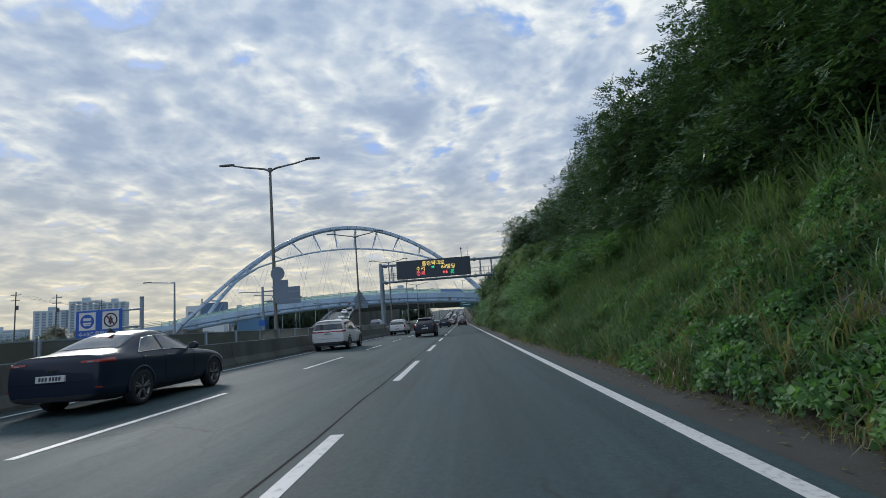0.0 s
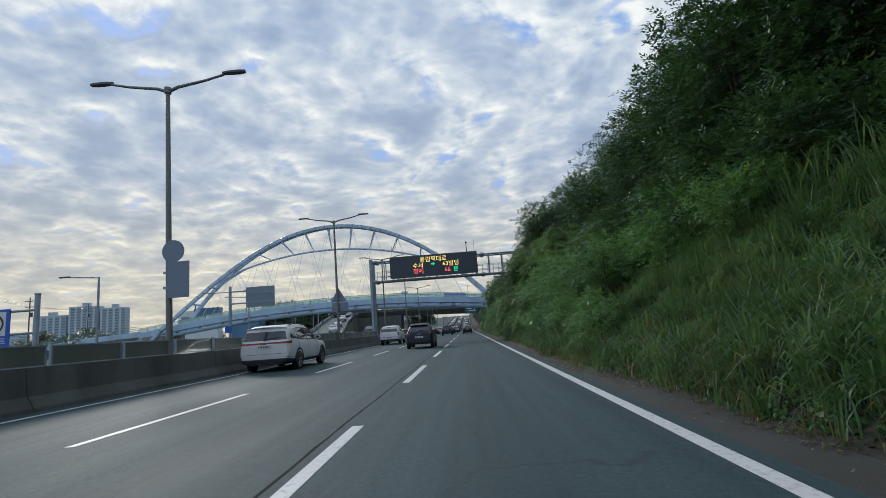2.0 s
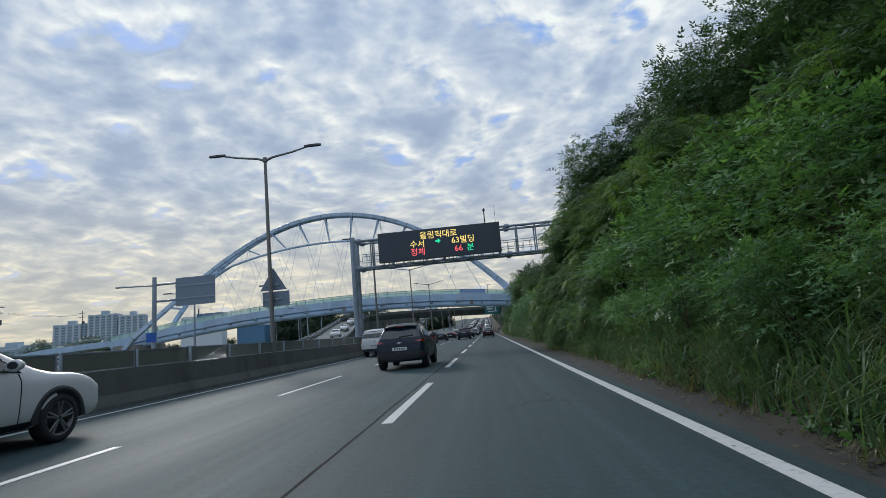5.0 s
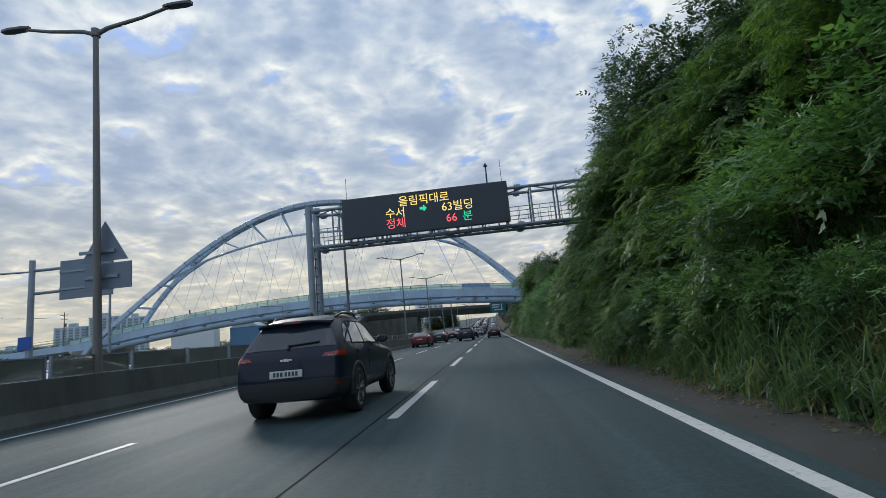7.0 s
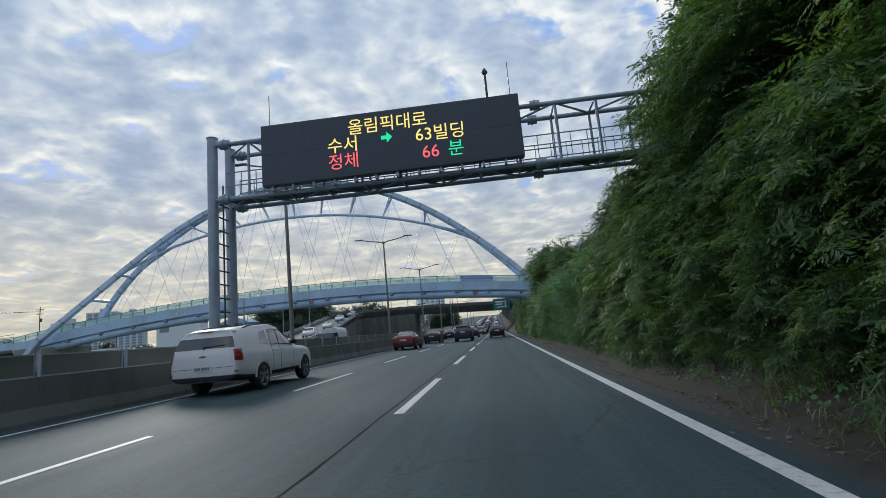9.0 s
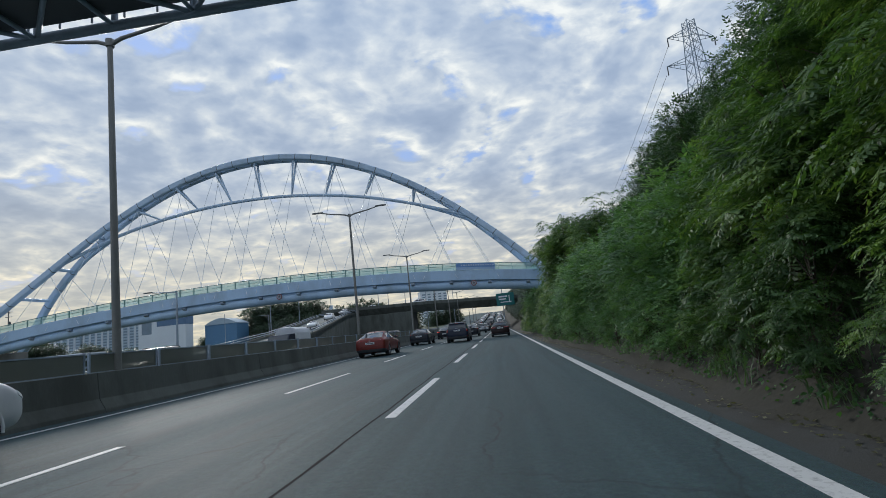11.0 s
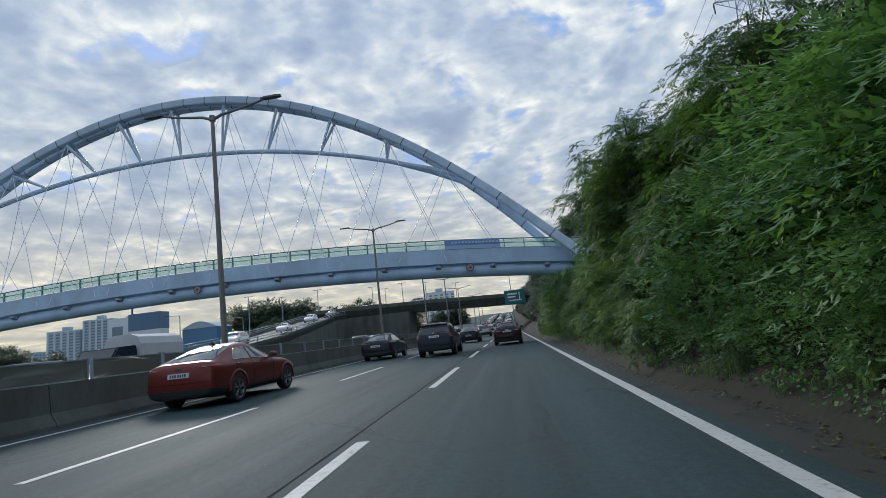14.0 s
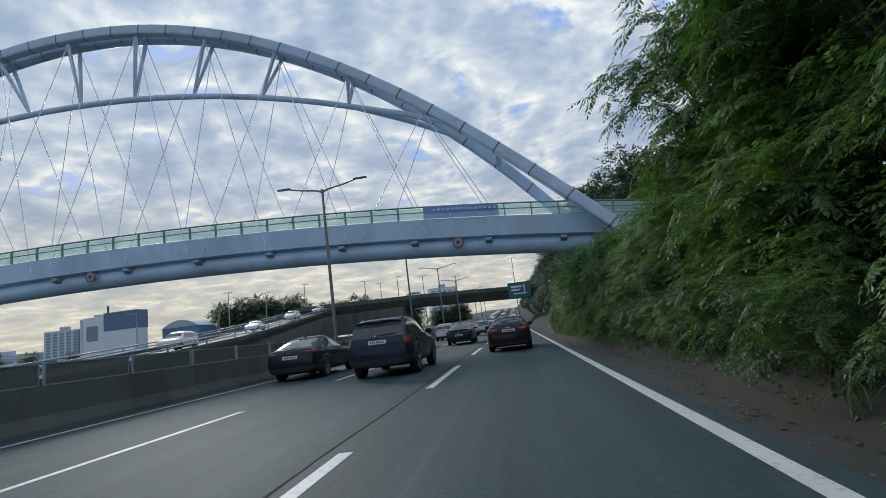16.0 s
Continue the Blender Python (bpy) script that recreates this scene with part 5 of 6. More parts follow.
for sx in (-1, 1):
    part("head_lamp", Shape().box((sx * 0.6 - 0.14, 3.44, 0.78), (sx * 0.6 + 0.14, 3.53, 0.94), 0.02), PLATE, truck)
    part("mirror", Shape().box((sx * 0.95 - 0.08, 3.0, 1.35), (sx * 0.95 + 0.08, 3.08, 1.62), 0.02), TRIM, truck)
    for yy in (0.0, 2.65):
        wheel = part("tyre", WHEELS[0.33][0], None, truck)
        wheel.matrix_basis = pose(sx * 0.74, yy, 0.33, 0, 0, 0 if sx > 0 else 180)
        part("rim", WHEELS[0.33][1], None, wheel)

# ---- beyond the median: ramp, flyover, signs, lamps ----


def ramp_at(u):
    """The slip road's axis, from the level up onto the flyover."""
    pts = [(-27.0, 84, 0.0), (-30.0, 108, 0.9), (-36.5, 140, 3.1), (-41.5, 165, 5.4), (-45.0, 188, 7.9), (-43.0, 203, 8.9)]
    i = min(int(u * 5), 4)
    f = u * 5 - i
    return Vector(pts[i]).lerp(Vector(pts[i + 1]), f)


ramp = thing("slip_road_ramp", "stained concrete slip road ramp with a steel guard rail", "ramp")
ramp["kind"] = "structure"
s, wall_s, rings = Shape(), Shape(), []
us = span(0, 1, 20)
for u in us:
    c, d = ramp_at(u), (ramp_at(min(1, u + 0.02)) - ramp_at(max(0, u - 0.02)))
    nrm = Vector((d.y, -d.x, 0)).normalized()
    a, b2 = c + nrm * 4.0, c - nrm * 4.0
    rings.append((a, b2, c))
s.loft([[(a.x, a.y, a.z), (b2.x, b2.y, b2.z), (b2.x, b2.y, b2.z - 0.9), (a.x, a.y, a.z - 0.9)] for a, b2, c in rings], smooth=False)
part("carriageway", s, ASPHALT, ramp)
for k in (0, 1):
    s = Shape()
    s.loft([[(p.x, p.y, p.z + 0.35), (p.x - 0.3, p.y, p.z + 0.35), (p.x - 0.3, p.y, -0.5), (p.x, p.y, -0.5)] for p in (r[k] for r in rings)], smooth=False)
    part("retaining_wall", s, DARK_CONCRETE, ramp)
    for h in (0.62, 0.95):
        s = Shape().tube([(r[k].x - 0.15, r[k].y, r[k].z + h) for r in rings], 0.07, 6)
        part("guard_rail", s, GALV, ramp)
    for i in range(0, 20):
        p = rings[i][k].lerp(rings[i + 1][k], 0.5)
        s = Shape().box((p.x - 0.21, p.y - 0.05, p.z + 0.2), (p.x - 0.09, p.y + 0.05, p.z + 1.0))
        part("guard_post", s, GALV, ramp)
for u, k in ((0.12, 0), (0.33, 3), (0.50, 0), (0.68, 3), (0.86, 1), (0.97, 0)):
    c, d = ramp_at(u), ramp_at(min(1, u + 0.02)) - ramp_at(max(0, u - 0.02))
    o = copy_thing(QUEUE[k], pose(c.x + 1.6, c.y, c.z, 0, 0, math.degrees(math.atan2(-d.x, d.y)) + 180))
    tagged(o, "pale car coming down the slip road ramp", group="ramp traffic")

fly = thing("flyover", "dark stained concrete flyover crossing the road", "flyover")
fly["kind"] = "structure"
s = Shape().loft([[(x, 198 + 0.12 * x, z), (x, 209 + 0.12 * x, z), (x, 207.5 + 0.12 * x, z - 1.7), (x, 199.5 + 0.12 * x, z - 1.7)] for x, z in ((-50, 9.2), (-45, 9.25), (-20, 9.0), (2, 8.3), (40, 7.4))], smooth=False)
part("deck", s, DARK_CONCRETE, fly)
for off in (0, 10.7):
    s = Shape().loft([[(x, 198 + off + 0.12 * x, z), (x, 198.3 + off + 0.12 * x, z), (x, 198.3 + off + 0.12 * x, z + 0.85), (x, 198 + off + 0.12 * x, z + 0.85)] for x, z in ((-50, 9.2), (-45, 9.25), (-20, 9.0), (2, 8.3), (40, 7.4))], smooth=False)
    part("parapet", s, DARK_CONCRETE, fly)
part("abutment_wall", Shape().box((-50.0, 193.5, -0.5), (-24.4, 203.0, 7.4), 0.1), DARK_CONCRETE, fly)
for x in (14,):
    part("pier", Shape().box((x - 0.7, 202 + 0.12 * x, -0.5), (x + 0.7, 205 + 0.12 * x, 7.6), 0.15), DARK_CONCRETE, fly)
for x, y in ((-36, 203), (-22, 203)):
    o = copy_thing(QUEUE[0 if x != -22 else 3], pose(x, y + 0.12 * x, 9.2, 0, 0, 90))
    tagged(o, "pale car crossing on the flyover deck", group="flyover traffic")

# green direction sign before the flyover
ob = thing("direction_sign", "green direction sign with pale arrows on the flyover", "sign", at=pose(2.0, 196.0, 8.0))
part("panel", Shape().box((-2.5, -0.1, -1.75), (2.5, 0.0, 1.75), 0.05), SIGN_GREEN, ob)
part("writing_bars", Shape().box((-1.8, -0.115, 0.6), (0.6, -0.101, 1.0)).box((-1.8, -0.115, -0.1), (0.2, -0.101, 0.25)).box((-1.4, -0.115, -0.9), (1.6, -0.101, -0.65)).box((1.0, -0.115, -0.6), (1.25, -0.101, 1.1)), SIGN_WHITE, ob)
part("bracket", Shape().box((-1.6, 0.0, -1.2), (-1.4, 2.6, -1.0)).box((1.4, 0.0, -1.2), (1.6, 2.6, -1.0)), GALV, ob)

# blue sign with two pictograms behind the median
ob = thing("blue_traffic_sign", "blue sign with bus lane and no motorcycles pictograms", "sign", at=pose(-26.9, 32.4, 0.0))
part("panel", Shape().box((-1.75, -0.06, 1.95), (1.72, 0.0, 4.0), 0.02), SIGN_BLUE, ob)
for x, nm in ((-0.88, "bus_pictogram"), (0.88, "prohibition_pictogram")):
    p = part(nm, Shape().box((x - 0.62, -0.075, 2.55), (x + 0.62, -0.061, 3.85)), SIGN_WHITE, ob)
    if nm[0] == "b":
        part("blue_disc", Shape().tube([(x, -0.077, 3.2), (x, -0.085, 3.2)], 0.52, 24), SIGN_BLUE, p)
        part("bus_shape", Shape().box((x - 0.3, -0.095, 3.0), (x + 0.3, -0.086, 3.12)).box((x - 0.3, -0.095, 3.25), (x + 0.3, -0.086, 3.45)).box((x - 0.25, -0.095, 2.88), (x + 0.25, -0.086, 2.97)), SIGN_WHITE, p)
    else:
        ringv = [[(x + q * math.cos(a), yy, 3.2 + q * math.sin(a)) for q, yy in ((0.42, -0.076), (0.52, -0.076), (0.52, -0.088), (0.42, -0.088))] for a in np.linspace(0, 2 * math.pi, 25)]
        part("ring", Shape().loft(ringv, smooth=False, caps=False), SIGN_BLACK, p)
        part("slash", Shape().prism([(x - 0.36, 3.5), (x - 0.28, 3.58), (x + 0.36, 2.9), (x + 0.28, 2.82)], 1, -0.096, -0.089), SIGN_RED, p)
        part("motorcycle_shape", Shape().box((x - 0.15, -0.086, 3.0), (x + 0.15, -0.077, 3.35)).box((x - 0.06, -0.086, 2.86), (x + 0.06, -0.077, 3.5)), SIGN_BLACK, p)
lettering("수서IC-올림픽대로", 0.40, SIGN_WHITE, "lettering", ob, pose(0, -0.066, 2.24), 0.003)
part("post", Shape().tube([(3.1, 0.1, 0), (3.1, 0.1, 4.7)], 0.14, 12).tube([(3.1, 0.1, 4.7), (3.1, 0.1, 4.75)], 0.17, 12), GALV, ob)
part("arm", Shape().tube([(3.1, 0.1, 3.85), (-1.2, 0.1, 3.85)], 0.07, 8).tube([(3.1, 0.1, 2.6), (-1.2, 0.1, 2.6)], 0.07, 8), GALV, ob)

# a sign seen from behind on its own post, with a small blue plate
ob = thing("cantilever_sign", "grey back of a large road sign on a cantilever post", "sign", at=pose(-23.7, 55.3, 0.0))
part("panel", Shape().box((1.62, -0.06, 4.72), (4.55, 0.0, 6.74), 0.02), SIGN_BACK, ob)
part("stiffener", Shape().box((1.62, -0.10, 5.2), (4.55, -0.061, 5.3)).box((1.62, -0.10, 6.1), (4.55, -0.061, 6.2)), GALV, ob)
part("post", Shape().tube([(0, 0, 0), (0, 0, 6.95)], [0.17, 0.14], 12), GALV, ob)
part("arm", Shape().tube([(0, 0.05, 6.4), (4.3, 0.05, 6.4)], 0.08, 8).tube([(0, 0.05, 5.2), (4.3, 0.05, 5.2)], 0.08, 8), GALV, ob)
part("lamp_arm", Shape().tube([(0, 0, 6.35), (-2.3, 0, 6.45)], 0.05, 8).box((-2.9, -0.1, 6.41), (-2.2, 0.1, 6.50)), GALV, ob)
part("blue_plate", Shape().box((-0.45, -0.2, 2.35), (0.25, -0.16, 3.0)), SIGN_BLUE, ob, "small blue information plate")


def side_lamp(x, y, h=6.3, arm=-2.6):
    o = thing("side_street_lamp", "single-arm grey street lamp beside the far carriageway", "street lamp", "side lamps", pose(x, y, 0))
    part("pole", Shape().tube([(0, 0, 0), (0, 0, h)], [0.10, 0.065], 10), GALV, o)
    part("arm", Shape().tube([(0, 0, h - 0.05), (arm * 0.8, 0, h + 0.12)], 0.045, 8), GALV, o)
    part("lamp_head", Shape().loft([[(arm * k, v, h + 0.14 + e) for v, e in ((-0.1, -0.03), (0.1, -0.03), (0.08, 0.05), (-0.08, 0.05))] for k in (0.78, 1.05)], smooth=False), DARK_STEEL, o)


for x, y, h in ((-24.6, 38.2, 6.3), (-24.7, 62.0, 6.4), (-25.0, 90.0, 6.3), (-55.0, 150.0, 9.0), (-58.0, 176.0, 9.5)):
    side_lamp(x, y, h)
for x, y, h in ((-64, 190, 15.5), (-58, 196, 15.0), (-49, 198, 16.0), (-38, 212, 16.5), (-30, 216, 17.0), (-24, 222, 17.0), (-16, 235, 17.0), (1.5, 225, 19.0), (-40, 236, 18.0)):
    o = thing("tall_mast", "thin grey lamp mast standing beyond the footbridge", "mast", "far masts", pose(x, y, 0))
    part("pole", Shape().tube([(0, 0, -0.3), (0, 0, h)], [0.16, 0.09], 8), GALV, o)
    part("head", Shape().tube([(-1.2, 0, h), (1.2, 0, h)], 0.07, 6), GALV, o)

# ---- buildings far off on the left ----
# apartment wall and window colours are paled: atmospheric haze painted into them
APT_WALL = surface("apartment_wall", (0.36, 0.45, 0.53), 0.8, vary=0.1, scale=0.15, fine=2.0, bump=0)
APT_PALE = surface("apartment_pale_wall", (0.55, 0.60, 0.64), 0.8, vary=0.08, scale=0.15, fine=2.0, bump=0)
APT_WINDOW = surface("apartment_window", (0.17, 0.23, 0.29), 0.35, vary=0.2, scale=0.4, bump=0)
WHITE_CLAD = surface("white_cladding", (0.62, 0.67, 0.71), 0.6, vary=0.06, scale=0.3, fine=3.0, bump=0)
BLUE_CLAD = surface("blue_cladding", (0.09, 0.16, 0.27), 0.5, vary=0.1, scale=0.3, fine=3.0, bump=0)
SKY_CLAD = surface("light_blue_cladding", (0.09, 0.20, 0.34), 0.5, vary=0.1, scale=0.3, fine=3.0, bump=0)


def apartment(x, y, w, d, h, label, wall=None, pale=True):
    o = thing("apartment_block", label, "building", "apartment blocks", pose(x, y, -0.4, 0, 0, 18))
    part("wall", Shape().box((-w / 2, 0, 0), (w / 2, d, h)), wall or APT_WALL, o)
    part("roof_parapet", Shape().box((-w / 2 - 0.2, -0.2, h), (w / 2 + 0.2, d + 0.2, h + 1.0)), APT_PALE, o)
    part("stair_head", Shape().box((-w * 0.12, d * 0.3, h + 1), (w * 0.12, d * 0.7, h + 5.0)), APT_WALL, o)
    n = max(2, int(w / 5.5))
    bays, panes = Shape(), Shape()
    for i in range(n):
        x0 = -w / 2 + w / n * i
        if pale:
            bays.box((x0 + 0.1, -0.5, 0), (x0 + w / n * 0.28, 0.0, h))
        for f in range(int(h / 2.9)):
            panes.box((x0 + w / n * 0.36, -0.12, 2.9 * f + 0.9), (x0 + w / n * 0.92, 0.05, 2.9 * f + 2.3))
    if pale:
        part("pale_bay_front", bays, APT_PALE, o)["kind"] = "stuff"
    part("window_grid", panes, APT_WINDOW, o)["kind"] = "stuff"
    sidew = Shape()
    for f in range(int(h / 2.9)):
        for k in range(2):
            sidew.box((w / 2 - 0.05, d * (0.2 + 0.4 * k), 2.9 * f + 0.9), (w / 2 + 0.12, d * (0.36 + 0.4 * k), 2.9 * f + 2.3))
    part("side_window_grid", sidew, APT_WINDOW, o)["kind"] = "stuff"


apartment(-444, 530, 30, 15, 45, "blue-grey apartment block with pale bays")
apartment(-411, 536, 28, 15, 53, "tall blue-grey apartment block with roof tower")
apartment(-383, 542, 24, 15, 50, "blue-grey apartment block beside its neighbours")
apartment(-452, 470, 44, 13, 22, "low grey apartment block behind trees", None, False)
apartment(-500, 520, 60, 14, 27, "wide low apartment block far away", None, False)
apartment(-250, 560, 22, 14, 33, "dark blue glass office block", BLUE_CLAD, False)
apartment(-158, 520, 16, 14, 31, "grey office tower above the trees", None, False)
apartment(-136, 525, 14, 14, 30, "grey office tower above the trees", None, False)
apartment(-70, 610, 30, 18, 45, "pale office building above the flyover", WHITE_CLAD, False)

o = thing("white_hall", "white clad hall with dark blue upper wall", "building", at=pose(-107.5, 205, -0.4))
part("wall", Shape().box((-8.0, 0, 0), (8.2, 4, 12.6), 0.1), WHITE_CLAD, o)
part("upper_wall", Shape().box((-1.6, -0.12, 12.0), (8.3, 4.1, 16.9), 0.1), BLUE_CLAD, o, "dark blue upper wall")
part("upper_block", Shape().box((-8.0, 0.0, 12.6), (-1.7, 4, 16.2), 0.1), WHITE_CLAD, o)
part("window", Shape().box((-6.8, -0.05, 9.8), (-3.4, 0.1, 13.8)), APT_WINDOW, o)
part("roof_vent", Shape().tube([(-2, 2, 16), (-2, 2, 19)], 0.25, 8), DARK_STEEL, o)
o = thing("blue_hall", "light blue hall with a shallow vaulted roof", "building", at=pose(-87.5, 211, -0.4))
part("wall", Shape().box((-9.0, 0, 0), (2.0, 8, 11.0), 0.1), SKY_CLAD, o)
part("roof", Shape().prism([(-9.2 + 1.14 * i, 11.0 + 2.0 * math.sin(math.pi * i / 10)) for i in range(11)], 1, -0.2, 8.2), APT_WALL, o)
o = thing("low_canopy", "long low grey canopy roof on posts", "canopy", at=pose(-124, 170, -0.4))
part("roof", Shape().box((-18, 0, 4.6), (19, 9, 5.2), 0.05), APT_PALE, o)
part("fascia", Shape().box((-10, -4, 3.2), (26, 0, 3.7), 0.05), APT_WALL, o)
for i in range(7):
    part("post", Shape().box((-17 + 5.8 * i, 1, 0), (-16.7 + 5.8 * i, 1.3, 4.6)), GALV, o)

# electricity poles with cross arms and a transformer
def power_pole(x, y, h):
    o = thing("electricity_pole", "thin electricity pole with cross arms and transformer", "pole", "electricity poles", pose(x, y, -0.4))
    part("pole", Shape().tube([(0, 0, 0), (0, 0, h)], [0.17, 0.11], 8), DARK_STEEL, o)
    for z, wd in ((h - 0.9, 1.3), (h - 2.2, 1.1)):
        part("cross_arm", Shape().box((-wd, -0.05, z), (wd, 0.05, z + 0.12)), DARK_STEEL, o)
        for i in (-1, -0.5, 0.5, 1):
            part("insulator", Shape().tube([(i * wd * 0.92, 0, z + 0.12), (i * wd * 0.92, 0, z + 0.4)], 0.06, 6), SIGN_WHITE, o)
    part("transformer", Shape().tube([(0.45, 0, h - 4.4), (0.45, 0, h - 3.4)], 0.28, 10), DARK_STEEL, o)


for x, y, h in ((-98.5, 116.0, 15.4), (-107.0, 114.0, 16.6), (-130.0, 175.0, 19.0)):
    power_pole(x, y, h)
for k in range(3):
    a, b2 = Vector((-106 + k, 115, 15.0)), Vector((-131 + k, 175, 17.4))
    s = Shape().tube([a.lerp(b2, f) - Vector((0, 0, 5.0 * f * (1 - f))) for f in span(0, 1, 12)], 0.03, 4)
    solid("power_line", s, DARK_STEEL, "thin sagging power line between two poles", "power line", group="power lines")

# three conductors that run on from the tower
for a, b2 in (((36.0, 142.0, 36.8), (62, 470, 40)), ((34.8, 142.0, 42.2), (60, 470, 46)), ((36.0, 142.0, 47.8), (62, 470, 52))):
    a, b2 = Vector(a), Vector(b2)
    s = Shape().tube([a.lerp(b2, f) - Vector((0, 0, 44.0 * f * (1 - f))) for f in span(0, 1, 20)], 0.035, 4)
    solid("conductor", s, DARK_STEEL, "thin sagging conductor running from the tower", "power line", group="conductors")

# lattice tower behind the trees
def lattice_tower(x, y, h):
    o = thing("transmission_tower", "grey steel lattice transmission tower behind the trees", "tower", at=pose(x, y, 0, 0, 0, 12))
    def half(z):
        return 3.2 * (1 - z / h) ** 1.1 + 0.75
    levels = [h * (1 - 0.86 ** i) / (1 - 0.86 ** 15) for i in range(16)]
    for sx in (-1, 1):
        for sy in (-1, 1):
            part("leg", Shape().tube([(sx * half(z), sy * half(z), z) for z in levels], 0.09, 5), GALV, o)
    s = Shape()
    for z0, z1 in zip(levels, levels[1:]):
        a, b3 = half(z0), half(z1)
        for sgn in (-1, 1):
            for p, q in (((-a, sgn * a, z0), (b3, sgn * b3, z1)), ((a, sgn * a, z0), (-b3, sgn * b3, z1)), ((sgn * a, -a, z0), (sgn * b3, b3, z1)), ((sgn * a, a, z0), (sgn * b3, -b3, z1))):
                s.tube([p, q], 0.05, 4)
    part("bracing", s, GALV, o)["kind"] = "stuff"
    for z, wd in ((h - 14.5, 4.3), (h - 9.0, 5.6), (h - 3.5, 4.6)):
        for sgn in (-1, 1):
            s = Shape()
            b3 = half(z)
            tip = (sgn * wd, 0, z + 0.2)
            for sy in (-1, 1):
                s.tube([(sgn * b3, sy * b3, z), tip], 0.06, 4).tube([(sgn * b3, sy * b3, z + 1.7), tip], 0.06, 4)
                for f in (0.3, 0.6):
                    p = Vector((sgn * b3, sy * b3, z)).lerp(Vector(tip), f)
                    q = Vector((sgn * b3, sy * b3, z + 1.7)).lerp(Vector(tip), f)
                    s.tube([p, q], 0.04, 4)
            part("cross_arm", s, GALV, o)
            part("insulator", Shape().tube([(sgn * wd, 0, z + 0.1), (sgn * wd, 0, z - 1.5)], 0.11, 6), DARK_STEEL, o)
    return o
lattice_tower(40.5, 143.0, 52.5)

# ---- plants ----
R = np.random.default_rng(7)


def unit(v):
    return v / (np.linalg.norm(v, axis=-1, keepdims=True) + 1e-9)


def scatter(template, quads, places, axes, ups, sizes):
    """Many turned copies of a small leaf shape as one pair of arrays."""
    x = unit(axes)
    z = unit(ups - (ups * x).sum(-1, keepdims=True) * x)
    y = np.cross(z, x)
    m = np.stack([x, y, z], -1) * sizes[:, None, None]
    verts = np.einsum("nij,kj->nki", m, template) + places[:, None, :]
    k = len(template)
    faces = quads[None] + (np.arange(len(places)) * k)[:, None, None]
    return verts.reshape(-1, 3), faces.reshape(-1, 4)


def diamond(p, d, s, n, length, width):
    """One leaf blade: base, left, tip, right, a little folded."""
    d, s, n = np.array(d), np.array(s), np.array(n)
    return [p, p + d * length * 0.45 + s * width - n * width * 0.35, p + d * length, p + d * length * 0.45 - s * width - n * width * 0.35]


def frond_shape(pairs=7):
    """A feathered leaf one metre long that droops to its tip."""
    v, g = [], np.random.default_rng(5)
    for i in range(pairs):
        f = 0.16 + 0.78 * i / pairs
        for side in (-1, 1):
            q = f + g.uniform(-0.02, 0.02)
            p = np.array([q, 0, 0.20 * q - 0.40 * q * q])
            a = 1.15 - 0.35 * f + g.uniform(-0.22, 0.22)
            reach = 0.25 * (1 - 0.5 * abs(f - 0.45)) * g.uniform(0.85, 1.1)
            v += diamond(p, (math.cos(a), side * math.sin(a), -0.34 + g.uniform(-0.25, 0.2)), (-math.sin(a), side * math.cos(a), g.uniform(-0.4, 0.4)), (0, 0, 1), reach, 0.037)
    p = np.array([0.94, 0, 0.188 - 0.353])
    v += diamond(p, (0.9, 0, -0.5), (0, 1, 0), (0, 0, 1), 0.20, 0.045)
    v += [np.array([0, 0.007, 0]), np.array([0.94, 0.003, -0.165]), np.array([0.94, -0.003, -0.165]), np.array([0, -0.007, 0])]
    return np.array(v), np.arange(len(v)).reshape(-1, 4)


def twig_shape(n=9, seed=3):
    """A short twig with plain leaves, one metre long."""
    g = np.random.default_rng(seed)
    v = []
    for i in range(n):
        f = 0.1 + 0.9 * i / n
        a = g.uniform(-1.3, 1.3)
        d = unit(np.array([math.cos(a), math.sin(a), g.uniform(-0.7, 0.3)]))
        s = unit(np.cross(d, np.array([0.1, 0.2, 1.0])))
        v += diamond(np.array([f, 0, -0.12 * f * f]) + g.normal(0, 0.05, 3), d, s, np.cross(s, d), g.uniform(0.26, 0.42), g.uniform(0.065, 0.10))
    return np.array(v), np.arange(len(v)).reshape(-1, 4)


FROND, TWIG = frond_shape(), twig_shape()


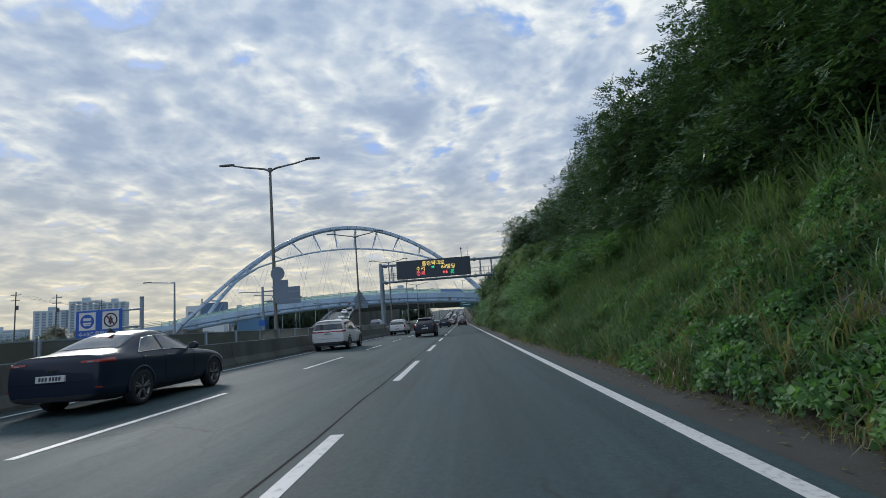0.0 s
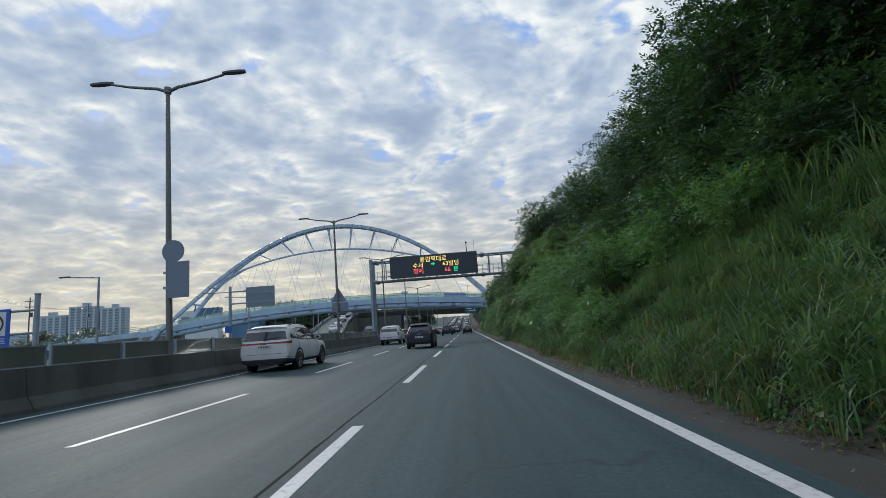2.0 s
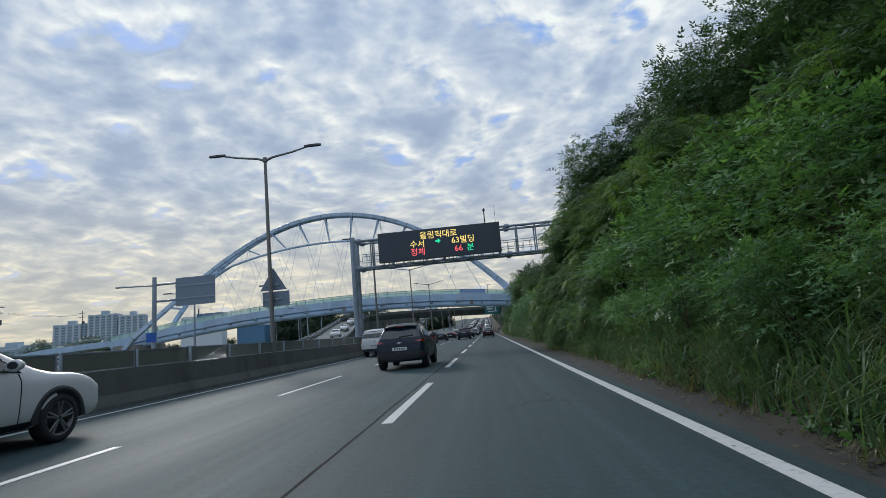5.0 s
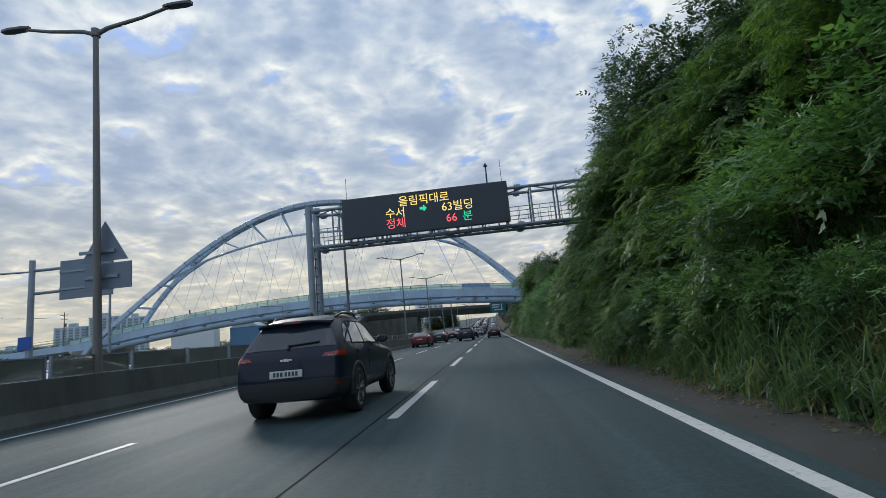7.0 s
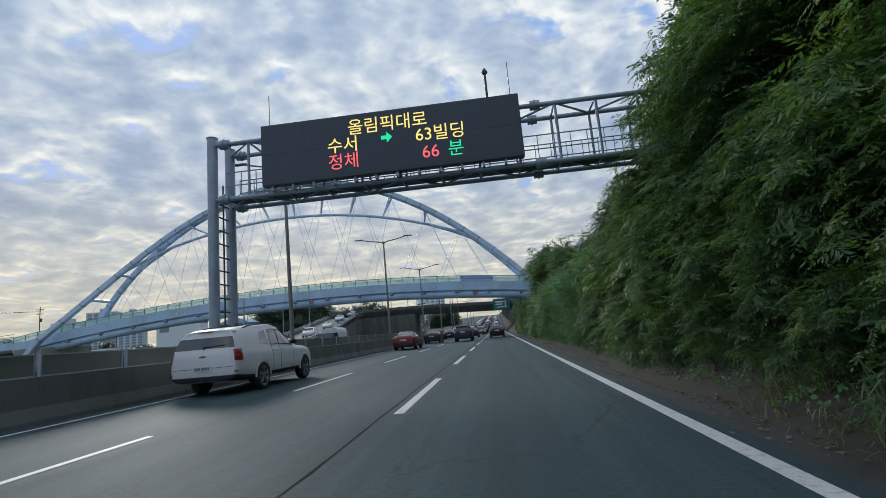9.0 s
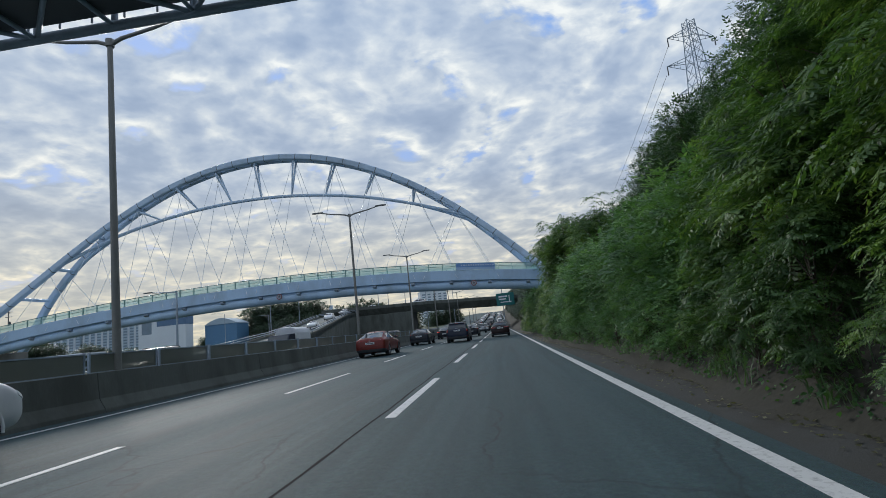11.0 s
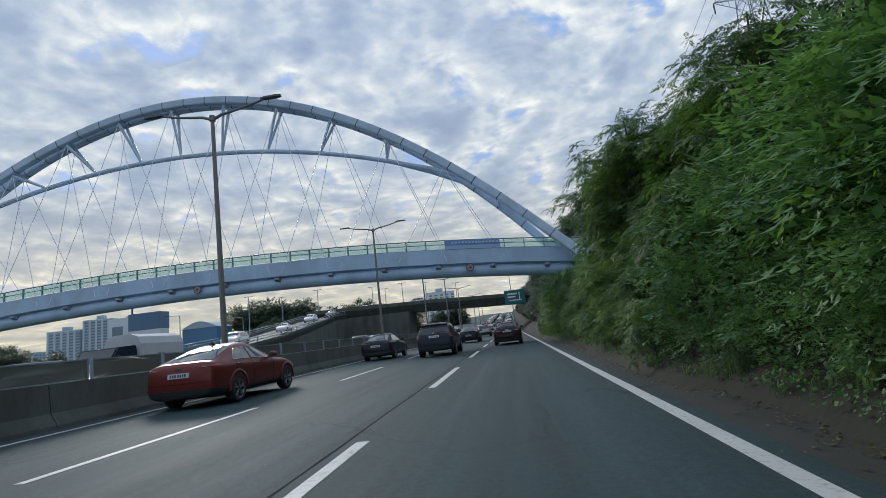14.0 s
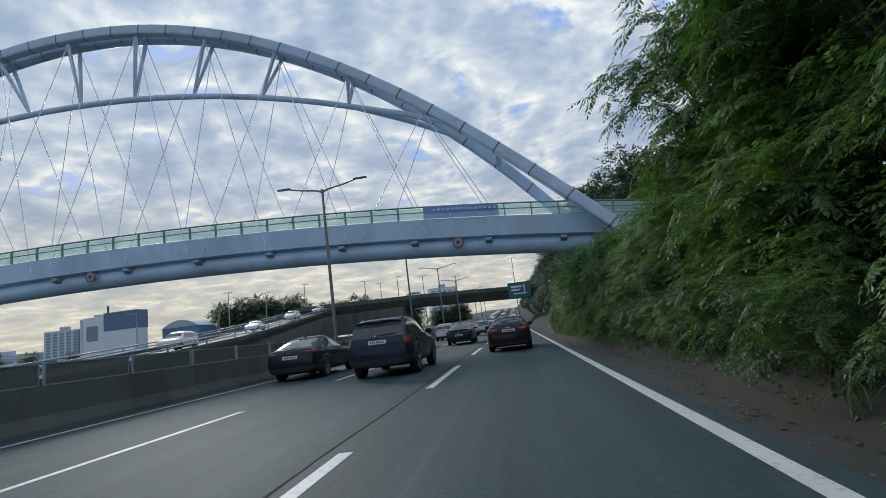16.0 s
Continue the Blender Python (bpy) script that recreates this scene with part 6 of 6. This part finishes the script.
def crown(name, h, r, n, shape, size, material, seed, low=0.12, lobes=16, droop=0.1, flat=0.45, puff=(0.28, 0.48)):
    """A crown of many leaves on uneven lobes between low*h and h."""
    g = np.random.default_rng(seed)
    c = unit(g.normal(size=(lobes, 3)))
    zc = 0.5 * (low + 1.0) * h
    half = 0.5 * (1 - low) * h
    lobe_c = c * np.array([r * 0.74, r * 0.74, half * 0.80]) * g.uniform(0.45, 1.05, (lobes, 1)) + np.array([0, 0, zc])
    lobe_r = g.uniform(*puff, lobes) * min(r, half)
    which = g.integers(0, lobes, n)
    d = unit(g.normal(size=(n, 3)) + np.array([0, 0, 0.15]))
    p = lobe_c[which] + d * (lobe_r[which] * g.uniform(0.55, 1.05, n) ** 0.6)[:, None]
    keep = p[:, 2] > low * h * 0.4
    p, d, which = p[keep], d[keep], which[keep]
    out = 0.75 * d + 0.5 * unit(p - np.array([0, 0, zc * 0.8])) + g.normal(0, 0.75, p.shape)
    out = unit(out * np.array([1, 1, flat]) + np.array([0, 0, 0.10 - droop * 0.5]))
    ups = np.array([0, 0, 1.0]) + 0.3 * d + g.normal(0, 0.22, p.shape)
    v, q = scatter(*shape, p, out, ups, size * g.uniform(0.5, 1.3, len(p)))
    return leaf_mesh(name, v, q, material), lobe_c


def rosette_crown(name, h, r, n, shape, size, material, seed, low=0.05, lobes=14, each=8):
    """Tiers of feathered leaves: each shoot ends in a loose rosette of them."""
    g = np.random.default_rng(seed)
    zc, half = 0.5 * (low + 1.0) * h, 0.5 * (1 - low) * h
    c = unit(g.normal(size=(lobes, 3)))
    lobe_c = c * np.array([r * 0.68, r * 0.68, half * 0.78]) * g.uniform(0.35, 1.05, (lobes, 1)) + np.array([0, 0, zc])
    lobe_r = g.uniform(0.26, 0.46, lobes) * r
    which = g.integers(0, lobes, n)
    d = unit(g.normal(size=(n, 3)) + np.array([0, 0, 0.25]))
    p = lobe_c[which] + d * (lobe_r[which] * g.uniform(0.25, 1.0, n) ** 0.5)[:, None]
    p = p[p[:, 2] > low * h * 0.5 + 0.1]
    k = len(p)
    lean = unit(np.stack([p[:, 0], p[:, 1], 1.5 * np.ones(k) * r], -1) + g.normal(0, 0.45, (k, 3)))
    side = unit(np.cross(lean, g.normal(size=(k, 3))))
    other = np.cross(lean, side)
    turn = 2 * math.pi * (np.arange(each) / each)[None] + g.uniform(0, 6.28, (k, 1)) + g.normal(0, 0.45, (k, each))
    up = g.uniform(-0.35, 0.40, (k, each))
    axis = np.cos(turn)[..., None] * side[:, None] + np.sin(turn)[..., None] * other[:, None] + up[..., None] * lean[:, None] + np.array([0, 0, -0.08])
    ups = np.repeat(lean[:, None], each, 1) + g.normal(0, 0.14, (k, each, 3))
    shoot = np.repeat(size * g.uniform(0.6, 1.2, k), each) * g.uniform(0.55, 1.2, k * each)
    v, q = scatter(*shape, np.repeat(p, each, 0) + g.normal(0, 0.03, (k * each, 3)), axis.reshape(-1, 3), ups.reshape(-1, 3), shoot)
    return leaf_mesh(name, v, q, material), lobe_c


def limbs(h, r, lobe_c, seed, trunk_r):
    """A tapered trunk with boughs out to the lobes of the crown."""
    g = random.Random(seed)
    t = Shape()
    bend = (g.uniform(-0.3, 0.3), g.uniform(-0.3, 0.3))
    t.tube([(bend[0] * f * f, bend[1] * f * f, f * h * 0.8) for f in span(0, 1, 6)], [trunk_r * (1 - 0.75 * f) for f in span(0, 1, 6)], 8)
    b = Shape()
    for c in lobe_c:
        f = min(0.75, max(0.12, c[2] / h - 0.25))
        a = Vector((bend[0] * f * f, bend[1] * f * f, f * h * 0.8))
        e = Vector(tuple(c))
        mid = a.lerp(e, 0.5) + Vector((0, 0, 0.12 * h * 0.5))
        b.tube([a, mid, e], [trunk_r * 0.42, trunk_r * 0.26, trunk_r * 0.08], 5)
    return t, b


def make_tree(name, label, h, r, n, shape, size, material, seed, trunk_r=0.12, low=0.12, lobes=16, category="tree", group=""):
    o = thing(name, label, category, group)
    make = rosette_crown if shape is FROND else crown
    me, lobe_c = make("crown", h, r, n, shape, size, material, seed, low, lobes)
    t, b = limbs(h, r, lobe_c, seed, trunk_r)
    part("trunk", t, BARK, o)
    part("branchwork", b, BARK, o)
    part("crown", me, None, o)
    return o


PINNATE = [make_tree("pinnate_tree", "young green tree with long feathered leaves beside the road", 7.0, 2.3, 265, FROND, 0.54, LEAF_PINNATE, 20 + i, 0.08, 0.03, 22, group="feather-leaved trees") for i in range(3)]
DARK = [make_tree("broadleaf_tree", "tall dark green broadleaf tree on the embankment", 10.5, 3.1, 3700, TWIG, 0.50, LEAF_DARK, 40 + i, 0.20, 0.10, 40, group="embankment trees") for i in range(3)]
BUSH = [make_tree("bush", "bright green leafy bush on the slope", 2.4, 1.35, 560, TWIG, 0.31, LEAF_BUSH, 61 + i, 0.035, 0.0, 16, "bush", "slope bushes") for i in range(3)]
SPROUT = [make_tree("feather_leaved_bush", "low green bush of long feathered leaves", 2.4, 1.35, 80, FROND, 0.46, LEAF_PINNATE, 70 + i, 0.035, 0.0, 16, "bush", "feather-leaved bushes") for i in range(2)]
FAR = [make_tree("far_tree", "dark green tree in the distance", 12.0, 4.6, 3600, TWIG, 0.92, LEAF_FAR, 80 + i, 0.25, 0.06, 34, group="distant trees") for i in range(2)]
SHADE = [make_tree("understory_bush", "dark green leafy understory bush beneath the trees", 3.2, 1.7, 700, TWIG, 0.46, LEAF_DARK, 100 + i, 0.05, 0.0, 18, "bush", "understory bushes") for i in range(2)]
used = set()
dice = random.Random(11)


def plant(kinds, x, y, s, z=None, sz=1.0):
    """Set one tree of a kind on the ground; the first use takes the original."""
    k = dice.choice(kinds)
    m = pose(x, y, bank_z(x, y) - 0.05 if z is None else z, 0, 0, dice.uniform(0, 360)) @ Matrix.Diagonal((s, s, s * sz, 1))
    if k.name not in used:
        used.add(k.name)
        k.matrix_basis = m
        return k
    o = copy_thing(k, Matrix())
    o.matrix_basis = m
    return o


# dark trees along the crest
y = -9.0
while y < 118:
    near = 0.97 if y < 27 else (0.84 if y < 46 else (0.95 if y < 66 else (0.90 if y < 84 else 0.74)))
    plant(DARK, 10.2 + dice.uniform(-0.9, 0.9) + (2.2 if 66 < y else 0.0), y, near * dice.uniform(0.9, 1.1))
    plant(DARK, 13.5 + dice.uniform(-1, 1), y + 2.2, (1.2 if y < 64 else 0.95) * near * dice.uniform(0.9, 1.1))
    y += dice.uniform(3.4, 4.4)
# feathered trees close to the road: (from, to, height scale, distance of the row from the foot)
for a, b, s, off, gap in ((27, 36, 0.52, 2.9, 1.8), (36, 46, 0.78, 3.2, 1.7), (46, 52, 0.86, 3.2, 1.6), (52, 59, 0.95, 3.2, 1.6), (59, 63, 0.74, 3.0, 1.6), (63, 70, 0.55, 4.2, 1.6), (70, 81, 0.44, 2.9, 1.5), (81, 88, 0.80, 3.2, 1.5), (88, 93.5, 1.06, 2.2, 1.6), (93.5, 98, 0.62, 3.2, 1.5), (98, 110, 0.44, 2.8, 1.5), (84, 97, 0.62, 5.2, 1.8), (118, 200, 0.7, 4.5, 3.4)):
    y = a
    while y < b:
        plant(PINNATE, foot_x(y) + off + dice.uniform(-0.3, 0.4), y, s * dice.uniform(0.88, 1.12))
        y += gap * dice.uniform(0.8, 1.2)
for x, y, s in ((7.6, 50.8, 0.92), (7.8, 53.4, 0.88), (9.4, 58.0, 0.95), (9.6, 62.0, 0.9), (9.8, 66.0, 0.8), (9.9, 72.0, 0.62), (10.0, 76.0, 0.72), (9.9, 80.0, 0.72), (9.6, 86.0, 0.58), (9.4, 104.0, 0.55)):
    plant(DARK, x, y, s)
# bushes along the foot and on the slope
y = 19.0
while y < 130:
    low_kind = BUSH if y < 44 or 62 < y < 80 else SPROUT
    plant(low_kind, foot_x(y) + 0.70 + dice.uniform(-0.1, 0.3), y, dice.uniform(0.5, 0.8) * (0.8 if y < 26 else 1.0))
    if y > 22:
        plant(low_kind, foot_x(y) + 2.0 + dice.uniform(-0.2, 0.4), y + 0.5, dice.uniform(0.9, 1.4))
    y += dice.uniform(1.3, 1.9)
for i in range(16):
    plant(BUSH, 5.8 + dice.uniform(-0.7, 0.8), 17.0 + 1.2 * i + dice.uniform(-0.4, 0.4), dice.uniform(0.6, 1.0))
for i in range(10):
    plant(BUSH, 5.2 + dice.uniform(-1, 1.6), 107 + 1.2 * i, dice.uniform(1.1, 1.6))
y = -9.0
while y < 70:
    plant(SHADE, 8.3 + dice.uniform(-0.4, 0.5), y, dice.uniform(0.8, 1.15))
    plant(SHADE, 11.0 + dice.uniform(-0.6, 0.6), y + 0.8, dice.uniform(1.0, 1.4))
    y += dice.uniform(1.5, 2.1)
y = 40.0
while y < 122:
    low_kind = BUSH if 62 < y < 80 else SPROUT
    plant(low_kind, foot_x(y) + 0.30 + dice.uniform(-0.08, 0.15), y, dice.uniform(0.42, 0.62))
    plant(low_kind, foot_x(y) + 1.4 + dice.uniform(-0.2, 0.3), y + 0.4, dice.uniform(0.9, 1.3))
    y += dice.uniform(1.2, 1.6)
for i in range(26):
    plant(BUSH, foot_x(62.5 + 0.36 * i) + dice.uniform(0.9, 3.0), 62.5 + 0.36 * i, dice.uniform(0.65, 1.0))
for i in range(26):
    plant(BUSH, foot_x(66 + 0.55 * i) + dice.uniform(1.2, 4.2), 66 + 0.55 * i, dice.uniform(0.6, 0.9))
# beyond the footbridge on the right
y = 122.0
while y < 420:
    plant(FAR, 10.5 + dice.uniform(-1.5, 3.0), y, dice.uniform(0.75, 0.95))
    y += dice.uniform(5.0, 8.0)
y = 126.0
while y < 330:
    plant(FAR, foot_x(y) + 2.2 + dice.uniform(-0.3, 1.6), y, dice.uniform(0.26, 0.42))
    y += dice.uniform(3.0, 4.6)
# distant trees on the left
for x0, x1, y0, n, s in ((-86, -64, 230, 15, 1.45), (-80, -62, 218, 8, 0.9), (-64, -50, 240, 7, 1.25), (-70, -58, 232, 4, 0.9), (-56, -47, 262, 3, 1.5), (-46, -36, 268, 3, 1.2), (-176, -139, 208, 11, 0.95), (-260, -130, 300, 16, 0.9), (-34, -20, 300, 4, 1.0), (-330, -200, 380, 14, 1.0), (-118, -96, 130, 6, 0.55)):
    for i in range(n):
        x = x0 + (x1 - x0) * (i + dice.random() * 0.6) / n
        plant(FAR, x, y0 + dice.uniform(-6, 6), s * dice.uniform(0.75, 1.15), -0.5)
for i in range(26):
    plant(FAR, -31 - 0.8 * i + dice.uniform(-2, 2), 30 + 4.4 * i, dice.uniform(0.16, 0.26), -0.4)

# ---- grass, vines and litter on the slope ----


def bank_points(n, x0, x1, y0, y1, g, power=1.0):
    y = g.uniform(y0, y1, n)
    x = np.array([foot_x(v) for v in y]) + x0 + (x1 - x0) * g.random(n) ** power
    z = np.array([bank_z(a, b) for a, b in zip(x, y)])
    return np.stack([x, y, z], -1)


def tufts(name, label, n, area, length, material, seed, each=14, lean=0.8, power=1.0):
    """Tufts of long arching grass blades, three pieces a blade."""
    g = np.random.default_rng(seed)
    c = bank_points(n, *area, g, power)
    clump = np.array([noise.noise(Vector((a * 0.7, b * 0.7, 0.0))) for a, b, _ in c])
    keep = clump > g.uniform(-0.6, 0.15, n)
    c, clump = c[keep], clump[keep]
    p = np.repeat(c, each, 0) + np.stack([g.normal(0, 0.07, len(c) * each), g.normal(0, 0.07, len(c) * each), np.zeros(len(c) * each)], -1)
    k = len(p)
    tall = np.repeat(g.uniform(0.6, 1.3, len(c)) * (1 + 0.4 * np.clip(clump, -0.4, 0.6)), each)
    L = length * tall * g.uniform(0.6, 1.15, k)
    d = unit(np.stack([g.normal(-0.35, 0.8, k), g.normal(0, 0.8, k), np.zeros(k)], -1))
    side = np.stack([-d[:, 1], d[:, 0], np.zeros(k)], -1) * (0.005 + 0.006 * g.random(k))[:, None] * (length / 0.5) ** 0.5
    up = np.array([0, 0, 1.0])
    bow = (lean * g.uniform(0.35, 1.5, k))[:, None]
    s3 = L[:, None] / 3
    q0 = p - up * 0.03
    q1 = q0 + s3 * unit(up + 0.25 * bow * d)
    q2 = q1 + s3 * unit(up * (1.0 - 0.45 * bow) + 0.8 * bow * d)
    q3 = q2 + s3 * unit(up * (0.55 - 1.0 * bow) + 1.0 * bow * d)
    v = np.stack([q0 - side, q0 + side, q1 + side, q1 - side, q2 + side * 0.8, q2 - side * 0.8, q3 + side * 0.12, q3 - side * 0.12], 1).reshape(-1, 3)
    o = (np.arange(k) * 8)[:, None]
    q = np.concatenate([o + np.array([[0, 1, 2, 3]]), o + np.array([[3, 2, 4, 5]]), o + np.array([[5, 4, 6, 7]])])
    return tagged(new(name, leaf_mesh(name, v, q, material)), label, "grass", kind="stuff")


def vines(name, label, n, area, size, seed, thick=0.35):
    """Broad vine leaves lying over mounds on the slope."""
    g = np.random.default_rng(seed)
    p = bank_points(n, *area, g)
    mound = np.array([noise.noise(Vector((a * 0.8, b * 0.8, 3.0))) + 0.5 * noise.noise(Vector((a * 2.3, b * 2.3, 1.0))) for a, b, _ in p])
    keep = mound > g.uniform(-1.0, -0.05, n)
    p, mound = p[keep], mound[keep]
    out = np.array([-0.6, 0, 0.8])
    p = p + out * (np.clip(mound + 0.3, 0, 1.2) * thick * g.uniform(0.5, 1.1, len(p)))[:, None]
    up = out + g.normal(0, 0.45, p.shape)
    axis = np.array([-0.35, 0, -0.35]) + g.normal(0, 0.7, p.shape)
    leaf = np.array(diamond(np.zeros(3), (1, 0, 0), (0, 1, 0), (0, 0, 1), 1.0, 0.42))
    v, q = scatter(leaf, np.array([[0, 1, 2, 3]]), p, axis, up, size * g.uniform(0.6, 1.3, len(p)))
    return tagged(new(name, leaf_mesh(name, v, q, VINE)), label, "vines", kind="stuff")


tufts("grass", "long green grass arching down the slope", 5900, (0.0, 4.7, 6.0, 46), 0.78, GRASS, 1)
tufts("grass", "sparse green grass among the vines", 900, (0.05, 4.6, -8, 6.5), 0.6, GRASS, 12)
tufts("dry_grass", "pale dry blades among the green grass", 1600, (-0.05, 4.6, 0, 46), 0.72, STRAW, 13, 8, 1.0)
tufts("grass", "green grass at the foot of the trees", 900, (0.15, 1.3, 44, 125), 0.45, GRASS, 2, 10, 0.9)
tufts("dry_grass", "dry straw grass along the shoulder", 750, (-0.1, 0.35, -8, 48), 0.38, STRAW, 3, 8, 1.1)
tufts("reeds", "tall pale grass on the crest of the slope", 420, (3.4, 5.2, 4, 30), 1.5, GRASS, 4, 10, 0.55)
vines("ivy", "bright green vine leaves over the slope", 110000, (0.0, 4.8, -6, 10.5), 0.085, 5, 0.5)
vines("ivy", "small green weed leaves under the grass", 110000, (0.0, 4.7, 5, 44), 0.065, 6, 0.22)
vines("ivy", "green creeping leaves at the foot of the trees", 34000, (0.1, 1.8, 40, 118), 0.055, 8, 0.30)
# dead leaves and grit on the shoulder
g = np.random.default_rng(9)
n = 5000
yy = g.uniform(-6, 115, n)
xx = np.array([foot_x(v) for v in yy]) - np.abs(g.normal(0.0, 0.28, n)) + 0.15
pp = np.stack([xx, yy, np.array([road_z(2.1, v) for v in yy]) + 0.012 + 0.03 * np.clip(xx - 2.5, 0, 2)], -1)
leaf = np.array(diamond(np.zeros(3), (1, 0, 0), (0, 1, 0), (0, 0, 1), 1.0, 0.3))
v, q = scatter(leaf, np.array([[0, 1, 2, 3]]), pp, np.stack([g.normal(size=n), g.normal(size=n), 0.1 * g.normal(size=n)], -1), np.array([0, 0, 1.0]) + g.normal(0, 0.25, (n, 3)), g.uniform(0.03, 0.09, n))
tagged(new("leaf_litter", leaf_mesh("leaf_litter", v, q, STRAW)), "dead brown leaves along the shoulder", "litter", kind="stuff")
